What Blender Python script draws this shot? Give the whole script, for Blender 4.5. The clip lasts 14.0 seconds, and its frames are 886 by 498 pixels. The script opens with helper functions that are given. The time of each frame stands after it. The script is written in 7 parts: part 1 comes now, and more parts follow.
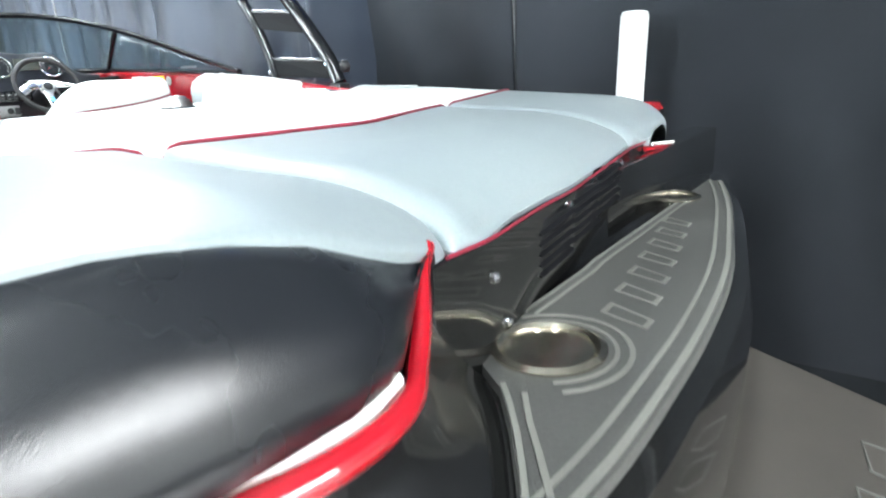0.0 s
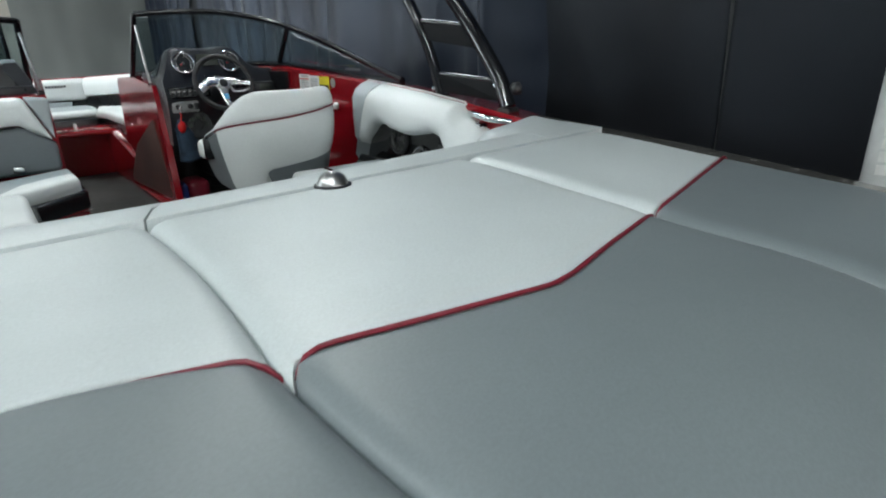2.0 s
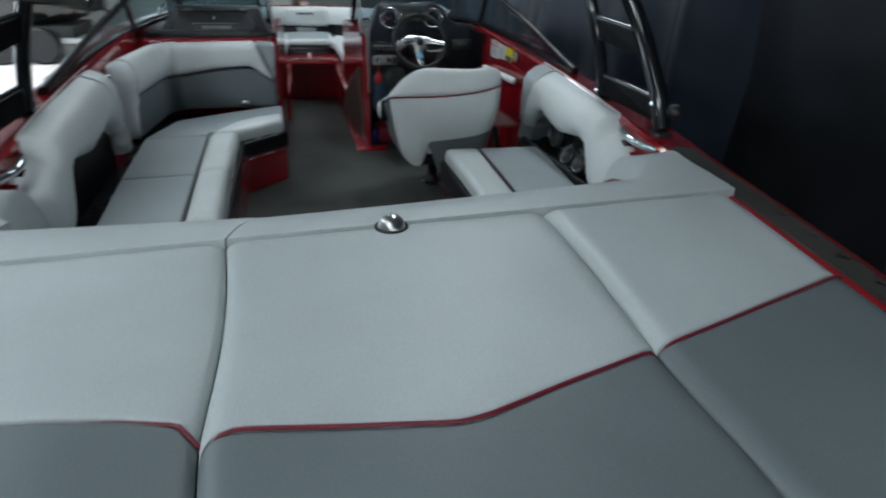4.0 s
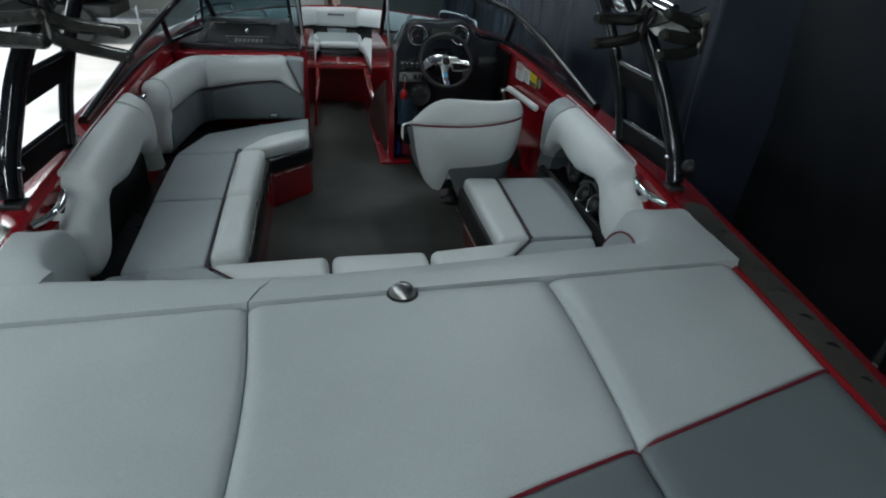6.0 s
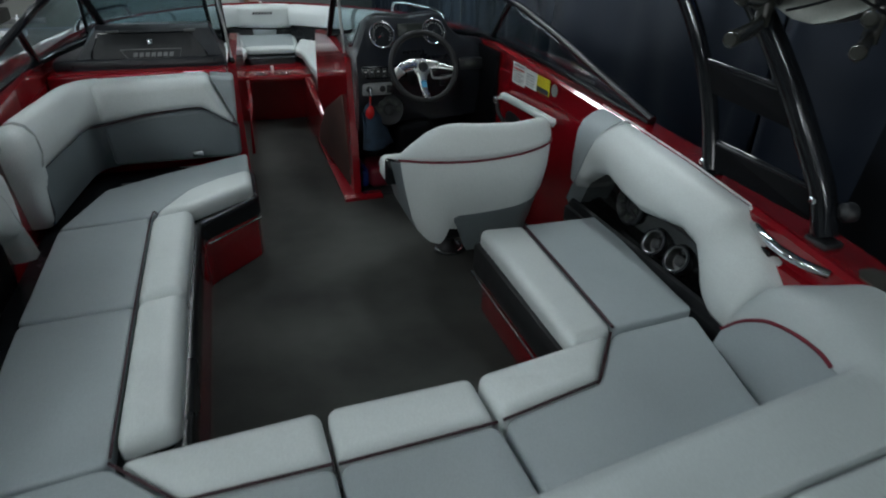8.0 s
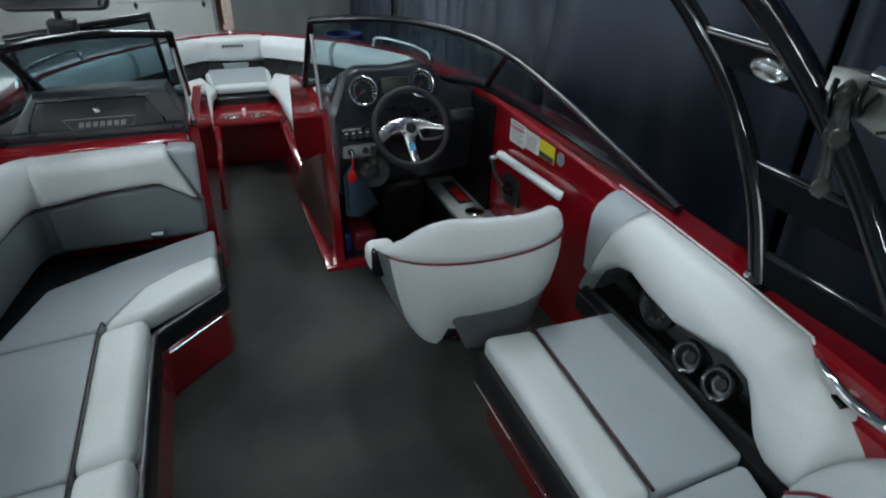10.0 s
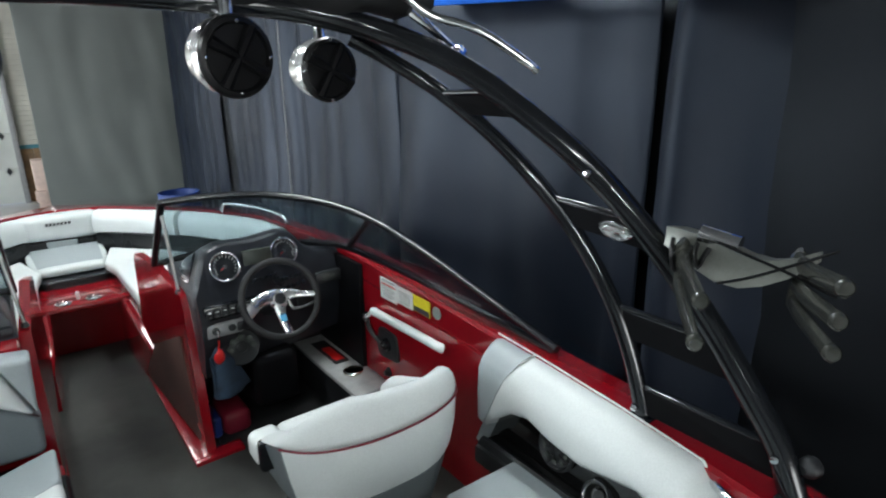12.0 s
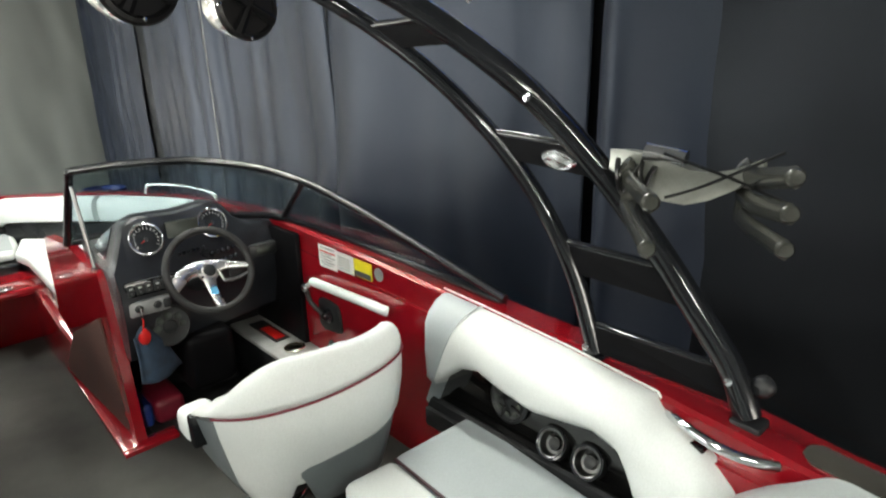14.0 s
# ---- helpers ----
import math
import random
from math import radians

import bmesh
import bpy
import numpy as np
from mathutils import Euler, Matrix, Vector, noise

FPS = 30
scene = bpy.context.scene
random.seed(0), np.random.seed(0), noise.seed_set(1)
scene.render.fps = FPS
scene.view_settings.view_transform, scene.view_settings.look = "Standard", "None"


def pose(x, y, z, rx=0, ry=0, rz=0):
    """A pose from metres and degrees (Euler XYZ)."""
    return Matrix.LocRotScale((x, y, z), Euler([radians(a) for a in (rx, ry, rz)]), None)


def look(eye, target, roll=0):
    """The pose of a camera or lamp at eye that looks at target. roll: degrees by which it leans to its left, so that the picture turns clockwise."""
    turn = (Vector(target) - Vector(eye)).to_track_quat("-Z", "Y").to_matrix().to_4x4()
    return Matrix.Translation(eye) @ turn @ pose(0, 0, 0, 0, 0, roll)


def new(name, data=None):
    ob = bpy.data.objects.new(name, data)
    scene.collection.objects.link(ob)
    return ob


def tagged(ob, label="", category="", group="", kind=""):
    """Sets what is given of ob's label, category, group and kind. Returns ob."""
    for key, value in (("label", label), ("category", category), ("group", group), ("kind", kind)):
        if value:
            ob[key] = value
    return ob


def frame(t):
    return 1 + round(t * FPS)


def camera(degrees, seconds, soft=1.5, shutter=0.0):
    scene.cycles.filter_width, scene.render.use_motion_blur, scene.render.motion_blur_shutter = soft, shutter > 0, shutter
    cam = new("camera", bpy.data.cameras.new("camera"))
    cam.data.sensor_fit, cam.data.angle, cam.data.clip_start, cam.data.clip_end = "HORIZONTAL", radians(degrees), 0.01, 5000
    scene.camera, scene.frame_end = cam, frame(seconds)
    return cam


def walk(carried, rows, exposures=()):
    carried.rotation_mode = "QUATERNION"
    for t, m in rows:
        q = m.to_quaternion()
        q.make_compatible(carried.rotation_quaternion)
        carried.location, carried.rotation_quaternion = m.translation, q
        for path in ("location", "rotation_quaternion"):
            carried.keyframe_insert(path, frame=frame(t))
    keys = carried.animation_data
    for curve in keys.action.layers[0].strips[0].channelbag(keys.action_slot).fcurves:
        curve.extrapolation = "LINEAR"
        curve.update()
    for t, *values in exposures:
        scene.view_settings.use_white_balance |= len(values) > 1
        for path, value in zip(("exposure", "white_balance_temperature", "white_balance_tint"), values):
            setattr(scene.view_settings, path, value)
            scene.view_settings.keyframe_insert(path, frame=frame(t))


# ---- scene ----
cam = camera(74.6, 14.0, 2.0, 0.4)
PATH = [
    (0, (-0.833, -1.492, 1.602), (0.677, -0.317, 1.02), -3.5),
    (0.5, (-0.731, -1.372, 1.659), (0.786, -0.199, 1.09), -3.1),
    (1, (-0.647, -1.192, 1.757), (0.715, 0.159, 1.192), -2.3),
    (1.5, (-0.668, -1.228, 1.808), (0.509, 0.28, 1.225), -1.7),
    (2, (-0.602, -1.181, 1.854), (0.549, 0.309, 1.18), -2.0),
    (2.5, (-0.508, -1.108, 1.881), (0.612, 0.381, 1.154), -1.8),
    (3, (-0.462, -1.1, 1.959), (0.511, 0.427, 1.109), -1.0),
    (3.5, (-0.344, -1.21, 2.079), (0.374, 0.424, 1.177), 0.3),
    (4, (-0.22, -1.322, 2.176), (0.244, 0.397, 1.265), 1.9),
    (4.2, (-0.16, -1.366, 2.177), (0.165, 0.397, 1.289), 2.2),
    (6.3, (-0.21, -1.252, 2.434), (0.191, 0.448, 1.459), 3.5),
    (6.5, (-0.233, -1.175, 2.402), (0.19, 0.52, 1.427), 2.8),
    (7, (-0.271, -1.006, 2.368), (0.258, 0.659, 1.393), 2.3),
    (7.5, (-0.271, -0.631, 2.308), (0.306, 1.015, 1.329), 2.0),
    (7.7, (-0.273, -0.5, 2.295), (0.307, 1.143, 1.314), 1.9),
    (9.8, (-0.158, 0.074, 2.425), (0.467, 1.694, 1.433), 0.5),
    (10, (-0.161, 0.097, 2.47), (0.473, 1.715, 1.481), 1.2),
    (10.5, (-0.202, 0.175, 2.561), (0.472, 1.821, 1.647), 1.0),
    (11, (-0.234, 0.204, 2.587), (0.585, 1.845, 1.787), 0.7),
    (11.5, (-0.251, 0.194, 2.591), (0.769, 1.781, 1.927), 0.1),
    (12, (-0.236, 0.192, 2.592), (0.915, 1.719, 2.007), -0.6),
    (12.5, (-0.219, 0.193, 2.571), (1.004, 1.68, 2.029), -0.9),
    (13, (-0.212, 0.197, 2.549), (1.06, 1.644, 2.012), -1.3),
    (13.5, (-0.201, 0.205, 2.5), (1.099, 1.627, 1.963), -1.5),
    (14, (-0.192, 0.222, 2.414), (1.098, 1.628, 1.814), -1.7),
]
EXPOSURES = [(0, 3.68, 6550, 10), (0.5, 2.84, 6750, 10), (1.0, 2.42, 6500, 10), (1.5, 1.88, 6650, 10), (2.5, 1.6, 6650, 10), (3.0, 1.2, 6450, 10), (4.0, 0.94, 6200, 9), (6.5, 0.5, 6350, 8), (7.7, 0.62, 6400, 8), (9.8, 1.05, 6250, 9), (11.0, 1.3, 6450, 10), (12.0, 1.74, 6600, 10), (13.0, 2.03, 7000, 11), (14.0, 2.35, 7600, 11)]
walk(cam, [(t, look(eye, target, roll)) for t, eye, target, roll in PATH], EXPOSURES)

# ---- light ----
world = bpy.data.worlds.new("world")
scene.world = world
world.use_nodes = True
wn = world.node_tree.nodes
sky = wn.new("ShaderNodeTexSky")
sky.sky_type, sky.sun_disc, sky.sun_elevation, sky.sun_rotation = "NISHITA", False, radians(45), radians(-90)
world.node_tree.links.new(sky.outputs[0], wn["Background"].inputs[0])
wn["Background"].inputs[1].default_value = 0.1


def area_lamp(name, place, target, sx, sy, watts, colour=(1, 1, 1)):
    data = bpy.data.lights.new(name, "AREA")
    data.shape, data.size, data.size_y, data.energy, data.color = "RECTANGLE", sx, sy, watts, colour
    ob = new(name, data)
    ob.matrix_world = look(place, target)
    return ob


sun_data = bpy.data.lights.new("sun", "SUN")
sun_data.energy, sun_data.angle, sun_data.color = 5.0, radians(0.5), (1.0, 0.95, 0.88)
sun = new("sun", sun_data)
sun.matrix_world = look((-10, 8, 10), (0, 8, 0))
LAMPS = [(-1.2, -1.6, 9), (1.3, 2.9, 20), (-0.3, 4.8, 18), (-3.6, -1.6, 30), (-3.6, 1.6, 25), (-3.8, 5.0, 8), (-1.6, 10.0, 12), (-2.2, 13.2, 14), (-2.2, -4.0, 42)]
for lx, ly, watts in LAMPS:
    area_lamp("ceiling_lamp", (lx, ly, 4.42), (lx + (0.3 if lx < -3 else 0.0), ly, 0), 0.25, 1.4, watts, (0.87, 0.97, 1.0))
area_lamp("door_daylight", (-5.95, 8, 1.75), (0, 8, 1.6), 8.6, 3.1, 120, (0.78, 0.90, 1.0))


# ---- materials ----
def material(name, colour, rough=0.5, metal=0.0, vary=0.12, scale=7.0, bump=0.0, grain=300.0, coat=0.0, fleck=0.0, stain=None, random_tint=0.0):
    m = bpy.data.materials.new(name)
    m.use_nodes = True
    nt = m.node_tree
    n, ln = nt.nodes, nt.links
    b = n["Principled BSDF"]
    b.inputs["Roughness"].default_value, b.inputs["Metallic"].default_value = rough, metal
    if coat:
        b.inputs["Coat Weight"].default_value, b.inputs["Coat Roughness"].default_value = coat, 0.04
    tc = n.new("ShaderNodeTexCoord")
    big = n.new("ShaderNodeTexNoise")
    big.inputs["Scale"].default_value, big.inputs["Detail"].default_value = scale, 5.0
    ln.new(tc.outputs["Object"], big.inputs["Vector"])
    fine = n.new("ShaderNodeTexNoise")
    fine.inputs["Scale"].default_value, fine.inputs["Detail"].default_value = grain, 3.0
    ln.new(tc.outputs["Object"], fine.inputs["Vector"])
    ramp = n.new("ShaderNodeValToRGB")
    c = Vector(colour)
    other = Vector(stain) if stain else c * (1 - 1.6 * vary)
    ramp.color_ramp.elements[0].position, ramp.color_ramp.elements[0].color = 0.3, (*other, 1)
    ramp.color_ramp.elements[1].position, ramp.color_ramp.elements[1].color = 0.68, (*(c * (1 + 0.5 * vary)), 1)
    ln.new(big.outputs["Fac"], ramp.inputs["Fac"])
    mix = n.new("ShaderNodeMixRGB")
    mix.blend_type = "MULTIPLY"
    mix.inputs["Fac"].default_value = 0.25 + fleck
    ln.new(ramp.outputs["Color"], mix.inputs["Color1"])
    lift = n.new("ShaderNodeMapRange")
    lift.inputs["From Min"].default_value, lift.inputs["From Max"].default_value = 0.3, 0.7
    lift.inputs["To Min"].default_value, lift.inputs["To Max"].default_value = 0.7, 1.15
    ln.new(fine.outputs["Fac"], lift.inputs["Value"])
    ln.new(lift.outputs["Result"], mix.inputs["Color2"])
    ln.new(mix.outputs["Color"], b.inputs["Base Color"])
    rr = n.new("ShaderNodeMapRange")
    rr.inputs["To Min"].default_value, rr.inputs["To Max"].default_value = max(0.02, rough * 0.8), min(1.0, rough * 1.2)
    ln.new(big.outputs["Fac"], rr.inputs["Value"])
    ln.new(rr.outputs["Result"], b.inputs["Roughness"])
    if bump:
        bp = n.new("ShaderNodeBump")
        bp.inputs["Strength"].default_value, bp.inputs["Distance"].default_value = bump, 0.002
        ln.new(fine.outputs["Fac"], bp.inputs["Height"])
        ln.new(bp.outputs["Normal"], b.inputs["Normal"])
    return m


def vinyl(name, colour, rough=0.42):
    """Marine vinyl: a pebbled grain over soft, broad wrinkles."""
    m = material(name, colour, rough, 0, 0.05, 3.0, 0.0, 240.0)
    nt = m.node_tree
    n, ln = nt.nodes, nt.links
    tc = [k for k in n if k.type == "TEX_COORD"][0]
    cells = n.new("ShaderNodeTexVoronoi")
    cells.inputs["Scale"].default_value = 800.0
    soft = n.new("ShaderNodeTexNoise")
    soft.inputs["Scale"].default_value, soft.inputs["Detail"].default_value = 9.0, 2.0
    for k in (cells, soft):
        ln.new(tc.outputs["Object"], k.inputs["Vector"])
    b1, b2 = n.new("ShaderNodeBump"), n.new("ShaderNodeBump")
    b1.inputs["Strength"].default_value, b1.inputs["Distance"].default_value = 0.13, 0.010
    b2.inputs["Strength"].default_value, b2.inputs["Distance"].default_value = 0.16, 0.0006
    ln.new(soft.outputs["Fac"], b1.inputs["Height"])
    ln.new(cells.outputs["Distance"], b2.inputs["Height"])
    ln.new(b1.outputs["Normal"], b2.inputs["Normal"])
    ln.new(b2.outputs["Normal"], n["Principled BSDF"].inputs["Normal"])
    return m


def glass(name, tint, gloss=1.0):
    m = bpy.data.materials.new(name)
    m.use_nodes = True
    n, ln = m.node_tree.nodes, m.node_tree.links
    n.remove(n["Principled BSDF"])
    clear, shine, mix, fr = n.new("ShaderNodeBsdfTransparent"), n.new("ShaderNodeBsdfGlossy"), n.new("ShaderNodeMixShader"), n.new("ShaderNodeLayerWeight")
    fr.inputs["Blend"].default_value = 0.5
    power, more = n.new("ShaderNodeMath"), n.new("ShaderNodeMath")
    power.operation, power.inputs[1].default_value = "POWER", 4.0
    more.operation, more.inputs[1].default_value, more.inputs[2].default_value = "MULTIPLY_ADD", 0.5, 0.035
    ln.new(fr.outputs["Facing"], power.inputs[0])
    ln.new(power.outputs[0], more.inputs[0])
    clear.inputs[0].default_value = (*tint, 1)
    shine.inputs["Roughness"].default_value = 0.03
    ln.new(more.outputs[0], mix.inputs[0])
    ln.new(clear.outputs[0], mix.inputs[1])
    ln.new(shine.outputs[0], mix.inputs[2])
    ln.new(mix.outputs[0], n["Material Output"].inputs[0])
    return m


def glow(name, colour, power):
    m = bpy.data.materials.new(name)
    m.use_nodes = True
    b = m.node_tree.nodes["Principled BSDF"]
    b.inputs["Emission Color"].default_value, b.inputs["Emission Strength"].default_value = (*colour, 1), power
    return m


WHITE = vinyl("white_vinyl", (0.74, 0.77, 0.76))
SILVER = vinyl("silver_vinyl", (0.39, 0.43, 0.445))
PALE = vinyl("pale_pad_vinyl", (0.54, 0.58, 0.58))
STEEL_GREY = vinyl("grey_pad_vinyl", (0.168, 0.193, 0.203))
DARKGREY = vinyl("dark_grey_vinyl", (0.15, 0.172, 0.185))
BLACKV = vinyl("black_vinyl", (0.007, 0.008, 0.010), 0.27)
RED = material("red_gelcoat", (0.30, 0.006, 0.013), 0.17, 0.1, 0.10, 3.0, 0.0, 900, 0.8, 0.15)
REDPIPE = material("red_piping_vinyl", (0.17, 0.008, 0.022), 0.45, 0, 0.1, 30)
DARKPIPE = material("dark_piping_vinyl", (0.04, 0.011, 0.016), 0.5, 0, 0.1, 30)
WHITETRIM = material("white_rubber_trim", (0.72, 0.72, 0.70), 0.45, 0, 0.1, 20)
BLACKGEL = material("black_gelcoat", (0.006, 0.006, 0.006), 0.12, 0.0, 0.2, 4.0, 0.0, 900, 0.6)
BLACKPAINT = material("gloss_black_paint", (0.008, 0.009, 0.012), 0.08, 0.0, 0.2, 8.0, 0.0, 500, 0.5)
TOWERPAINT = material("black_tower_paint", (0.007, 0.008, 0.010), 0.13, 0.0, 0.2, 8.0, 0.0, 500, 0.3)
BLACKPLASTIC = material("black_plastic", (0.016, 0.017, 0.019), 0.42, 0, 0.25, 12, 0.25, 500)
DASH = material("dash_vinyl", (0.020, 0.022, 0.027), 0.30, 0, 0.2, 10, 0.3, 420)
RUBBER = material("black_rubber", (0.014, 0.014, 0.015), 0.6, 0, 0.2, 20, 0.2, 300)
CHROME = material("chrome", (0.78, 0.79, 0.80), 0.07, 1.0, 0.05, 10)
ALU = material("polished_aluminium", (0.70, 0.71, 0.71), 0.22, 1.0, 0.1, 14, 0.1, 200)
BRUSHED = material("brushed_steel", (0.55, 0.55, 0.54), 0.3, 1.0, 0.12, 30, 0.1, 400)
EVA = material("grey_foam_deck", (0.036, 0.0355, 0.033), 0.75, 0, 0.15, 6, 0.4, 350)
EVADARK = material("brown_foam_deck", (0.05, 0.043, 0.037), 0.75, 0, 0.2, 5, 0.4, 350)
EVALINE = material("routed_foam_line", (0.10, 0.098, 0.088), 0.75, 0, 0.1, 10)
CARPET = material("charcoal_carpet", (0.052, 0.053, 0.048), 0.95, 0, 0.45, 2.2, 0.9, 260, 0, 0.5)
# Carpet with the red console's bounce light put into its base colour.
BOUNCEPANEL = material("carpet_red_bounce", (0.085, 0.040, 0.032), 0.8, 0, 0.3, 3.0, 0.6, 260)
GREYPANEL = material("grey_switch_panel", (0.30, 0.30, 0.30), 0.35, 0.2, 0.1, 20)
FLANK = material("smooth_dash_panel", (0.035, 0.039, 0.048), 0.16, 0, 0.1, 8, 0.0, 300, 0.5)
GAUGE = material("gauge_face", (0.02, 0.022, 0.025), 0.25, 0, 0.2, 30)
PRINT = material("pale_print", (0.62, 0.62, 0.60), 0.5, 0, 0.08, 30)
PRINTGREY = material("grey_print", (0.22, 0.22, 0.22), 0.5, 0, 0.15, 30)
PRINTDARK = material("dark_print", (0.05, 0.05, 0.055), 0.5, 0, 0.1, 30)
YELLOW = material("yellow_sticker", (0.75, 0.62, 0.03), 0.4, 0, 0.08, 30)
STICKER = material("white_sticker", (0.78, 0.78, 0.76), 0.4, 0, 0.05, 30)
SAFETYRED = material("red_plastic", (0.60, 0.012, 0.012), 0.35, 0, 0.1, 20)
BLUECLOTH = material("blue_towel_cloth", (0.032, 0.058, 0.095), 0.9, 0, 0.3, 18, 0.6, 300)
BLUEPLASTIC = material("blue_plastic", (0.012, 0.045, 0.22), 0.4, 0, 0.15, 6)
GLASS = glass("windshield_glass", (0.66, 0.735, 0.755))
TOWERPLATE = material("black_plate_paint", (0.005, 0.005, 0.006), 0.45, 0.0, 0.2, 8.0)
TOWERPLATE.node_tree.nodes["Principled BSDF"].inputs["Specular IOR Level"].default_value = 0.1
SPEAKERBLACK = material("speaker_black", (0.004, 0.004, 0.0045), 0.3, 0, 0.2, 20)
FRAMEBLACK = material("satin_black_frame", (0.006, 0.0065, 0.009), 0.24, 0.0, 0.2, 8.0)
SHELFGREY = material("pale_grey_shelf", (0.42, 0.42, 0.41), 0.4, 0.1, 0.1, 20)
DARKSTEEL = material("dark_steel", (0.20, 0.20, 0.20), 0.3, 1.0, 0.12, 30)
PANELGREY = material("brown_grey_panel_print", (0.095, 0.089, 0.078), 0.22, 0.3, 0.15, 5, 0.0, 300, 0.4)
SATIN = material("satin_aluminium", (0.27, 0.275, 0.25), 0.36, 0.7, 0.12, 14, 0.1, 200)
SMOKE = material("smoked_rack_plastic", (0.036, 0.037, 0.032), 0.2, 0, 0.2, 20, 0.0, 300)
CURTAIN = material("slate_curtain_cloth", (0.0138, 0.0178, 0.0282), 0.42, 0, 0.15, 1.6, 0.35, 500)
CURTAINDARK = material("black_curtain_cloth", (0.0090, 0.0094, 0.0108), 0.46, 0, 0.3, 1.3, 0.35, 500)
for cloth_mat, spec in ((CURTAIN, 0.3), (CURTAINDARK, 0.24)):
    cloth_mat.node_tree.nodes["Principled BSDF"].inputs["Specular IOR Level"].default_value = spec
    cloth_mat.node_tree.nodes["Principled BSDF"].inputs["Specular Tint"].default_value = (0.74, 0.85, 1.0, 1)
DRAPE = material("grey_drape_cloth", (0.155, 0.168, 0.157), 0.85, 0, 0.08, 1.0, 0.4, 500)
CONCRETE = material("grey_concrete", (0.52, 0.515, 0.50), 0.42, 0, 0.22, 0.8, 0.2, 60)
DOORWHITE = material("white_door_paint", (0.66, 0.68, 0.64), 0.5, 0, 0.06, 2.0)
WALLCREAM = material("cream_wall_paint", (0.55, 0.53, 0.46), 0.7, 0, 0.1, 2.0, 0.2, 60)
WALLGREY = material("grey_wall_paint", (0.15, 0.155, 0.16), 0.8, 0, 0.1, 1.0)
WOOD = material("brown_wood_panel", (0.26, 0.15, 0.07), 0.6, 0, 0.25, 9, 0.2, 80)
TEAL = material("teal_stripe_paint", (0.05, 0.19, 0.23), 0.6, 0, 0.1, 5)
BANNER = material("blue_banner_cloth", (0.012, 0.11, 0.52), 0.6, 0, 0.12, 2)
BANNER.node_tree.nodes["Principled BSDF"].inputs["Specular IOR Level"].default_value = 0.08
CARDBOARD = material("pink_board", (0.62, 0.47, 0.40), 0.8, 0, 0.1, 10)
GALV = material("galvanised_steel", (0.42, 0.43, 0.44), 0.45, 0.9, 0.2, 14)
PVC = material("white_pvc", (0.5, 0.51, 0.5), 0.4, 0, 0.15, 9)
TYRE = material("tyre_rubber", (0.018, 0.018, 0.018), 0.8, 0, 0.2, 20, 0.4, 120)
WINDOWGLOW = glow("daylight_pane", (1.0, 1.0, 1.0), 1.3)
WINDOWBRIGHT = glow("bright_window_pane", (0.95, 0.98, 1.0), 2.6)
SCREEN = material("grey_green_display", (0.06, 0.068, 0.06), 0.2, 0, 0.1, 30)
CUPSTEEL = material("warm_polished_steel", (0.72, 0.67, 0.56), 0.22, 1.0, 0.1, 40)
SHELLMETAL = material("bright_shell_metal", (0.84, 0.84, 0.83), 0.22, 1.0, 0.02, 2.0)
SPOKE = material("polished_spoke_metal", (0.86, 0.86, 0.85), 0.27, 1.0, 0.08, 14)
SKYBLUE = material("light_blue_sticker", (0.10, 0.38, 0.62), 0.4, 0, 0.1, 30)
OUTSIDE = glow("bright_yard_backdrop", (0.95, 0.98, 1.0), 1.2)
TUBEGLOW = glow("fluorescent_tube", (0.93, 0.98, 1.0), 3.0)


# ---- building helpers ----
def thing(name, base, label, category, group="", kind=""):
    ob = new(name)
    ob.location = base
    ob.empty_display_size = 0.1
    return tagged(ob, label, category, group, kind)


def finish(name, bm, mat, smooth=38):
    bmesh.ops.recalc_face_normals(bm, faces=bm.faces)
    me = bpy.data.meshes.new(name)
    bm.to_mesh(me)
    bm.free()
    me.materials.append(mat)
    if smooth:
        for p in me.polygons:
            p.use_smooth = True
        me.set_sharp_from_angle(angle=radians(smooth))
    return me


def part(name, bm, mat, parent=None, label="", smooth=38):
    """Links a bmesh, in world metres, as one mesh object under a thing or a part."""
    ob = new(name, finish(name, bm, mat, smooth))
    if parent is not None:
        top = parent
        shift = Vector((0, 0, 0))
        while top is not None:
            shift += top.location
            top = top.parent
        ob.parent = parent
        if parent.type == "EMPTY":
            ob.matrix_parent_inverse = Matrix.Translation(-parent.location)
    return tagged(ob, label) if label else ob


def solo(name, bm, mat, label, category, group="", kind="", smooth=38):
    ob = part(name, bm, mat, None, "", smooth)
    return tagged(ob, label, category, group, kind)


def ease(pts, n=6, closed=False):
    """A smooth curve through the points."""
    p = [Vector(q) for q in pts]
    out, k = [], len(p)
    for i in range(k if closed else k - 1):
        a, b, c, d = (p[(i + j - 1) % k] if closed else p[min(max(i + j - 1, 0), k - 1)] for j in range(4))
        for s in range(n):
            t = s / n
            out.append(0.5 * ((2 * b) + (c - a) * t + (2 * a - 5 * b + 4 * c - d) * t * t + (3 * b - a - 3 * c + d) * t ** 3))
    if not closed:
        out.append(p[-1])
    return out


def loft(bm, rings, closed=True, caps=True):
    rows = [[bm.verts.new(q) for q in r] for r in rings]
    k = len(rows[0])
    for a, b in zip(rows, rows[1:]):
        for i in range(k if closed else k - 1):
            j = (i + 1) % k
            bm.faces.new((a[i], a[j], b[j], b[i]))
    if closed and caps:
        bm.faces.new(rows[0][::-1])
        bm.faces.new(rows[-1])
    return bm


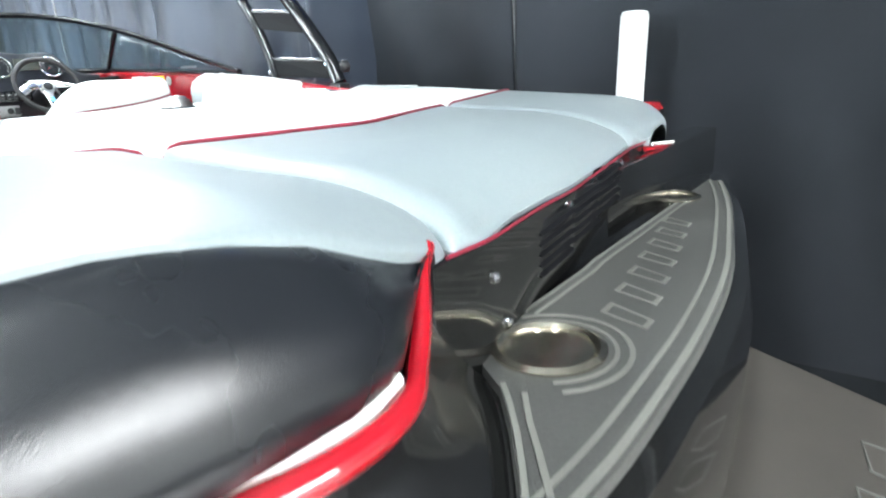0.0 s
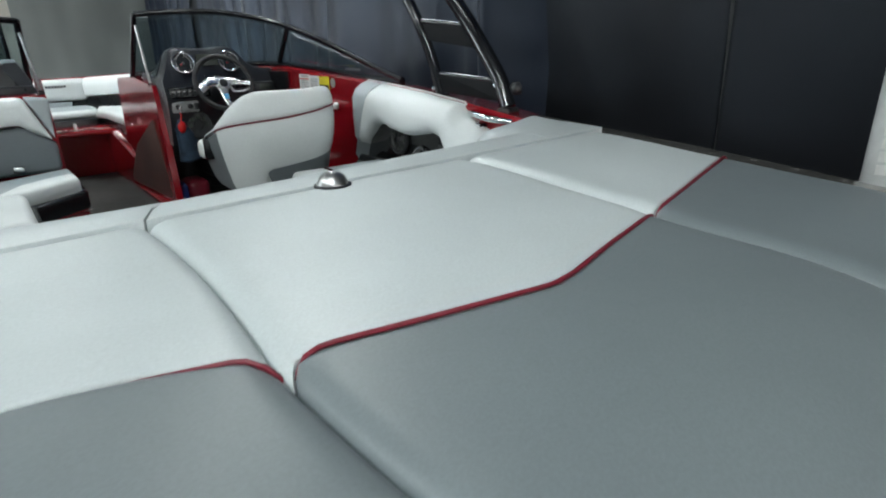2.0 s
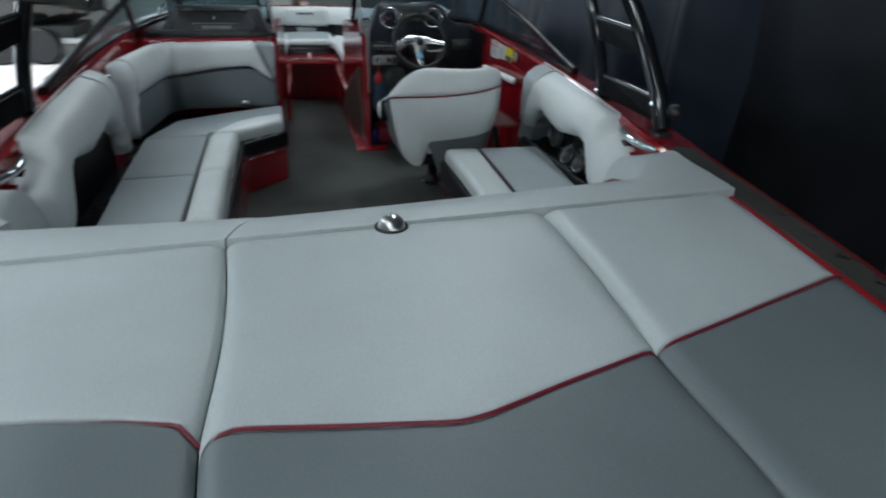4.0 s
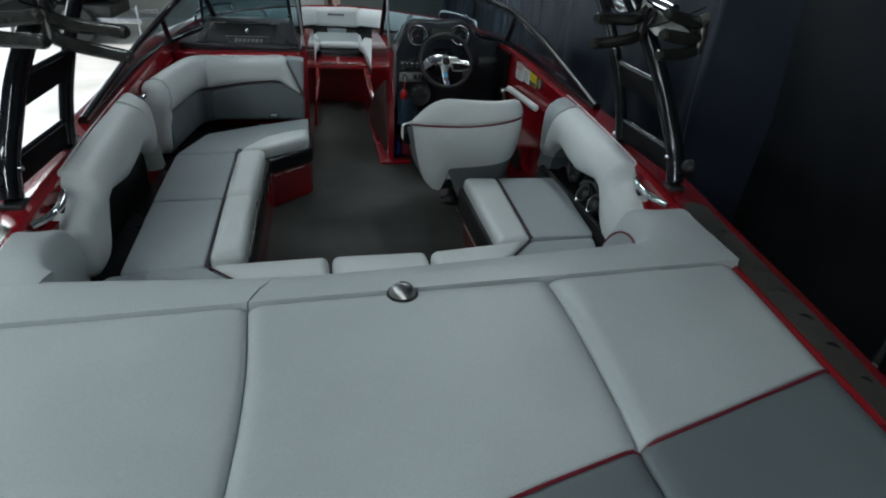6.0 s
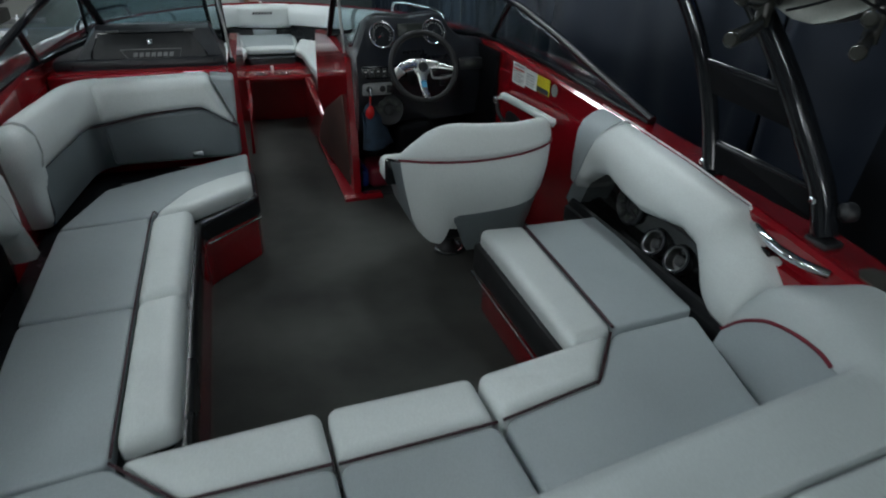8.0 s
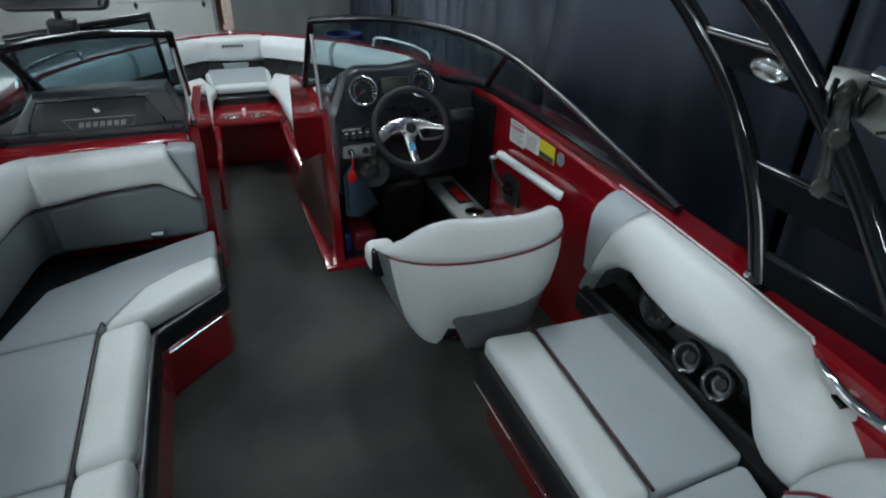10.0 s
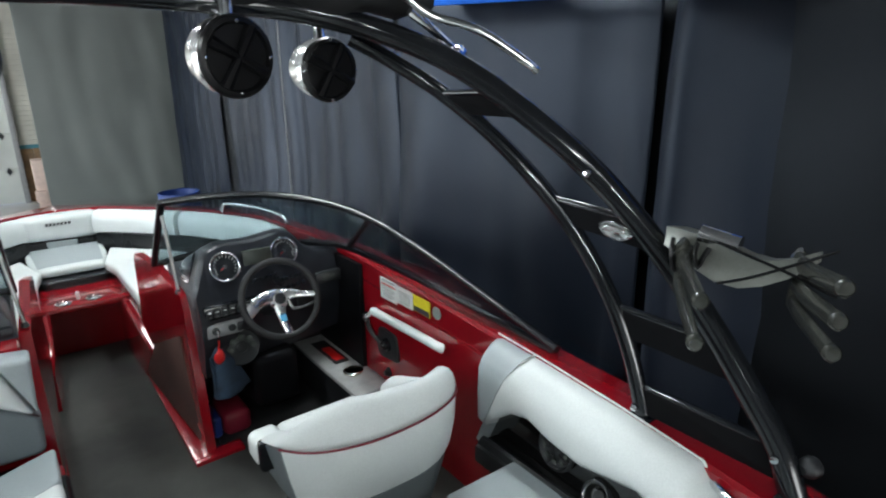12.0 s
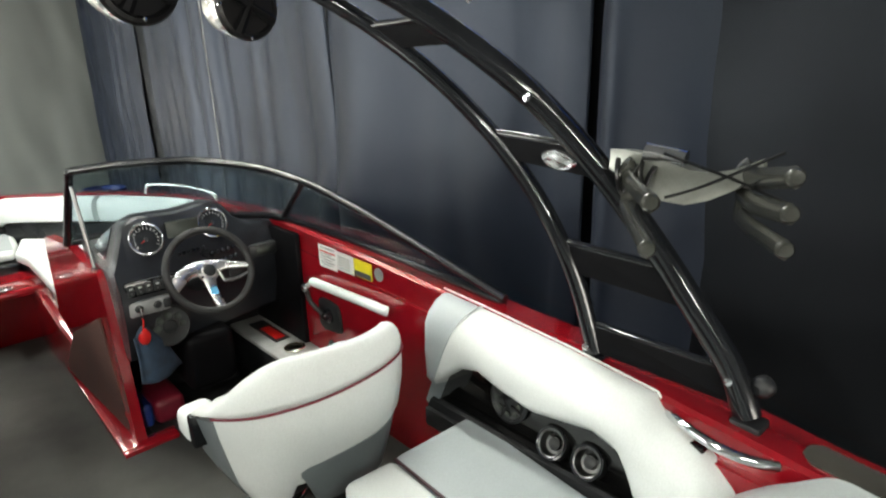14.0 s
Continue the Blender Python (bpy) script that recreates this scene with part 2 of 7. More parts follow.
def tube(bm, pts, r, n=10, smooth=0, flat=1.0, closed=False):
    """A round bar along the points; r may be one radius or one at each end. flat squeezes it sideways."""
    p = ease(pts, smooth, closed) if smooth else [Vector(q) for q in pts]
    k = len(p)
    rings, up = [], Vector((0.13, 0.21, 0.97)).normalized()
    for i, q in enumerate(p):
        a, b = (p[i - 1], p[(i + 1) % k]) if closed else (p[max(i - 1, 0)], p[min(i + 1, k - 1)])
        d = (b - a).normalized()
        u = up - d * up.dot(d)
        if u.length < 1e-3:
            u = Vector((1, 0, 0)) - d * d.x
        u.normalize()
        v = d.cross(u)
        up = u
        rad = r if not isinstance(r, tuple) else r[0] + (r[1] - r[0]) * i / (k - 1)
        rings.append([q + rad * (math.cos(w) * u + flat * math.sin(w) * v) for w in (2 * math.pi * j / n for j in range(n))])
    if closed:
        rings.append(rings[0])
    return loft(bm, rings, True, not closed)


def box(bm, x0, x1, y0, y1, z0, z1, bevel=0.0, m=None, seg=2):
    made = bmesh.ops.create_cube(bm, size=1.0)["verts"]
    for v in made:
        v.co = Vector((x0 + (v.co.x + 0.5) * (x1 - x0), y0 + (v.co.y + 0.5) * (y1 - y0), z0 + (v.co.z + 0.5) * (z1 - z0)))
    if bevel:
        edges = list({e for v in made for e in v.link_edges})
        made = bmesh.ops.bevel(bm, geom=edges, offset=bevel, segments=seg, affect="EDGES", profile=0.5)["verts"]
    if m is not None:
        bmesh.ops.transform(bm, matrix=m, verts=list({v for v in made}))
    return bm


def round_corners(pts, r, n=4):
    out, k = [], len(pts)
    for i in range(k):
        a, b, c = Vector(pts[i - 1]), Vector(pts[i]), Vector(pts[(i + 1) % k])
        u, v = (a - b), (c - b)
        d = min(r, u.length * 0.45, v.length * 0.45)
        p, q = b + u.normalized() * d, b + v.normalized() * d
        for s in range(n + 1):
            t = s / n
            out.append((1 - t) ** 2 * p + 2 * t * (1 - t) * b + t * t * q)
    return out


def inset(pts, d):
    k, out = len(pts), []
    for i in range(k):
        a, b, c = pts[i - 1], pts[i], pts[(i + 1) % k]
        u, v = (b - a), (c - b)
        u = u.normalized() if u.length > 1e-7 else (c - b).normalized()
        v = v.normalized() if v.length > 1e-7 else u
        n1, n2 = Vector((-u.y, u.x)), Vector((-v.y, v.x))
        m = n1 + n2
        m = m.normalized() if m.length > 1e-6 else n1
        out.append(b + m * d / max(0.45, m.dot(n1)))
    return out


def turned(pts):
    s = sum(a[0] * b[1] - b[0] * a[1] for a, b in zip(pts, list(pts[1:]) + [pts[0]]))
    return list(pts) if s > 0 else list(pts)[::-1]


def cushion(bm, pts, z0, z1, r=0.03, crown=0.008, corner=0.03, m=None, fill=4):
    """A padded block over a flat outline, with rolled edges and a slightly domed top."""
    flat = [Vector(p[:2]) for p in turned(pts)]
    k = len(flat)
    span = abs(sum(flat[i - 1].x * flat[i].y - flat[i].x * flat[i - 1].y for i in range(k))) / 2
    most = 0.85 * span / sum((flat[i] - flat[i - 1]).length for i in range(k))
    r = min(r, most)
    levels = [(0.006, z0), (0.0, z0 + 0.006), (0.0, z1 - r)]
    levels += [(r * (1 - math.cos(a)), z1 - r + r * math.sin(a)) for a in (math.pi / 2 * s / 5 for s in range(1, 6))]
    if most > r + 0.05:
        levels += [(r + 0.02, z1 + crown * 0.6), (r + 0.045, z1 + crown)]
    rings = []
    for d, z in levels:
        ring = [Vector((p.x, p.y, z)) for p in round_corners(inset(flat, d), max(corner - 0.7 * d, 0.006), fill)]
        rings.append([m @ p for p in ring] if m is not None else ring)
    return loft(bm, rings)


def at_wall(x, side):
    """Turns an outline in (y, z), with its depth towards the middle of the boat, into place at x."""
    return Matrix(((0, 0, -side, side * x), (1, 0, 0, 0), (0, 1, 0, 0), (0, 0, 0, 1)))


def at_back(y):
    """Turns an outline in (x, z), with its depth towards the stern, into place at y."""
    return Matrix(((1, 0, 0, 0), (0, 0, -1, y), (0, 1, 0, 0), (0, 0, 0, 1)))


def sweep(path, prof, side=1):
    """A moulding along a level path: prof rows of (offset to the path's side, height)."""
    p = [Vector(q) for q in path]
    rings = []
    for i, q in enumerate(p):
        d = p[min(i + 1, len(p) - 1)] - p[max(i - 1, 0)]
        n = Vector((-d.y, d.x, 0)).normalized() * side
        rings.append([(q.x + n.x * a, q.y + n.y * a, q.z + h) for a, h in prof])
    return loft(bmesh.new(), rings)


def ring_path(c, r, axis, n=28, r2=None):
    """Points of a circle about c, square to axis."""
    d = Vector(axis).normalized()
    u = d.orthogonal().normalized()
    v = d.cross(u)
    return [Vector(c) + r * math.cos(a) * u + (r2 or r) * math.sin(a) * v for a in (2 * math.pi * i / n for i in range(n))]


def turn_on(bm, profile, c, axis, n=28):
    """A body of revolution: profile rows of (radius, distance along the axis)."""
    return loft(bm, [ring_path(Vector(c) + Vector(axis).normalized() * h, max(r, 1e-4), axis, n) for r, h in profile])


def table(rows, y):
    return float(np.interp(y, [r[0] for r in rows], [r[1] for r in rows]))


def bars(bm, origin, right, up, rows, depth):
    """Bars of print on a flat face: rows of (u0, u1, v0, v1)."""
    o, r, u = Vector(origin), Vector(right).normalized(), Vector(up).normalized()
    n = r.cross(u)
    for u0, u1, v0, v1 in rows:
        loft(bm, [[o + r * a + u * b + n * d for a, b in ((u0, v0), (u1, v0), (u1, v1), (u0, v1))] for d in (0, depth)])
    return bm


def slanted_bars(bm, origin, right, up, count, width, height, depth, lean=0.25, gap=0.25):
    """A row of leaning blocks that stands for a lettered mark."""
    o, r, u = Vector(origin), Vector(right).normalized(), Vector(up).normalized()
    n = r.cross(u)
    step = width / count
    for i in range(count):
        a0, a1 = i * step, i * step + step * (1 - gap)
        loft(bm, [[o + r * (a + lean * b) + u * b + n * d for a, b in ((a0, 0), (a1, 0), (a1, height), (a0, height))] for d in (0, depth)])
    return bm

# ---- the room ----
def plain(name, x0, x1, y0, y1, z0, z1, mat, label, category):
    return solo(name, box(bmesh.new(), x0, x1, y0, y1, z0, z1), mat, label, category, kind="structure", smooth=0)


plain("floor", -6.2, 3.6, -6.0, 15.6, -0.2, 0.0, CONCRETE, "worn grey concrete showroom floor", "floor")
plain("ceiling", -6.2, 3.6, -6.0, 15.6, 4.5, 4.6, WALLGREY, "grey painted showroom ceiling", "ceiling")
plain("wall_east", 3.4, 3.6, -6.0, 15.6, 0.0, 4.5, WALLGREY, "grey wall behind the hanging curtains", "wall")
south = thing("wall_south", (-1.4, -6.1, 0), "grey rear showroom wall with one wide window", "wall", kind="structure")
for x0, x1, z0, z1 in ((-6.2, -1.4, 0, 4.5), (1.6, 3.4, 0, 4.5), (-1.4, 1.6, 0, 0.7), (-1.4, 1.6, 2.4, 4.5)):
    part("wall_section", box(bmesh.new(), x0, x1, -6.2, -6.0, z0, z1), WALLGREY, south, smooth=0)
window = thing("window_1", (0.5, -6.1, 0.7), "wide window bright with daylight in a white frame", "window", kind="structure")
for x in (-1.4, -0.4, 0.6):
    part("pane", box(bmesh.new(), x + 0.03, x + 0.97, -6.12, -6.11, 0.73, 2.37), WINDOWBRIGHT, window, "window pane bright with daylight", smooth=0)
for x in (-1.4, -0.415, 0.585, 1.57):
    part("window_frame", box(bmesh.new(), x, x + 0.03, -6.15, -6.05, 0.7, 2.4, 0.004), DOORWHITE, window)
for z in (0.7, 2.37):
    part("window_frame", box(bmesh.new(), -1.37, 1.57, -6.15, -6.05, z, z + 0.03, 0.004), DOORWHITE, window)
# the port wall has a wide open goods door
west = thing("wall_west", (-6.0, 5, 0), "grey painted wall with a wide open goods door", "wall", kind="structure")
for y0, y1, z0, z1 in ((-6.0, 3.6, 0, 4.5), (12.4, 15.6, 0, 4.5), (3.6, 12.4, 3.5, 4.5)):
    part("wall_section", box(bmesh.new(), -6.2, -6.0, y0, y1, z0, z1), WALLGREY, west, smooth=0)
plain("backdrop", -16.0, -15.9, -4, 15, -1, 7, OUTSIDE, "bright hazy daylight outside the goods door", "backdrop")
plain("ground", -15.9, -6.2, -4, 15, -0.2, -0.004, CONCRETE, "pale concrete yard outside the door", "ground")

# the far wall: cream block above, teal stripe, brown boards, and the panelled garage door
north = thing("wall_north", (0, 15.4, 0), "cream far wall with teal stripe and brown boards", "wall", kind="structure")
part("wall_section", box(bmesh.new(), 0.03, 3.4, 15.3, 15.5, 1.2, 4.5), WALLCREAM, north, smooth=0)
part("wall_section", box(bmesh.new(), -6.2, -5.6, 15.3, 15.5, 0, 4.5), WALLCREAM, north, smooth=0)
part("wall_section", box(bmesh.new(), -5.6, 0.03, 15.3, 15.5, 3.6, 4.5), WALLCREAM, north, smooth=0)
part("stripe", box(bmesh.new(), 0.03, 3.4, 15.285, 15.5, 1.12, 1.2), TEAL, north, smooth=0)
for i in range(12):
    part("board", box(bmesh.new(), 0.05 + i * 0.28, 0.32 + i * 0.28, 15.29, 15.5, 0, 1.118, 0.006), WOOD, north, smooth=0)
for i in range(22):
    part("siding_board", box(bmesh.new(), 0.05, 1.2, 15.27, 15.3, 1.205 + i * 0.1, 1.297 + i * 0.1, 0.006), WALLCREAM, north, smooth=0)
door = thing("door_1", (-2.8, 15.2, 0), "white panelled garage door with a row of lit windows", "garage door", kind="structure")
for i in range(5):
    part("panel", box(bmesh.new(), -5.6, 0.0, 15.2, 15.25, 0.02 + i * 0.72, 0.735 + i * 0.72, 0.006), DOORWHITE, door)
for i in range(6):
    x1 = -0.28 - i * 0.92
    outline = [(x1 - 0.74, 1.62), (x1 - 0.68, 1.56), (x1 - 0.06, 1.56), (x1, 1.62), (x1, 1.90), (x1 - 0.06, 1.96), (x1 - 0.68, 1.96), (x1 - 0.74, 1.90)]
    bm = bmesh.new()
    loft(bm, [[(x, y, z) for x, z in outline] for y in (15.16, 15.2)])
    part("pane", bm, WINDOWGLOW, door, "window pane glowing with daylight", smooth=0)
for x in (-0.16, -1.545, -2.93, -4.31):
    for z in (0.69, 1.41):
        bm = bmesh.new()
        loft(bm, [[(x - 0.05, y, z), (x, y, z - 0.085), (x + 0.05, y, z), (x, y, z + 0.085)] for y in (15.17, 15.199)])
        part("hinge", bm, BLACKPLASTIC, door, smooth=0)
part("door_frame", box(bmesh.new(), 0.0, 0.1, 15.14, 15.3, 0, 3.7, 0.01), GREYPANEL, door)


def curtain(name, line, height, depth, waves, mat, label, base=0.02, seed=0, curl=0.0, flare=0.0):
    """A hanging cloth along a ground line, in uneven folds."""
    rng = random.Random(seed)
    a, b = Vector(line[0]), Vector(line[1])
    length = (b - a).length
    d = (b - a).normalized()
    nrm = Vector((-d.y, d.x))
    ph = [(rng.uniform(0.5, 1.5) * waves * (1 + 0.8 * (k // 3)), rng.uniform(0, 6.28), rng.uniform(0.4, 1.0) / (1 + 1.6 * (k // 3))) for k in range(7)]
    nu, nv = int(length * 64), 14
    bm, rows = bmesh.new(), []
    for j in range(nv + 1):
        v = j / nv
        row = []
        for i in range(nu + 1):
            s = length * i / nu * (1 + flare * (1 - v))
            w = sum(k * math.sin(f * s + p + 0.35 * math.sin(1.7 * v + p)) for f, p, k in ph) / 3.0
            w = math.copysign(abs(w) ** 0.8, w) * (0.75 + 0.7 * noise.noise(Vector((s * 0.8, 2.0, seed))))
            q = a + d * s + nrm * depth * w * (0.75 + 0.4 * (1 - v))
            q += nrm * (0.03 * noise.noise(Vector((s * 1.3, v * 3, seed))) + 0.034 * noise.noise(Vector((s * 3.1 + v * 2.5, v * 4.5, seed + 7))))
            q += nrm * curl * (i / nu) ** 1.7
            row.append(bm.verts.new((q.x, q.y, base + (height - base) * v)))
        rows.append(row)
    for r0, r1 in zip(rows, rows[1:]):
        for i in range(nu):
            bm.faces.new((r0[i], r0[i + 1], r1[i + 1], r1[i]))
    ob = solo(name, bm, mat, label, "curtain", kind="structure", smooth=80)
    sol = ob.modifiers.new("thickness", "SOLIDIFY")
    sol.thickness = 0.004
    return ob


curtain("curtain_1", ((2.75, 13.02), (2.32, 8.80)), 3.75, 0.13, 7.5, CURTAIN, "slate blue-grey pleated showroom curtain", seed=3)
curtain("curtain_2", ((2.25, 8.15), (1.765, 3.29)), 3.75, 0.115, 8.5, CURTAIN, "slate blue-grey pleated showroom curtain", seed=8)
curtain("curtain_3", ((1.755, 3.282), (1.735, 1.60)), 2.97, 0.085, 8.0, CURTAIN, "slate blue-grey curtain with soft creases", seed=11, curl=0.17)
curtain("curtain_4", ((1.735, 1.45), (1.755, 1.08)), 2.97, 0.10, 16.0, CURTAIN, "slate blue-grey curtain panel swept aside at its foot", seed=14, curl=0.26, flare=0.55)
# curtain_5 runs on forward as added black backing for the gap's shade.
curtain("curtain_5", ((2.02, 2.1), (1.815, 0.045)), 2.97, 0.02, 4.0, CURTAINDARK, "black hanging cloth panel", seed=17)
curtain("curtain_6", ((1.80, 0.03), (1.80, -5.8)), 2.97, 0.035, 1.9, CURTAINDARK, "black hanging cloth panel with faint creases", seed=21)
curtain("curtain_7", ((0.34, 13.1), (2.78, 13.06)), 4.4, 0.014, 1.7, DRAPE, "grey-green cloth drape hung as a screen", seed=30)
# Added black sheet behind the far gap, standing in for its shade.
curtain("gap_backing", ((2.42, 8.95), (2.33, 8.0)), 3.75, 0.02, 4.0, CURTAINDARK, "black sheet added behind a curtain gap for its shade", seed=33)
solo("cord", tube(bmesh.new(), [(1.84, 5.26, 0.0), (1.84, 5.26, 3.4)], 0.005, 8), PRINTGREY, "thin cord hanging between curtain panels", "cord", kind="structure")
solo("curtain_rail", tube(bmesh.new(), [(1.80, -5.8, 2.99), (1.77, 1.2, 2.99), (1.77, 3.28, 2.99), (1.77, 3.30, 3.77), (2.28, 8.2, 3.77), (2.78, 13.1, 3.77)], 0.025, 10), GALV, "steel rail carrying the curtains", "rail", kind="structure")
SAG = Matrix(((1, 0, 0, 0), (0, 1, 0, 0), (0, 0.055, 1, -0.152), (0, 0, 0, 1)))
banner = solo("banner", box(bmesh.new(), 1.603, 1.611, 0.354, 2.80, 2.905, 3.26, 0.003, SAG), BANNER, "bright blue cloth banner above the curtain rail", "banner")
part("hem", box(bmesh.new(), 1.596, 1.6025, 0.354, 2.80, 2.906, 2.94, 0.002, SAG), BANNER, banner)
for y in (0.6, 1.6, 2.6):
    part("hanger", box(bmesh.new(), 1.609, 1.775, y - 0.015, y + 0.015, 2.978, 3.002, 0.003), GALV, banner, "steel hanger on the rail")
bm = bmesh.new()
bars(bm, (1.602, 2.66, 2.97), (0, -1, -0.055), (0, 0, 1), [(0.13 + 0.20 * i, 0.25 + 0.20 * i, 0, 0.25) for i in range(9)], -0.003)
part("print", bm, PRINT, banner, "white printed bars")

# Added dark strip that cuts the pale floor's bounce by the curtain.
solo("floor_dark_strip", box(bmesh.new(), 1.40, 1.72, -5.8, 4.8, 0.0, 0.008, 0.002), TYRE, "dark strip added to darken the floor along the curtain", "mat", kind="structure")

# loose things on the far floor
barrel = thing("barrel", (1.78, 9.4, 0), "blue plastic drum standing open on the floor", "barrel")
bm = bmesh.new()
turn_on(bm, [(0.27, 0), (0.29, 0.03), (0.295, 0.3), (0.30, 0.32), (0.295, 0.34), (0.295, 0.58), (0.30, 0.60), (0.295, 0.62), (0.29, 0.88), (0.275, 0.9), (0.268, 0.88), (0.262, 0.1), (0.0, 0.09)], (1.78, 9.4, 0), (0, 0, 1), 32)
part("drum", bm, BLUEPLASTIC, barrel)
part("rim", tube(bmesh.new(), ring_path((1.78, 9.4, 0.895), 0.283, (0, 0, 1)), 0.016, 8, closed=True), BLUEPLASTIC, barrel)
carton = thing("carton", (0.4, 14.2, 0), "pale pink cardboard carton on the floor", "box")
part("body", box(bmesh.new(), 0.2, 0.52, 14.0, 14.4, 0, 1.0, 0.01), CARDBOARD, carton)
part("flap", box(bmesh.new(), 0.16, 0.36, 13.9, 14.0, 0.2, 0.42, 0.01), CARDBOARD, carton)

# trailer under the boat, with its guide post
trailer = thing("boat_trailer", (0, 2, 0), "steel boat trailer with pale grey guide post beside the hull", "trailer")
for s in (-1, 1):
    part("rail", box(bmesh.new(), s * 0.9 - 0.05, s * 0.9 + 0.05, -1.0, 5.6, 0.34, 0.46, 0.01), GALV, trailer)
    part("bunk", box(bmesh.new(), s * 0.5 - 0.07, s * 0.5 + 0.07, -0.9, 3.6, 0.46, 0.64, 0.012), CARPET, trailer)
    for y in (0.6, 1.5):
        wheel = part("wheel", turn_on(bmesh.new(), [(0.19, -0.1), (0.3, -0.1), (0.335, -0.06), (0.335, 0.06), (0.3, 0.1), (0.19, 0.1)], (s * 1.1, y, 0.335), (1, 0, 0)), TYRE, trailer)
        part("rim", turn_on(bmesh.new(), [(0.05, -0.06), (0.19, -0.09), (0.19, 0.09), (0.05, 0.06)], (s * 1.1, y, 0.335), (1, 0, 0)), ALU, wheel)
for y in (-0.6, 1.05, 3.2, 5.4):
    part("crossmember", box(bmesh.new(), -1.0, 1.0, y - 0.05, y + 0.05, 0.36, 0.46, 0.01), GALV, trailer)
for s in (-1, 1):
    part("post_arm", tube(bmesh.new(), [(s * 0.9, -0.62, 0.42), (s * 1.51, -0.62, 0.42), (s * 1.545, -0.61, 0.6)], 0.03, 10), GALV, trailer)
    bm = bmesh.new()
    turn_on(bm, [(0.056, 0), (0.056, 1.225), (0.05, 1.24), (0.0, 1.243)], (s * 1.54, -0.61, 0.55), (s * 0.09, 0.0, 1), 24)
    post = part("guide_post", bm, PVC, trailer, "pale grey plastic guide post with white print")
    bm = bmesh.new()
    for i in range(7):
        z = 1.655 - i * 0.04
        c = Vector((s * 1.54 + s * 0.09 * (z - 0.55), -0.61, z))
        a0 = math.pi * (1.0 if s > 0 else 0.0)
        ring = lambda zz, r: [(c.x + r * math.cos(a0 + t), c.y + r * math.sin(a0 + t), zz) for t in (-0.1, 0.15, 0.4, 0.65, 0.9)]
        o, p = ring(z, 0.0585), ring(z + 0.032, 0.0585)
        vs = [[bm.verts.new(q) for q in o], [bm.verts.new(q) for q in p]]
        for k in range(4):
            bm.faces.new((vs[0][k], vs[0][k + 1], vs[1][k + 1], vs[1][k]))
    part("print", bm, PRINT, post, "white printed bars")

# a dark boat on its trailer in the far port corner
other = thing("parked_boat", (-4.7, 12.6, 0.0), "dark covered boat on a trailer by the far door", "boat")


def berth(x):
    return -5.93 + 0.62 * (x + 5.6)


rings = []
for i in range(17):
    u = i / 16
    w, zt = 0.95 * (1 - 0.85 * u ** 3), 1.35 + 0.12 * u
    x = berth(-5.6 + 3.6 * u)
    rings.append([(x, 12.8 + w * a, z) for a, z in ((-1, zt), (-0.98, zt - 0.35), (-0.8, 0.62 + 0.3 * u), (0, 0.45 + 0.5 * u ** 2), (0.8, 0.62 + 0.3 * u), (0.98, zt - 0.35), (1, zt), (0.5, zt + 0.18 * (1 - u)), (0, zt + 0.25 * (1 - u)), (-0.5, zt + 0.18 * (1 - u)))])
part("hull", loft(bmesh.new(), rings), BLACKGEL, other, "dark hull")
part("rail", tube(bmesh.new(), [(berth(-5.2), 11.86, 1.42), (berth(-4.2), 11.86, 1.55), (berth(-3.2), 12.05, 1.5), (berth(-2.6), 12.4, 1.5)], 0.02, 10, 5), CHROME, other, "chrome side rail")
for x in (-5.45, -4.75):
    w = part("wheel", turn_on(bmesh.new(), [(0.18, -0.1), (0.3, -0.1), (0.33, -0.06), (0.33, 0.06), (0.3, 0.1), (0.18, 0.1)], (x, 11.9, 0.33), (0, 1, 0)), TYRE, other)
    part("rim", turn_on(bmesh.new(), [(0.05, -0.09), (0.18, -0.1), (0.18, 0.09), (0.05, 0.06)], (x, 11.9, 0.33), (0, 1, 0)), DARKSTEEL, w)
part("frame", box(bmesh.new(), berth(-5.4), berth(-1.9), 12.0, 12.1, 0.36, 0.46, 0.01), GALV, other)
part("frame", box(bmesh.new(), berth(-5.4), berth(-1.9), 13.4, 13.5, 0.36, 0.46, 0.01), GALV, other)
part("bunk", box(bmesh.new(), berth(-5.3), berth(-2.8), 12.05, 13.45, 0.44, 0.66, 0.01), CARPET, other)
part("jack", tube(bmesh.new(), [(berth(-2.0), 12.05, 0.0), (berth(-2.0), 12.05, 0.7)], 0.03, 10), GALV, other)

# ---- the boat's shell ----
ZG = [(-1.10, 1.455), (-0.92, 1.475), (-0.38, 1.51), (0.1, 1.533), (0.5, 1.552), (0.8, 1.59), (1.04, 1.618), (1.4, 1.652), (2.0, 1.69), (2.74, 1.735), (3.7, 1.72), (4.6, 1.685), (5.2, 1.65), (5.6, 1.62)]
XI = [(-1.10, 0.98), (-0.92, 0.99), (-0.38, 1.02), (0.1, 1.06), (0.5, 1.095), (0.8, 1.095), (1.6, 1.08), (2.1, 1.075), (2.74, 1.07), (3.2, 1.06), (3.8, 1.0), (4.27, 0.82), (4.6, 0.62), (4.9, 0.42), (5.12, 0.26), (5.18, 0.0), (5.6, 0.0)]
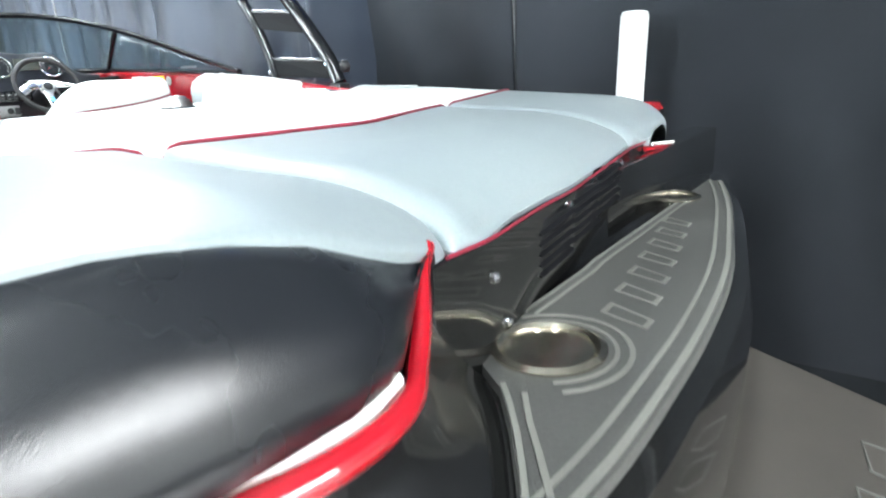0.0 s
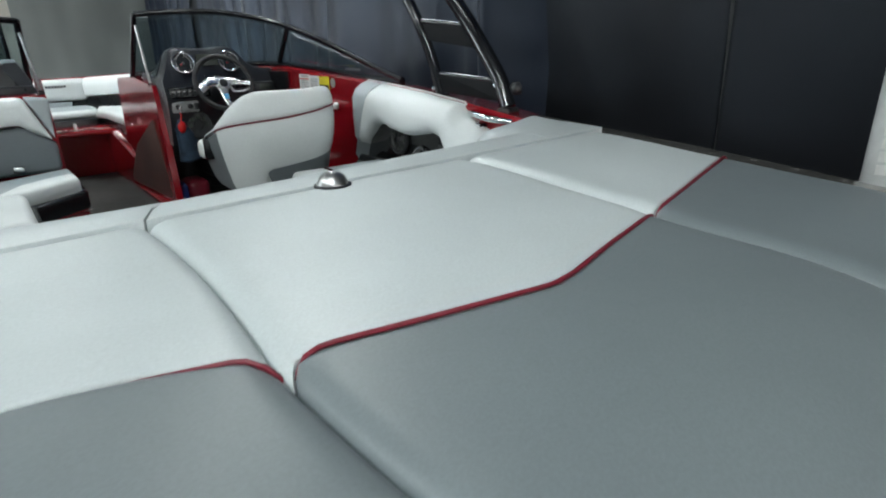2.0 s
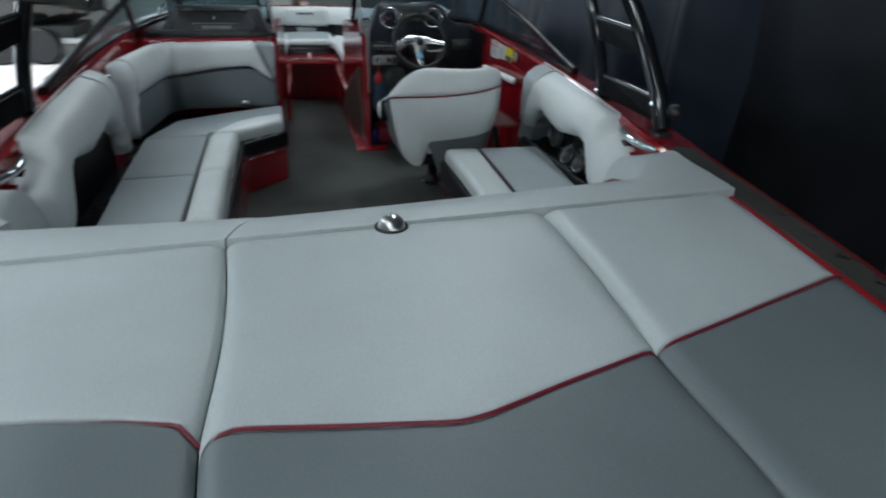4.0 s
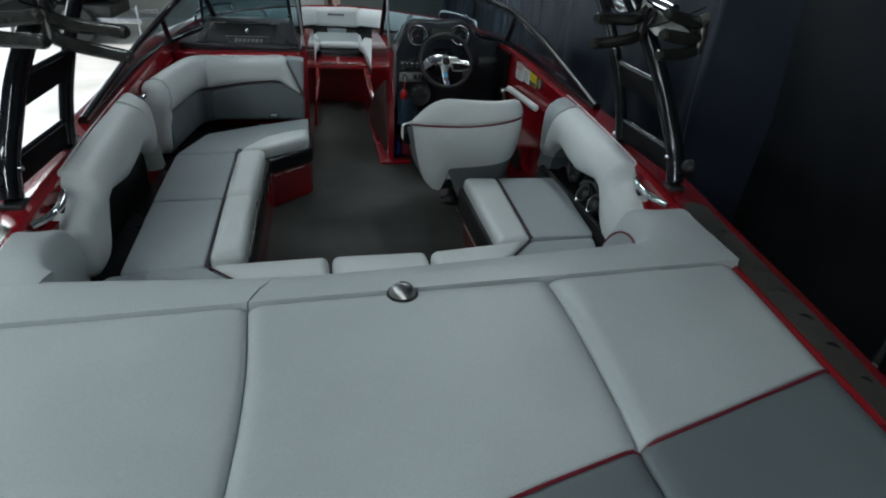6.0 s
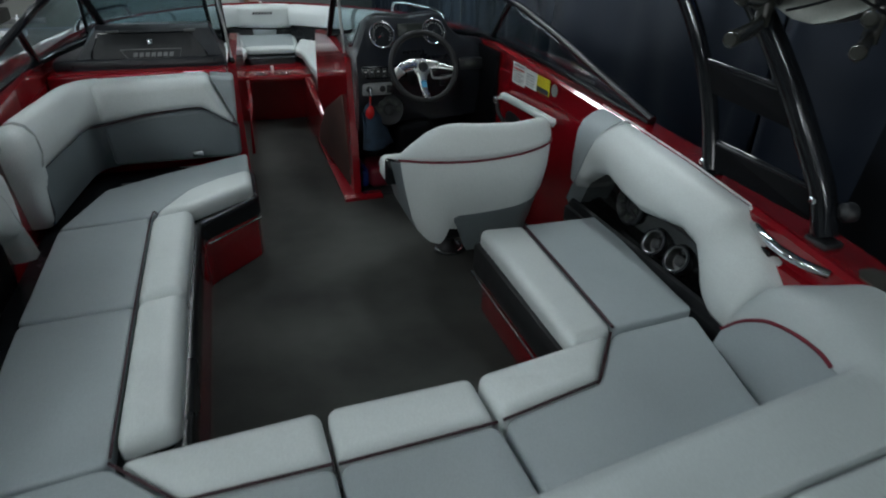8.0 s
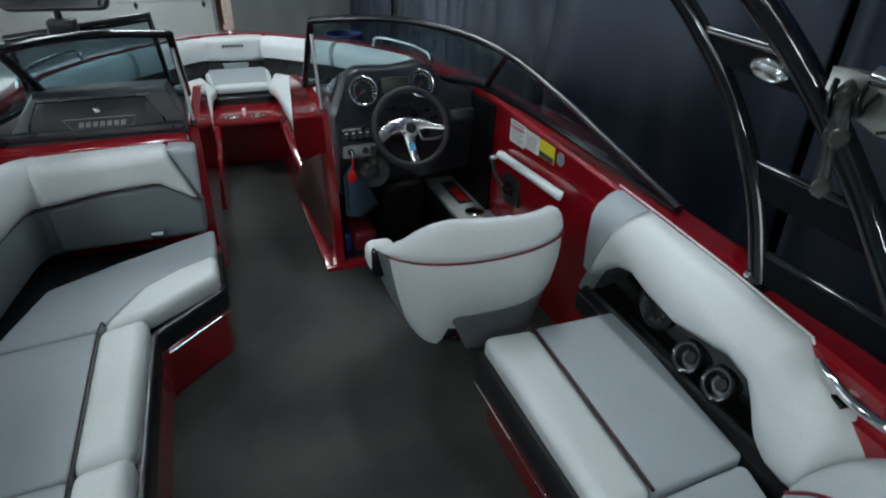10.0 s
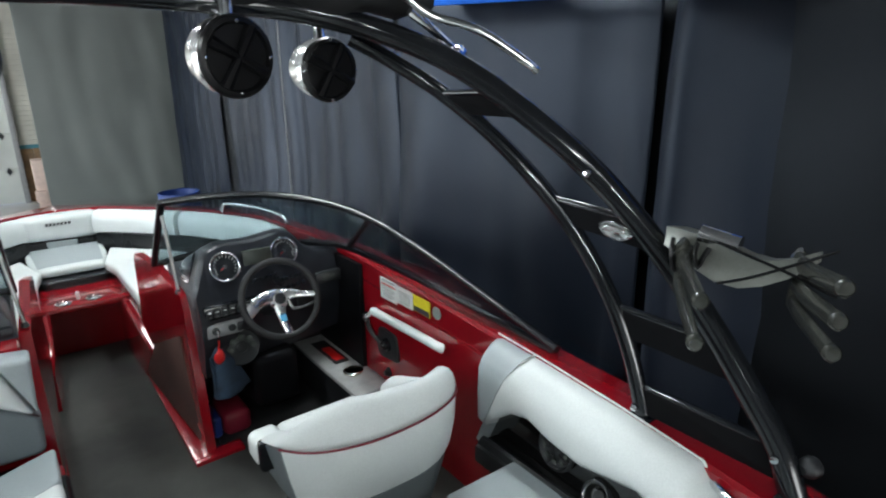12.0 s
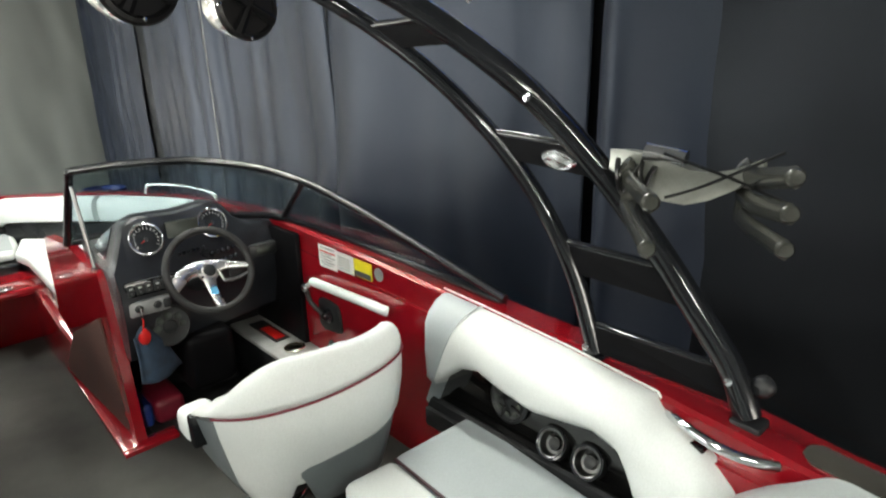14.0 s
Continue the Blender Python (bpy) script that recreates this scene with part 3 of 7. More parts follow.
XO = [(-1.10, 1.09), (-0.92, 1.12), (-0.215, 1.21), (0.16, 1.25), (0.55, 1.29), (0.9, 1.29), (1.4, 1.245), (2.5, 1.23), (3.2, 1.20), (3.8, 1.13), (4.27, 0.99), (4.7, 0.75), (5.1, 0.48), (5.4, 0.24), (5.55, 0.08), (5.6, 0.03)]
boat = thing("motor_boat", (0, 2, 0.34), "red and black open-bow sport boat with charcoal carpet", "boat")
STATIONS = [-1.1 + 0.05 * i for i in range(135) if -1.1 + 0.05 * i <= 5.58]


def side_loft(name, s, stations, section, mat, label=""):
    bm = bmesh.new()
    loft(bm, [[(s * x, y, z) for x, z in section(y)] for y in stations])
    return part(name, bm, mat, boat, label)


def deck_section(y):
    xi, xo, z = table(XI, y), table(XO, y), table(ZG, y)
    low = 0.03 if y < -0.5 else 0.13
    return [(xi, z - low), (xi, z - 0.012), (xi + 0.012, z), (max(xi + 0.014, xo - 0.045), z - 0.004), (xo - 0.012, z - 0.018), (xo, z - min(0.05, low)), (xo, z - low)]


def hull_section(y):
    xo, z = table(XO, y), table(ZG, y)
    rise = max(0.0, (y - 3.2) / 2.4) ** 2
    top = 0.028 if y < -0.5 else 0.125
    return [(xo + 0.004, z - top), (xo + 0.01, z - 0.3), (xo * 0.96, 0.8 + 0.35 * rise), (xo * 0.9, 0.72 + 0.45 * rise), (0.0, 0.36 + 0.75 * rise), (0.0, 0.40 + 0.75 * rise), (xo * 0.88, 0.76 + 0.45 * rise), (xo - 0.03, z - 0.3), (xo - 0.03, z - top)]


def rub_section(y):
    xo, z = table(XO, y), table(ZG, y)
    return [(xo + 0.002, z - 0.075), (xo + 0.022, z - 0.08), (xo + 0.028, z - 0.095), (xo + 0.022, z - 0.11), (xo + 0.002, z - 0.115)]


def strip_section(y):
    xi, xo, z = table(XI, y), table(XO, y), table(ZG, y)
    w = min(1.0, max(0.0, (0.505 - y) / 0.03)) ** 0.5
    a, b = max(xi + 0.018, xo - 0.158), xo - 0.066
    a, b = 0.5 * (a + b) - 0.5 * (b - a) * w, 0.5 * (a + b) + 0.5 * (b - a) * w
    return [(a, z - 0.003), (a, z + 0.0035), (b, z + 0.0015), (b, z - 0.006)]


for s in (-1, 1):
    side_loft("gunwale", s, [y for y in STATIONS if y > -0.94], deck_section, RED, "glossy metallic red gunwale deck")
    side_loft("hull_side", s, [y for y in STATIONS if y > -0.94], hull_section, BLACKGEL, "gloss black hull side")
    side_loft("rub_rail", s, [y for y in STATIONS if y > -0.94], rub_section, RUBBER, "black rubber rub rail")
    strip = side_loft("gunwale_panel", s, [-0.84 + 0.05 * i for i in range(27)] + [0.475, 0.485, 0.495, 0.50], strip_section, PANELGREY, "brown-grey glossy gunwale panel with dark shapes")
    for i in range(10):
        y = -0.80 + 0.118 * i
        x, z = table(XO, y) - 0.076, table(ZG, y)
        w = 0.058
        for k in range(2):
            y0 = y + 0.05 * k
            bm = bmesh.new()
            loft(bm, [[(s * (x - 0.008), y0, z + h), (s * (x - w), y0 + 0.05, z + h + 0.001), (s * (x - w), y0 + 0.078, z + h + 0.001), (s * (x - 0.008), y0 + 0.028, z + h)] for h in (-0.003, 0.0035)])
            part("mark", bm, BLACKGEL, strip)

# inner liner walls, floor and the transom
for s in (-1, 1):
    outline = [(0.1, 0.9), (0.1, 1.45), (0.8, 1.5), (1.6, 1.56), (2.72, 1.63), (2.72, 0.9)]
    bm = bmesh.new()
    loft(bm, [[(s * x, y, z) for y, z in outline] for x in (1.065, 1.12)])
    part("liner", bm, RED, boat, "glossy red moulded cockpit liner", smooth=0)
bm = bmesh.new()
box(bm, -1.1, 1.1, 0.1, 4.35, 0.86, 0.92)
part("cockpit_floor", bm, CARPET, boat, "charcoal carpet on the cockpit floor", smooth=0)
bm = bmesh.new()
box(bm, -1.06, 1.06, -1.08, -1.0, 0.7, 1.4, 0.01)
part("transom", bm, BLACKGEL, boat, "gloss black transom wall")


def deck_edge(x):
    return table(DECK_EDGE, x)


DECK_EDGE = [(p.x, p.y) for p in ease([(-1.0, -1.23, 0), (-0.7, -1.335, 0), (-0.47, -1.372, 0), (-0.27, -1.376, 0), (-0.1, -1.37, 0), (0.087, -1.352, 0), (0.273, -1.318, 0), (0.62, -1.24, 0), (1.0, -1.12, 0)], 6)]


def pad_inner(x):
    """Forward edge of the foam pad: along the vent wall, then round the quarter's foot."""
    return min(-1.125 + 0.10 * max(0.0, x), table([(-0.62, -1.345), (-0.508, -1.30), (-0.43, -1.245), (-0.375, -1.20), (-0.34, -1.15), (-0.31, -1.12)], x))


def bored(ob, holes):
    """Cuts round holes (x, y, radius) down through a part."""
    bm = bmesh.new()
    for cx, cy, r in holes:
        turn_on(bm, [(r, -0.2), (r, 0.2)], (cx, cy, 1.28), (0, 0, 1), 32)
    cutter = new("cutter", finish("cutter", bm, BLACKGEL, 0))
    mod = ob.modifiers.new("bore", "BOOLEAN")
    mod.object, mod.operation = cutter, "DIFFERENCE"
    bpy.context.view_layer.update()
    me = bpy.data.meshes.new_from_object(ob.evaluated_get(bpy.context.evaluated_depsgraph_get()))
    ob.modifiers.clear()
    ob.data = me
    bpy.data.objects.remove(cutter)


CUPS = ((-0.275, -1.205, 0.056), (0.575, -1.10, 0.05))
xs = [-0.98 + 0.04 * i for i in range(50)]
bm = bmesh.new()
loft(bm, [[(x, deck_edge(x) + 0.02, 1.272), (x, deck_edge(x), 1.262), (x, deck_edge(x) - 0.012, 1.20), (x, deck_edge(x) + 0.0, 0.95), (x, -1.0, 0.9), (x, -1.0, 1.272)] for x in xs])
bored(part("stern_deck", bm, BLACKGEL, boat, "gloss black moulded stern deck"), CUPS)
xs = [-0.59 + 0.0265 * i for i in range(54)]
bm = bmesh.new()
loft(bm, [[(x, deck_edge(x) + 0.022, 1.27), (x, deck_edge(x) + 0.024, 1.284), (x, pad_inner(x), 1.284), (x, pad_inner(x) + 0.002, 1.27)] for x in xs if pad_inner(x) > deck_edge(x) + 0.03])
pad = part("foam_pad", bm, EVA, boat, "grey routed foam deck pad")
bored(pad, CUPS)


def pad_line(pts, w=0.006, z=1.2842):
    bm = bmesh.new()
    rings = []
    p = [Vector((*q, 0)) for q in pts]
    for i, q in enumerate(p):
        d = (p[min(i + 1, len(p) - 1)] - p[max(i - 1, 0)]).normalized()
        n = Vector((-d.y, d.x, 0)) * w
        rings.append([Vector((q.x + n.x * k, q.y + n.y * k, z + h)) for k, h in ((-1, 0), (-1, 0.002), (1, 0.002), (1, 0))])
    loft(bm, rings)
    part("routed_line", bm, EVALINE, pad)


pad_line([(x, deck_edge(x) + 0.033) for x in xs[2:]], 0.004)
pad_line([(x, deck_edge(x) + 0.056) for x in xs[3:]], 0.003, 1.2848)
pad_line([(x, pad_inner(x) - 0.004) for x in xs[15:44]], 0.003)
pad_line([(x, pad_inner(x) - 0.020) for x in xs[15:44]], 0.0025)
pad_line([(x, pad_inner(x) - 0.006) for x in (-0.515, -0.48, -0.44, -0.40, -0.372)], 0.003, 1.2854)
pad_line([(-0.50, -1.322), (-0.46, -1.292), (-0.42, -1.26), (-0.378, -1.231)], 0.003, 1.2858)
pad_line([(-0.275 + 0.100 * math.cos(a), -1.207 + 0.092 * math.sin(a)) for a in (-2.5 + 0.2 * i for i in range(18))], 0.003)
pad_line([(-0.275 + 0.080 * math.cos(a), -1.207 + 0.076 * math.sin(a)) for a in (-2.6 + 0.2 * i for i in range(21))], 0.0025, 1.2846)
for i in range(7):
    bm = bmesh.new()
    x = -0.17 + i * 0.082
    ring = [(x, -1.285 + 0.04 * i * 0.35), (x + 0.03, -1.285 + 0.014 * i), (x + 0.062, -1.215 + 0.012 * i), (x + 0.025, -1.215 + 0.012 * i)]
    c = Vector((sum(q[0] for q in ring) / 4, sum(q[1] for q in ring) / 4))
    pts = [Vector((c.x + (q[0] - c.x) * k, c.y + (q[1] - c.y) * k, z)) for z in (1.2838, 1.286) for k in (1.0, 0.80) for q in ring]
    v = [bm.verts.new(q) for q in pts]
    for j in range(4):
        k = (j + 1) % 4
        bm.faces.new((v[8 + j], v[8 + k], v[12 + k], v[12 + j]))
        bm.faces.new((v[j], v[k], v[8 + k], v[8 + j]))
        bm.faces.new((v[4 + j], v[4 + k], v[12 + k], v[12 + j]))
    part("mark", bm, EVALINE, pad)

# black wall with louvred vents under the sun pad
VENT_Y = [(p.x, p.y) for p in ease([(-0.46, -1.182, 0), (-0.42, -1.170, 0), (-0.34, -1.158, 0), (-0.25, -1.139, 0), (-0.12, -1.118, 0), (0.0, -1.106, 0), (0.15, -1.088, 0), (0.3, -1.07, 0), (0.42, -1.05, 0), (0.55, -1.046, 0), (0.65, -1.046, 0)], 5)]
VENT_Z = [(-0.46, 1.436), (-0.42, 1.432), (-0.28, 1.418), (0.0, 1.412), (0.3, 1.422), (0.65, 1.42)]


def vent_y(x):
    return table(VENT_Y, x)


xs_v = [-0.445 + 0.03 * i for i in range(33)]
wall_vents = part("vent_wall", loft(bmesh.new(), [[(x, vent_y(x), 1.26), (x, vent_y(x), table(VENT_Z, x) - 0.004), (x, vent_y(x) + 0.006, table(VENT_Z, x)), (x, vent_y(x) + 0.05, table(VENT_Z, x)), (x, vent_y(x) + 0.05, 1.26)] for x in xs_v]), BLACKGEL, boat, "gloss black wall with louvred vents")
for vx in (-0.075, 0.06, 0.195):
    zc = 1.352 + 0.10 * (vx + 0.075)
    frame_bm = bmesh.new()
    box(frame_bm, vx - 0.063, vx + 0.063, vent_y(vx) - 0.005, vent_y(vx) + 0.006, zc - 0.042, zc + 0.042, 0.004)
    vent = part("vent", frame_bm, BLACKGEL, wall_vents)
    for k in range(5):
        bm = bmesh.new()
        loft(bm, [[(x, vent_y(vx) - 0.004, zc - 0.036 + 0.0155 * k + 0.10 * (x - vx)), (x, vent_y(vx) - 0.010, zc - 0.034 + 0.0155 * k + 0.10 * (x - vx)), (x, vent_y(vx) - 0.004, zc - 0.028 + 0.0155 * k + 0.10 * (x - vx))] for x in (vx - 0.055, vx + 0.055)])
        part("slat", bm, TOWERPLATE, wall_vents)
for vx, vz in ((-0.30, 1.372), (-0.26, 1.298), (-0.012, 1.392), (0.128, 1.40), (0.30, 1.408)):
    part("screw", turn_on(bmesh.new(), [(0.0075, 0), (0.0065, 0.004), (0.0, 0.006)], (vx, vent_y(vx) - 0.001, vz), (0, -1, 0.1), 12), CHROME, wall_vents)
# side faces of the stern recess
part("red_edge", tube(bmesh.new(), [(x, vent_y(x) - 0.002, table(VENT_Z, x) + 0.001) for x in xs_v[1:]], 0.0022, 8), REDPIPE, boat, "thin red edge over the vents")
for x0, x1 in ((-1.06, -0.52), (0.50, 1.09)):
    bm = bmesh.new()
    outline = [(-0.93, 0.8), (-0.93, 1.37), (-1.05, 1.365), (-1.11, 1.32), (-1.145, 1.27), (-1.165, 1.20), (-1.17, 0.8)]
    if x0 > 0:
        outline = [(-0.90, 0.8), (-0.90, 1.335), (-1.035, 1.335), (-1.05, 1.325), (-1.058, 1.28), (-1.058, 1.20), (-1.058, 0.8)]
    loft(bm, [[(x, y, z) for y, z in outline] for x in (x0, x1)])
    part("quarter_block", bm, BLACKGEL, boat, "gloss black stern quarter")
# red edge that runs under the rear bolsters
for s in (-1, 1):
    path = [(-0.427, -1.158, 1.444), (-0.462, -1.178, 1.435), (-0.498, -1.205, 1.410), (-0.531, -1.226, 1.389), (-0.564, -1.245, 1.380), (-0.614, -1.252, 1.377), (-0.690, -1.243, 1.380), (-0.847, -1.184, 1.379), (-1.060, -1.030, 1.400)]
    if s > 0:
        path = [(0.50, -1.052, 1.408), (0.56, -1.062, 1.402), (0.64, -1.066, 1.395), (0.80, -1.064, 1.380), (0.99, -1.060, 1.362), (1.06, -1.052, 1.356)]
    bm = bmesh.new()
    tube(bm, path, (0.009, 0.015) if s < 0 else 0.0062, 12, 6, 0.8)
    part("red_edge", bm, RED, boat, "red gelcoat edge under the bolster")
    bm = bmesh.new()
    tube(bm, [Vector(q) + Vector((0, 0.012, 0.014 if s < 0 else 0.009)) for q in path[4 if s < 0 else 1:]], 0.007 if s < 0 else 0.004, 8, 6)
    part("white_edge", bm, WHITETRIM, boat, "white rubber edge strip")
# upright black face between the starboard pad and its red edge
bm = bmesh.new()
loft(bm, [[(x, -0.92, 1.30), (x, -0.92, table([(0.5, 1.412), (1.09, 1.35)], x)), (x, -1.056, table([(0.5, 1.400), (1.09, 1.350)], x)), (x, -1.062, 1.32), (x, -1.062, 1.27)] for x in (0.50, 0.7, 0.9, 1.085)])
part("quarter_cap", bm, BLACKGEL, boat, "gloss black cap of the starboard quarter")
# sloping inner face of the port quarter, from the red edge down to the foam pad
FOOT = [(-0.335, -1.15), (-0.342, -1.16), (-0.352, -1.17), (-0.385, -1.205), (-0.44, -1.25), (-0.52, -1.305), (-0.60, -1.34), (-0.72, -1.335)]
CREST = [(-0.427, -1.158, 1.441), (-0.462, -1.178, 1.432), (-0.498, -1.205, 1.407), (-0.531, -1.226, 1.386), (-0.564, -1.245, 1.377), (-0.614, -1.252, 1.374), (-0.690, -1.243, 1.377), (-0.847, -1.184, 1.376)]
rings = []
for foot, crest in zip(ease([(*q, 0) for q in FOOT], 4), ease(CREST, 4)):
    ring = [crest + Vector((0.02, 0.06, 0))]
    for k in range(7):
        u = k / 6
        ring.append(Vector((crest.x + (foot.x - crest.x) * u ** 1.5, crest.y + (foot.y - crest.y) * u ** 1.5, crest.z + (1.268 - crest.z) * u ** 0.8)))
    ring.append(ring[-1] + Vector((0, 0, -0.05)))
    ring.append(Vector((ring[0].x, ring[0].y, 1.2)))
    rings.append(ring)
part("quarter_face", loft(bmesh.new(), rings), BLACKGEL, boat, "gloss black sloping quarter face", smooth=60)
for cx, cy, r in CUPS:
    bm = bmesh.new()
    turn_on(bm, [(r + 0.012, 0), (r + 0.012, 0.003), (r + 0.004, 0.007), (r - 0.002, 0.003), (r - 0.004, -0.02), (r - 0.009, -0.085), (r - 0.016, -0.09), (0, -0.09)], (cx, cy, 1.285), (0, 0, 1), 36)
    part("cup_holder", bm, CUPSTEEL, boat, "stainless steel cup holder")

platform = part("swim_platform", box(bmesh.new(), -0.9, 0.9, -2.0, -1.2, 0.70, 0.78, 0.03), BLACKGEL, boat, "black swim platform")
bm = bmesh.new()
loft(bm, [[(x, y, z) for x, y in ((-0.86, -1.22), (-0.70, -1.62), (-0.55, -1.96), (0.55, -1.96), (0.70, -1.58), (0.88, -1.24))] for z in (0.775, 0.80)])
part("platform_pad", bm, EVADARK, platform, "brown-grey foam platform pad", smooth=0)
for i in range(6):
    x = 0.52 - 0.17 * i
    ring = [(x, -1.53), (x - 0.02, -1.66), (x - 0.11, -1.68), (x - 0.13, -1.62), (x - 0.10, -1.55)]
    part("platform_mark", tube(bmesh.new(), [(a, b, 0.801) for a, b in ring], 0.004, 6, closed=True), EVALINE, platform)

# walkway consoles, bow riser and bow floor
def console_wall(s):
    outline = [(2.64, 0.92), (2.66, 1.0), (2.80, 1.60), (2.83, 1.64), (3.28, 1.715), (3.46, 1.68), (3.50, 1.29), (4.28, 1.285), (4.28, 0.92)]
    if s > 0:
        outline = [(2.64, 0.92), (2.66, 1.0), (2.78, 1.60), (2.81, 1.655), (3.2, 1.70), (3.52, 1.685), (3.56, 1.65), (3.57, 1.29), (4.28, 1.285), (4.28, 0.92)]
    bm = bmesh.new()
    loft(bm, [[(s * (x + 0.02 * (z - 1.3) * (1 if s > 0 else 0) - 0.05 * min(1.0, max(0.0, (y - 2.9) / 0.6))), y, z) for y, z in outline] for x in (0.27, 0.31)])
    edges = [e for e in bm.edges if e.calc_face_angle(0) > 0.5]
    bmesh.ops.bevel(bm, geom=edges, offset=0.008, segments=2, affect="EDGES")
    return part("console_wall", bm, RED, boat, "glossy red console side wall")


walls = [console_wall(s) for s in (1, -1)]
bm = bmesh.new()
loft(bm, [[(0.262, 2.72, 1.0), (0.255, 2.85, 1.45), (0.222, 3.3, 1.25), (0.20, 3.55, 1.0), (0.20, 3.55, 0.96), (0.258, 2.74, 0.96)], [(0.268, 2.72, 1.0), (0.264, 2.85, 1.45), (0.25, 3.3, 1.25), (0.235, 3.55, 1.0), (0.235, 3.55, 0.96), (0.268, 2.74, 0.96)]])
part("carpet_panel", bm, BOUNCEPANEL, walls[0], "console side carpet panel, red bounce light in its colour", smooth=0)
part("floor_flange", box(bmesh.new(), 0.2, 0.31, 2.62, 4.26, 0.918, 0.945, 0.008), RED, boat, "red floor flange beside the walkway")
part("floor_flange", box(bmesh.new(), -0.31, -0.255, 2.8, 4.26, 0.918, 0.945, 0.008), RED, boat, "red floor flange beside the walkway")
part("aft_flange", box(bmesh.new(), 0.2, 0.42, 2.60, 2.68, 0.915, 0.94, 0.008), RED, boat, "red floor flange at the helm")
bm = bmesh.new()
outline = [(-0.30, 0.92), (-0.30, 1.25), (-0.26, 1.30), (0.26, 1.30), (0.30, 1.25), (0.30, 0.92)]
loft(bm, [[(x, 4.25, z) for x, z in outline], [(x * 0.95, 4.30, z) for x, z in outline], [(x * 1.0, 4.75, z) for x, z in outline]])
riser = part("bow_riser", bm, RED, boat, "glossy red bow step")
for s in (1, -1):
    bm = bmesh.new()
    loft(bm, [[(s * 0.262, y, 0.925), (s * x, y, 0.925), (s * x, y, z - 0.014), (s * (x + 0.012), y, z), (s * 0.262, y, z)] for x, y, z in ((0.225, 3.50, 1.14), (0.205, 3.62, 1.20), (0.192, 3.86, 1.262), (0.185, 4.05, 1.287), (0.19, 4.25, 1.288))])
    part("aisle_ledge", bm, RED, boat, "glossy red side of the bow aisle")
bm = bmesh.new()
box(bm, -0.262, 0.262, 4.03, 4.4, 1.255, 1.298, 0.015)
part("bow_shelf", bm, RED, boat, "glossy red shelf with cup holders")
for x in (-0.105, 0.055):
    part("cup_holder", turn_on(bmesh.new(), [(0.045, 0), (0.045, 0.006), (0.036, 0.008), (0.034, -0.002), (0, -0.003)], (x, 4.09, 1.30), (0, 0, 1), 24), CHROME, boat, "small chrome cup holder")
part("latch", box(bmesh.new(), -0.035, -0.015, 4.12, 4.16, 1.298, 1.345, 0.006), WHITETRIM, boat, "white shelf latch")

# ---- sun pad over the engine ----
PIPE_L = [(-1.05, -0.47), (-0.69, -0.535), (-0.525, -0.556), (-0.43, -0.58), (-0.404, -0.61)]
PIPE_C = [(-0.400, -0.645), (-0.385, -0.612), (-0.34, -0.606), (-0.19, -0.632), (0.0, -0.662), (0.05, -0.655), (0.2, -0.614), (0.408, -0.563)]
PIPE_R = [(0.418, -0.561), (0.463, -0.549), (1.02, -0.40)]


def pad_edge_out(y):
    return table(XI, y) - 0.004


REAR_Z = [(-1.1, 1.52), (-0.8, 1.530), (-0.72, 1.530), (-0.66, 1.520), (-0.6, 1.503), (-0.55, 1.480), (-0.5, 1.459), (-0.42, 1.436), (-0.28, 1.424), (0.0, 1.418), (0.3, 1.428), (0.65, 1.43), (1.1, 1.43)]
REAR_Y = [(-1.1, -1.10), (-1.0, -1.15), (-0.85, -1.19), (-0.7, -1.203), (-0.58, -1.202), (-0.5, -1.19), (-0.42, -1.166), (-0.34, -1.156), (-0.25, -1.125), (-0.12, -1.106), (0.0, -1.097), (0.15, -1.08), (0.3, -1.06), (0.42, -1.04), (0.52, -1.038), (0.62, -1.052), (0.72, -1.04), (1.1, -1.0)]


def pad_top(y, x=0.2):
    """Height of the pad: level ahead, rolling down to the edge over the stern."""
    flat = min(1.0, max(0.0, (-0.42 - x) / 0.18))
    slope = 0.062 * min(0.0, y + 0.05)
    base = 1.552 + slope + flat * (max(slope, -0.018) - slope)
    end = table(REAR_Y, x)
    y0 = end + (0.24 if x > -0.42 else 0.20)
    if y < y0:
        k = min(1.0, (y0 - y) / (y0 - end))
        low = table(REAR_Z, x)
        base -= max(0.0, (base if flat > 0.99 else 1.552 + (1 - flat) * 0.062 * (end + 0.05) - flat * 0.018) - low) * (1 - math.sqrt(max(0.0, 1 - k * k)))
    return base


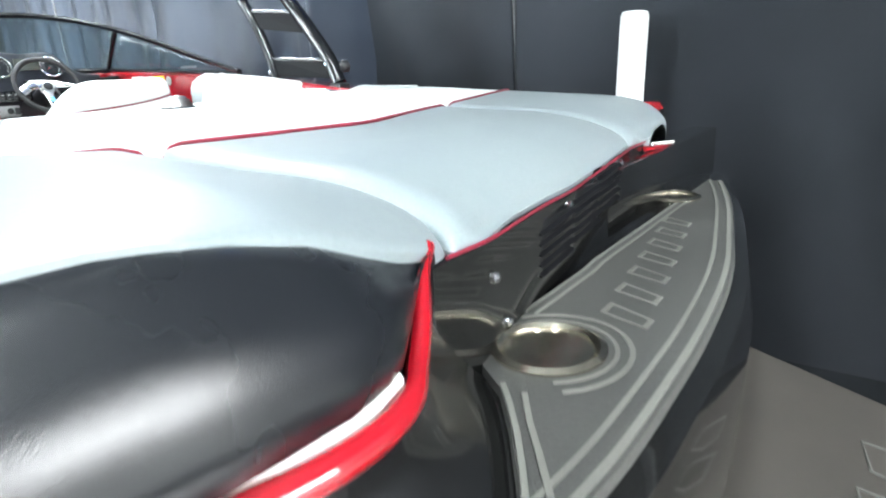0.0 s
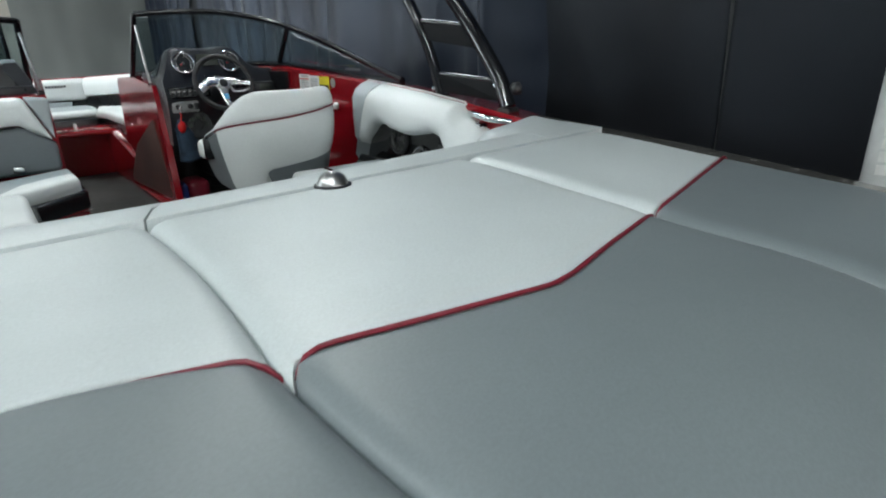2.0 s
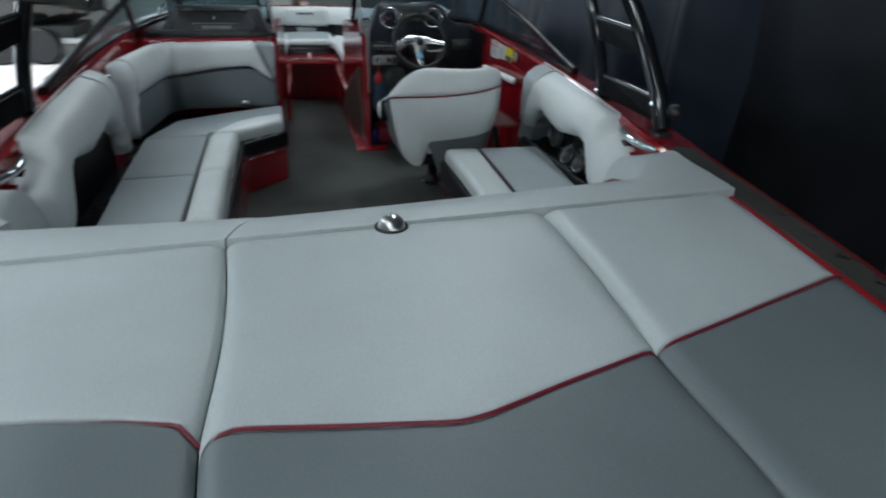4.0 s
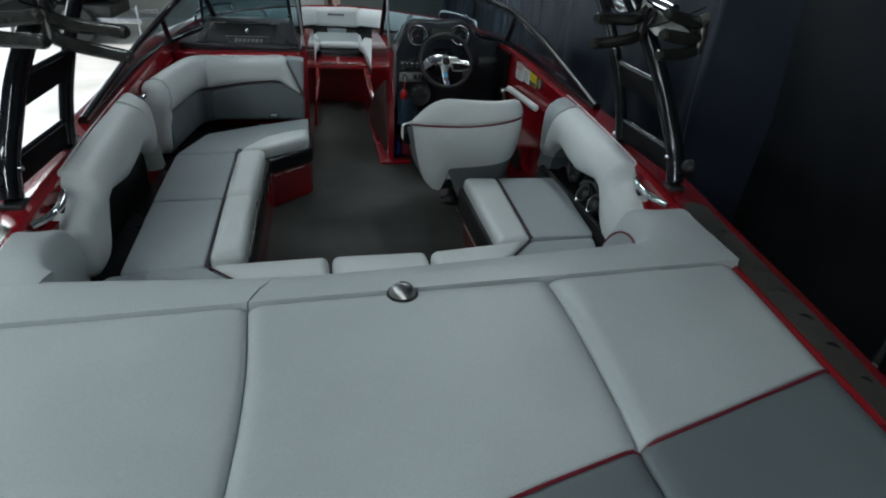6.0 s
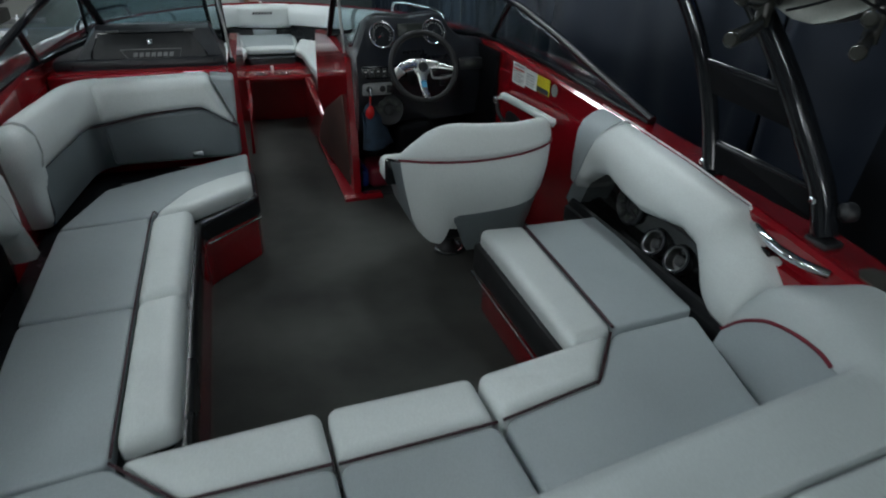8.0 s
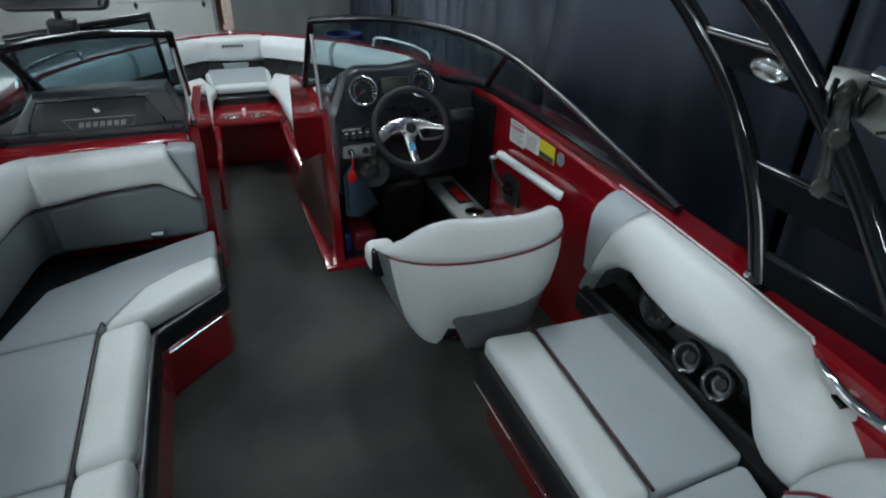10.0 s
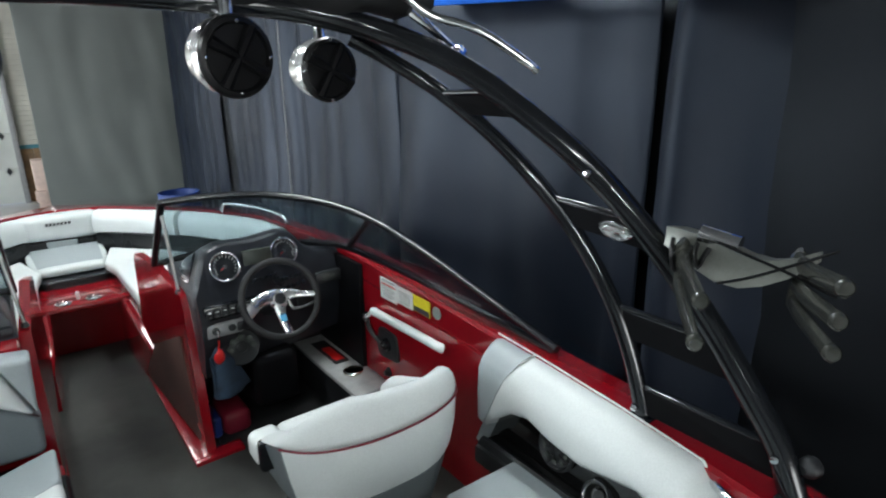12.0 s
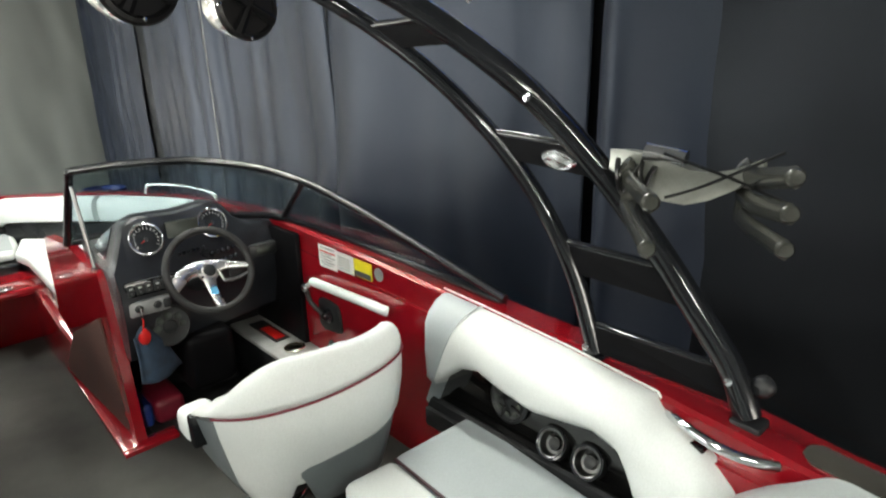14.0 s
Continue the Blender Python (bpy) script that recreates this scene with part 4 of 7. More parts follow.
def pad_part(name, xa, xb, ya, yb, mat, parent, label="", edge_a=0.05, edge_b=0.05, front=0.0, rear=0.0):
    """A padded panel between x edges (functions of y) and y edges (functions of x), with rolled side edges."""
    nu, nv = 30, 26
    rows = []
    bm = bmesh.new()

    def roll(d, r):
        if d >= r:
            return 0.0
        k = 1 - d / r
        return 0.55 * r * (1 - math.sqrt(max(0.0, 1 - k * k)))

    for j in range(nv + 1):
        row = []
        v = 0.5 - 0.5 * math.cos(math.pi * j / nv)
        for i in range(nu + 1):
            u = 0.5 - 0.5 * math.cos(math.pi * i / nu)
            xm = xa(0) + (xb(0) - xa(0)) * u
            y0, y1 = ya(xm), yb(xm)
            y = y0 + (y1 - y0) * v
            x0, x1 = xa(y), xb(y)
            x = x0 + (x1 - x0) * u
            z = pad_top(y, x) - roll(x - x0, edge_a) - roll(x1 - x, edge_b)
            if front:
                z -= roll(y1 - y, front)
            if rear:
                z -= roll(y - y0, rear)
            z += 0.0025 * noise.noise(Vector((x * 5, y * 5, 3)))
            row.append(bm.verts.new((x, y, z)))
        rows.append(row)
    for a, b in zip(rows, rows[1:]):
        for i in range(nu):
            bm.faces.new((a[i], a[i + 1], b[i + 1], b[i]))
    rim = rows[0] + [r[-1] for r in rows[1:]] + rows[-1][::-1][1:] + [r[0] for r in rows[::-1][1:-1]]
    low = [bm.verts.new((q.co.x, q.co.y, q.co.z - (0.07 if q.co.y > -1.0 else 0.018))) for q in rim]
    k = len(rim)
    for i in range(k):
        j = (i + 1) % k
        bm.faces.new((rim[i], low[i], low[j], rim[j]))
    bm.faces.new(low)
    return part(name, bm, mat, parent, label, smooth=60)


def pipe_y(pipe, x):
    return table(pipe, x)


def lip_y(x):
    return 0.018 + 0.052 * x


SEAM_L, SEAM_R = -0.402, 0.418


SEAM_TAIL = [(p.x, p.y) for p in ease([(0.6, -0.402, 0), (0.72, -0.396, 0), (0.82, -0.388, 0), (0.92, -0.374, 0), (1.0, -0.364, 0), (1.08, -0.366, 0), (1.13, -0.380, 0), (1.17, -0.405, 0), (1.21, -0.43, 0)], 4)]


def seam_l(y):
    if y > -0.6:
        return SEAM_L + 0.017 * math.sin(math.pi * min(1.0, max(0.0, -y / 0.6)))
    return table(SEAM_TAIL, -y)


def seam_r(y):
    u = min(1.0, max(0.0, -y / 0.57))
    return SEAM_R + 0.010 - 0.014 * u + 0.010 * math.sin(math.pi * u) + 0.06 * max(0.0, -0.6 - y)


def rear_y(x):
    return table(REAR_Y, x)


panels = [("port", lambda y: -pad_edge_out(y), lambda y: seam_l(y), PIPE_L, 0.04, 0.045),
          ("middle", lambda y: seam_l(y) + 0.002, lambda y: seam_r(y) - 0.002, PIPE_C, 0.045, 0.045),
          ("starboard", lambda y: seam_r(y), lambda y: pad_edge_out(y) - 5.0 * max(0.0, -0.82 - y) ** 2, PIPE_R, 0.045, 0.07)]
for where, xa, xb, pipe, ea, eb in panels:
    hatch = thing("sun_pad", (0.5 * (xa(0) + xb(0)), -0.5, 1.45), "pale and mid-grey vinyl sun pad hatch with red piping", "sun pad", "sun pads over the engine")
    pad_part("front_cushion", xa, xb, lambda x: pipe_y(pipe, x) + 0.003, lambda x: lip_y(x) - 0.004, PALE, hatch, "pale grey vinyl front cushion", ea, eb, front=0.02, rear=0.006)
    pad_part("rear_cushion", xa, xb, lambda x: rear_y(x), lambda x: pipe_y(pipe, x) - 0.003, STEEL_GREY, hatch, "mid-grey vinyl rear cushion", ea, eb, front=0.006)
    x0, x1 = xa(-0.5) + 0.004, xb(-0.5) - 0.004
    pts = []
    for i in range(41):
        x = x0 + (x1 - x0) * i / 40
        e = min(x - x0, x1 - x)
        drop = 0.55 * 0.045 * (1 - math.sqrt(max(0.0, 1 - (1 - e / 0.045) ** 2))) if e < 0.045 else 0.0
        y = pipe_y(pipe, x)
        pts.append((x, y, pad_top(y) - drop + 0.0015))
    part("piping", tube(bmesh.new(), pts, 0.0038, 8), REDPIPE, hatch, "red piping")
    if where == "port":
        rings = []
        for i in range(29):
            u = i / 28
            x = -0.435 - 0.57 * (u ** 1.2)
            yb, zt = table(REAR_Y, x), table(REAR_Z, x) - 0.004
            k = table([(-1.0, 0.7), (-0.8, 1.0), (-0.614, 1.0), (-0.564, 0.85), (-0.531, 0.55), (-0.498, 0.25), (-0.462, 0.06), (-0.43, 0.02)], x)
            zl = min(zt - 0.004, table([(-1.0, 1.41), (-0.69, 1.394), (-0.614, 1.390), (-0.564, 1.393), (-0.531, 1.403), (-0.498, 1.422), (-0.462, 1.444), (-0.43, 1.45)], x))
            rings.append([(x, yb + 0.05, zt), (x, yb - 0.002, zt), (x, yb - 0.022 * k, zt - 0.012), (x, yb - 0.045 * k, 0.6 * zt + 0.4 * zl), (x, yb - 0.052 * k, 0.3 * zt + 0.7 * zl), (x, yb - 0.047 * k, zl + 0.010), (x, yb - 0.03 * k, zl), (x, yb + 0.05, zl)])
        part("rear_bolster", loft(bmesh.new(), rings), BLACKV, hatch, "black vinyl bolster on the rear face", smooth=70)
bm = bmesh.new()
turn_on(bm, [(0.036, -0.03), (0.036, 0.004), (0.035, 0.014), (0.029, 0.027), (0.018, 0.036), (0.0, 0.04)], (0, 0.002, 1.545), (0, 0, 1), 32)
knob = solo("tow_pylon_cap", bm, BRUSHED, "brushed steel dome cap set in the sun pad", "tow eye")

# rolled top of the bench backrest
bench = thing("rear_bench", (0, 0.45, 0.92), "white and silver vinyl rear bench on a black base", "bench")
lip = bench
segs = [(-1.075, -0.402, 0.0), (-0.397, 0.80, 0.0)]
for x0, x1, _ in segs:
    rings = []
    n = 36
    for i in range(n + 1):
        x = x0 + (x1 - x0) * i / n
        y0 = lip_y(x) + 0.004
        y1 = 0.165 + 0.075 * x + 0.03 * max(0.0, x) if x > -0.3 else 0.1425 + 0.085 * (-0.3 - x)
        if x > 0.8:
            y1 += 0.9 * (x - 0.8)
        slant = 0.075 if (x1 < 0 and i == n) or (x0 > -0.5 and i == 0) else 0.0
        prof = [(0.0, -0.05), (0.0, -0.012), (0.02, 0.0), (0.4, 0.006), (0.75, 0.002), (0.9, -0.012), (1.0, -0.045), (1.03, -0.10), (1.03, -0.28), (0.9, -0.29), (0.2, -0.1)]
        rings.append([(x + slant * k, y0 + (y1 - y0) * k, 1.553 + h) for k, h in prof])
    bm = bmesh.new()
    loft(bm, rings)
    part("top_roll", bm, PALE, lip, smooth=50)
part("pylon_collar", tube(bmesh.new(), ring_path((0, 0.002, 1.5515), 0.039, (0, 0, 1)), 0.0045, 10, closed=True), BLACKPLASTIC, lip, "dark rubber collar")

# ---- seats ----
def seat_piece(name, outline, z0, z1, mat, parent, label="", r=0.028, crown=0.008, corner=0.03):
    return part(name, cushion(bmesh.new(), outline, z0, z1, r, crown, corner), mat, parent, label, smooth=50)


part("base", box(bmesh.new(), -1.05, 1.05, 0.1, 0.66, 0.92, 1.17, 0.01), BLACKPLASTIC, bench)
seat_piece("front_cushion", [(-0.63, 0.69), (-0.192, 0.712), (-0.186, 0.545), (-0.49, 0.545)], 1.165, 1.281, WHITE, bench, "white vinyl front roll", 0.035)
seat_piece("front_cushion", [(-0.178, 0.712), (0.196, 0.715), (0.2, 0.55), (-0.174, 0.54)], 1.165, 1.281, WHITE, bench, "white vinyl front roll", 0.035)
seat_piece("front_cushion", [(0.212, 0.715), (0.645, 0.768), (0.505, 0.60), (0.216, 0.552)], 1.165, 1.281, WHITE, bench, "white vinyl front roll", 0.035)
seat_piece("seat_cushion", [(-0.97, 0.645), (-0.64, 0.68), (-0.50, 0.537), (-0.186, 0.537), (-0.18, 0.17), (-0.97, 0.17)], 1.165, 1.270, SILVER, bench, "silver-grey vinyl seat panel", 0.012, 0.004)
seat_piece("seat_cushion", [(-0.176, 0.533), (0.2, 0.542), (0.21, 0.17), (-0.17, 0.17)], 1.165, 1.270, SILVER, bench, "silver-grey vinyl seat panel", 0.012, 0.004)
seat_piece("seat_cushion", [(0.216, 0.544), (0.51, 0.593), (0.655, 0.762), (0.95, 0.775), (0.86, 0.45), (0.80, 0.17), (0.22, 0.17)], 1.165, 1.270, SILVER, bench, "silver-grey vinyl seat panel", 0.012, 0.004)
for pts in ([(-0.64, 0.685), (-0.495, 0.541), (-0.186, 0.541)], [(-0.176, 0.537), (0.2, 0.546)], [(0.216, 0.548), (0.508, 0.597), (0.65, 0.765)]):
    part("piping", tube(bmesh.new(), [(x, y, 1.272) for x, y in pts], 0.004, 8), DARKPIPE, bench, "dark red piping")

observer = thing("side_bench", (0.78, 1.1, 0.92), "white and silver vinyl side bench on a red base", "bench")
part("base", box(bmesh.new(), 0.53, 1.06, 0.72, 1.43, 0.92, 1.165, 0.02), RED, observer, "glossy red seat base")
part("apron", box(bmesh.new(), 0.498, 0.56, 0.74, 1.465, 1.10, 1.225, 0.02), RUBBER, observer, "black vinyl side apron")
part("apron_strip", tube(bmesh.new(), [(0.494, 0.74, 1.10), (0.494, 1.45, 1.10)], 0.005, 8), CHROME, observer, "thin chrome strip")
seat_piece("front_roll", [(0.52, 1.46), (0.698, 1.445), (0.664, 0.775), (0.515, 0.75)], 1.19, 1.284, WHITE, observer, "white vinyl front roll", 0.03)
seat_piece("seat_panel", [(0.703, 1.445), (1.025, 1.435), (0.955, 0.785), (0.668, 0.775)], 1.16, 1.278, SILVER, observer, "silver-grey vinyl seat panel", 0.008, 0.004, 0.02)
part("piping", tube(bmesh.new(), [(0.700, 1.44, 1.277), (0.683, 1.1, 1.279), (0.666, 0.78, 1.277)], 0.0055, 8, 5), DARKPIPE, observer, "dark red piping")

lounge = thing("lounge_sofa", (-0.75, 1.5, 0.92), "white and silver vinyl lounge sofa on a red base", "sofa")
bm = bmesh.new()
base_line = [(-1.05, 0.66), (-0.492, 0.66), (-0.492, 1.92), (-0.262, 2.135), (-0.262, 2.6), (-1.05, 2.6)]
cushion(bm, base_line, 0.92, 1.17, 0.01, 0, 0.04)
part("base", bm, RED, lounge, "glossy red moulded seat base")
part("seat_deck", cushion(bmesh.new(), [(-1.05, 0.67), (-0.52, 0.67), (-0.52, 1.90), (-0.30, 2.15), (-0.30, 2.595), (-1.05, 2.595)], 1.172, 1.215, 0.004, 0, 0.02), BLACKV, lounge, "black deck under the cushions")
apron_line = [(-0.6, 0.68), (-0.486, 0.68), (-0.486, 1.925), (-0.252, 2.135), (-0.252, 2.45), (-0.6, 2.45)]
part("apron", cushion(bmesh.new(), apron_line, 1.125, 1.215, 0.02, 0, 0.03), BLACKV, lounge, "black vinyl apron under the cushions")
part("apron_strip", tube(bmesh.new(), [(-0.470, 1.925, 1.120), (-0.252, 2.125, 1.120)], 0.003, 8), CHROME, lounge, "thin chrome strip")
seat_piece("front_roll", [(-0.637, 0.735), (-0.505, 0.76), (-0.512, 1.335), (-0.648, 1.31)], 1.18, 1.285, WHITE, lounge, "white vinyl front roll", 0.04)
seat_piece("front_roll", [(-0.650, 1.318), (-0.512, 1.345), (-0.510, 1.945), (-0.655, 1.905)], 1.18, 1.285, WHITE, lounge, "white vinyl front roll", 0.04)
seat_piece("front_roll", [(-0.648, 1.925), (-0.51, 1.955), (-0.275, 2.135), (-0.275, 2.31), (-0.42, 2.236), (-0.535, 2.14)], 1.18, 1.285, WHITE, lounge, "white vinyl corner roll", 0.03)
seat_piece("seat_panel", [(-0.93, 0.665), (-0.643, 0.69), (-0.655, 1.30), (-0.955, 1.285)], 1.16, 1.268, SILVER, lounge, "silver-grey vinyl seat panel", 0.012, 0.004, 0.02)
seat_piece("seat_panel", [(-0.957, 1.293), (-0.655, 1.308), (-0.660, 1.92), (-0.97, 1.89)], 1.16, 1.268, SILVER, lounge, "silver-grey vinyl seat panel", 0.012, 0.004, 0.02)
seat_piece("seat_panel", [(-0.972, 1.898), (-0.66, 1.93), (-0.54, 2.148), (-0.43, 2.24), (-0.278, 2.318), (-0.278, 2.555), (-0.40, 2.50), (-0.64, 2.378), (-0.862, 2.245)], 1.16, 1.268, SILVER, lounge, "silver-grey vinyl seat panel", 0.012, 0.004, 0.02)
part("piping", tube(bmesh.new(), [(-0.639, 0.70, 1.273), (-0.651, 1.31, 1.273), (-0.657, 1.91, 1.273), (-0.64, 1.945, 1.268)], 0.003, 8, 5), DARKPIPE, lounge, "dark red piping")
# backrest against the port console
back = lounge
MB = at_back(2.64)
part("lower_panel", cushion(bmesh.new(), [(-0.30, 1.26), (-0.295, 1.41), (-0.44, 1.505), (-0.66, 1.49), (-0.87, 1.455), (-0.86, 1.26)], 0.0, 0.10, 0.02, 0.006, 0.03, MB), DARKGREY, back, "grey vinyl lower panel", smooth=50)
CORNER = ease([(-0.872, 2.64, 0), (-0.95, 2.60, 0), (-1.0, 2.50, 0), (-1.025, 2.35, 0), (-1.05, 2.17, 0), (-1.07, 2.0, 0)], 5)
part("lower_panel", sweep(CORNER, [(0, 1.25), (0.07, 1.25), (0.082, 1.30), (0.082, 1.42), (0.072, 1.452), (0, 1.46)], 1), DARKGREY, back, "grey vinyl corner panel", smooth=60)
part("upper_roll", sweep(CORNER, [(0, 1.462), (0.078, 1.462), (0.098, 1.49), (0.108, 1.54), (0.102, 1.60), (0.08, 1.636), (0.045, 1.65), (0.012, 1.645), (0, 1.63)], 1), WHITE, back, "white vinyl corner roll", smooth=60)
rings = []
for y, k in ((2.02, 1.0), (1.985, 1.0), (1.955, 0.94), (1.93, 0.8), (1.915, 0.55), (1.91, 0.2)):
    prof = [(0, 1.24), (0.07, 1.24), (0.088, 1.27), (0.095, 1.38), (0.105, 1.49), (0.124, 1.55), (0.12, 1.60), (0.09, 1.636), (0.05, 1.648), (0, 1.64)]
    rings.append([(-1.07 + 0.85 * k * a, y + 0.10 * (1.54 - z) * (1 if z < 1.54 else 0) - (0.05 if z > 1.52 else 0.0), 1.45 + (z - 1.45) * (0.75 + 0.25 * k)) for a, z in prof])
part("end_column", loft(bmesh.new(), rings), WHITE, back, "white vinyl corner end", smooth=70)
part("upper_roll", cushion(bmesh.new(), [(-0.305, 1.418), (-0.40, 1.652), (-0.885, 1.64), (-0.875, 1.462), (-0.66, 1.498), (-0.45, 1.512)], 0.0, 0.13, 0.045, 0.008, 0.03, MB), WHITE, back, "white vinyl upper roll", smooth=50)
part("end_panel", cushion(bmesh.new(), [(-0.30, 1.425), (-0.288, 1.64), (-0.395, 1.652)], 0.0, 0.105, 0.02, 0.004, 0.015, MB), SILVER, back, "silver vinyl end panel", smooth=50)
part("piping", tube(bmesh.new(), [(-0.30, 2.545, 1.412), (-0.445, 2.535, 1.51), (-0.66, 2.535, 1.496), (-0.875, 2.53, 1.458), (-0.935, 2.515, 1.455)], 0.004, 8, 5), DARKPIPE, back, "dark piping")
part("pull_tab", box(bmesh.new(), -0.52, -0.47, 2.51, 2.53, 1.285, 1.315, 0.006), CHROME, back, "small chrome pull")

# side bolsters, one on each side
for s in (1, -1):
    side = thing("side_bolster", (s * 1.05, 1.2, 1.3), "white vinyl side bolster arched over a black recess", "bolster", "side bolsters")
    wide = 1.0 if s > 0 else 1.13

    def along(y):
        return y if y < 1.0 else 1.0 + (y - 1.0) / wide

    HI = [(0.58, 1.44), (0.66, 1.49), (0.73, 1.522), (0.775, 1.533), (0.80, 1.555), (0.825, 1.59), (1.1, 1.622), (1.4, 1.648), (1.64, 1.664)]
    LO = [(0.58, 1.27), (0.70, 1.25), (0.76, 1.26), (0.80, 1.30), (0.83, 1.375), (0.865, 1.435), (0.95, 1.46), (1.05, 1.442), (1.15, 1.425), (1.28, 1.445), (1.37, 1.472), (1.46, 1.45), (1.54, 1.385), (1.62, 1.325), (1.66, 1.31)]

    def ring(y, k, fat=1.0):
        hi, lo = table(HI, along(y)), table(LO, along(y))
        mid = 0.5 * (hi + lo)
        hi, lo = mid + (hi - mid) * (0.8 + 0.2 * k), mid + (lo - mid) * (0.8 + 0.2 * k)
        w = 0.135 * fat * k
        return [(s * 1.105, y, hi - 0.002), (s * (1.105 - 0.25 * w), y, hi + 0.007 * k), (s * (1.105 - 0.55 * w), y, hi - 0.006), (s * (1.105 - 0.82 * w), y, hi - 0.032), (s * (1.105 - 0.96 * w), y, hi - 0.07), (s * (1.105 - w), y, mid - 0.01), (s * (1.105 - 0.97 * w), y, lo + 0.04), (s * (1.105 - 0.82 * w), y, lo + 0.012), (s * (1.105 - 0.5 * w), y, lo), (s * 1.105, y, lo)]

    def cut(z):
        return 1.0 + (0.44 + (1.65 - z) * 0.45) * wide

    y0, y1 = 0.58, 1.0 + 0.63 * wide
    ys = [y0 + (y1 - y0) * i / 60 for i in range(61)]
    fit_k = lambda y: min(1.0, 0.35 + (y - y0) / 0.12, 0.45 + (y1 - y) / (0.05 if s > 0 else 0.16))
    white = [[(x, min(y, cut(z)), z) for x, y, z in ring(y, fit_k(y))] for y in ys]
    grey = [[(x, max(y, cut(z) + 0.002), z) for x, y, z in ring(y, fit_k(y), 1.0)] for y in ys]
    bm = loft(bmesh.new(), white)
    bmesh.ops.remove_doubles(bm, verts=bm.verts, dist=0.0004)
    part("bolster", bm, WHITE, side, "white vinyl bolster", smooth=60)
    bm = loft(bmesh.new(), grey)
    bmesh.ops.remove_doubles(bm, verts=bm.verts, dist=0.0004)
    part("end_panel", bm, SILVER if s > 0 else WHITE, side, "silver-grey vinyl end panel" if s > 0 else "white vinyl end panel", smooth=60)
    part("piping", tube(bmesh.new(), [(s * 1.1, y, table(HI, along(y)) + 0.006) for y in ys[12:]], 0.0035, 8), WHITETRIM, side, "white edge piping")
    # recess behind: black panel, tray and cups
    recess = thing("side_recess", (s * 1.05, 1.2, 1.2), "black side pocket with speaker and cup holders", "side pocket", "side pockets")
    part("back_panel", box(bmesh.new(), *sorted((s * 1.058, s * 1.10)), 0.68, 1.66, 1.10, 1.52, 0.006), BLACKGEL if s > 0 else TOWERPLATE, recess, "gloss black back panel")
    bm = bmesh.new()
    loft(bm, [[(s * 1.035, y, 1.20), (s * 1.035, y, 1.262), (s * 1.012, y, 1.285), (s * 1.0, y, 1.28), (s * 0.985, y, 1.20)] for y in (0.70, 1.62)])
    if s > 0:
        part("front_rail", bm, BLACKPLASTIC, recess)
    part("tray", box(bmesh.new(), *sorted((s * 0.98, s * 1.07)), 0.68, 1.62, 1.18, 1.25 if s > 0 else 1.20, 0.006), BLACKPLASTIC if s > 0 else TOWERPLATE, recess)
    if s > 0:
        tilt = Vector((-0.86, 0, 0.51))
        for y in (0.978, 1.102):
            c = Vector((1.032, y, 1.333))
            cup = part("cup_holder", turn_on(bmesh.new(), [(0.047, -0.03), (0.047, 0.004), (0.043, 0.008), (0.038, 0.006), (0.034, -0.018), (0.030, -0.022), (0.0, -0.024)], c, tilt, 28), DARKSTEEL, recess, "dark polished steel cup holder")
            part("rim", tube(bmesh.new(), ring_path(c + tilt * 0.006, 0.0475, tilt), 0.004, 8, closed=True), BLACKPAINT, cup, "gloss black rim")
            part("insert", turn_on(bmesh.new(), [(0.020, -0.024), (0.019, -0.012), (0.010, -0.008), (0.0, -0.008)], c, tilt, 20), BLACKPLASTIC, cup, "dark rubber insert")
        spk = part("speaker", turn_on(bmesh.new(), [(0.075, 0), (0.075, 0.012), (0.066, 0.018), (0.06, 0.008), (0.03, 0.0), (0.022, 0.008), (0.0, 0.012)], (1.056, 1.285, 1.39), (-1, 0, 0.1), 32), BLACKPLASTIC, recess, "black round speaker")
        for k in range(8):
            a = k * math.pi / 4
            part("grille_hole", turn_on(bmesh.new(), [(0.011, 0), (0.010, 0.004), (0.007, 0.002), (0, 0.001)], (1.044, 1.285 + 0.045 * math.cos(a), 1.39 + 0.045 * math.sin(a)), (-1, 0, 0.1), 12), SCREEN, spk)
        for k in range(4):
            a = k * math.pi / 2 + 0.4
            part("spoke", tube(bmesh.new(), [(1.04, 1.285 + 0.02 * math.cos(a), 1.39 + 0.02 * math.sin(a)), (1.04, 1.285 + 0.066 * math.cos(a), 1.39 + 0.066 * math.sin(a))], 0.006, 6), RUBBER, spk)
    # corner where the bolster meets the bench backrest
    corner = thing("corner_bolster", (s * 0.95, 0.45, 1.2), "pale vinyl corner bolster beside the rear bench", "bolster", "corner bolsters")
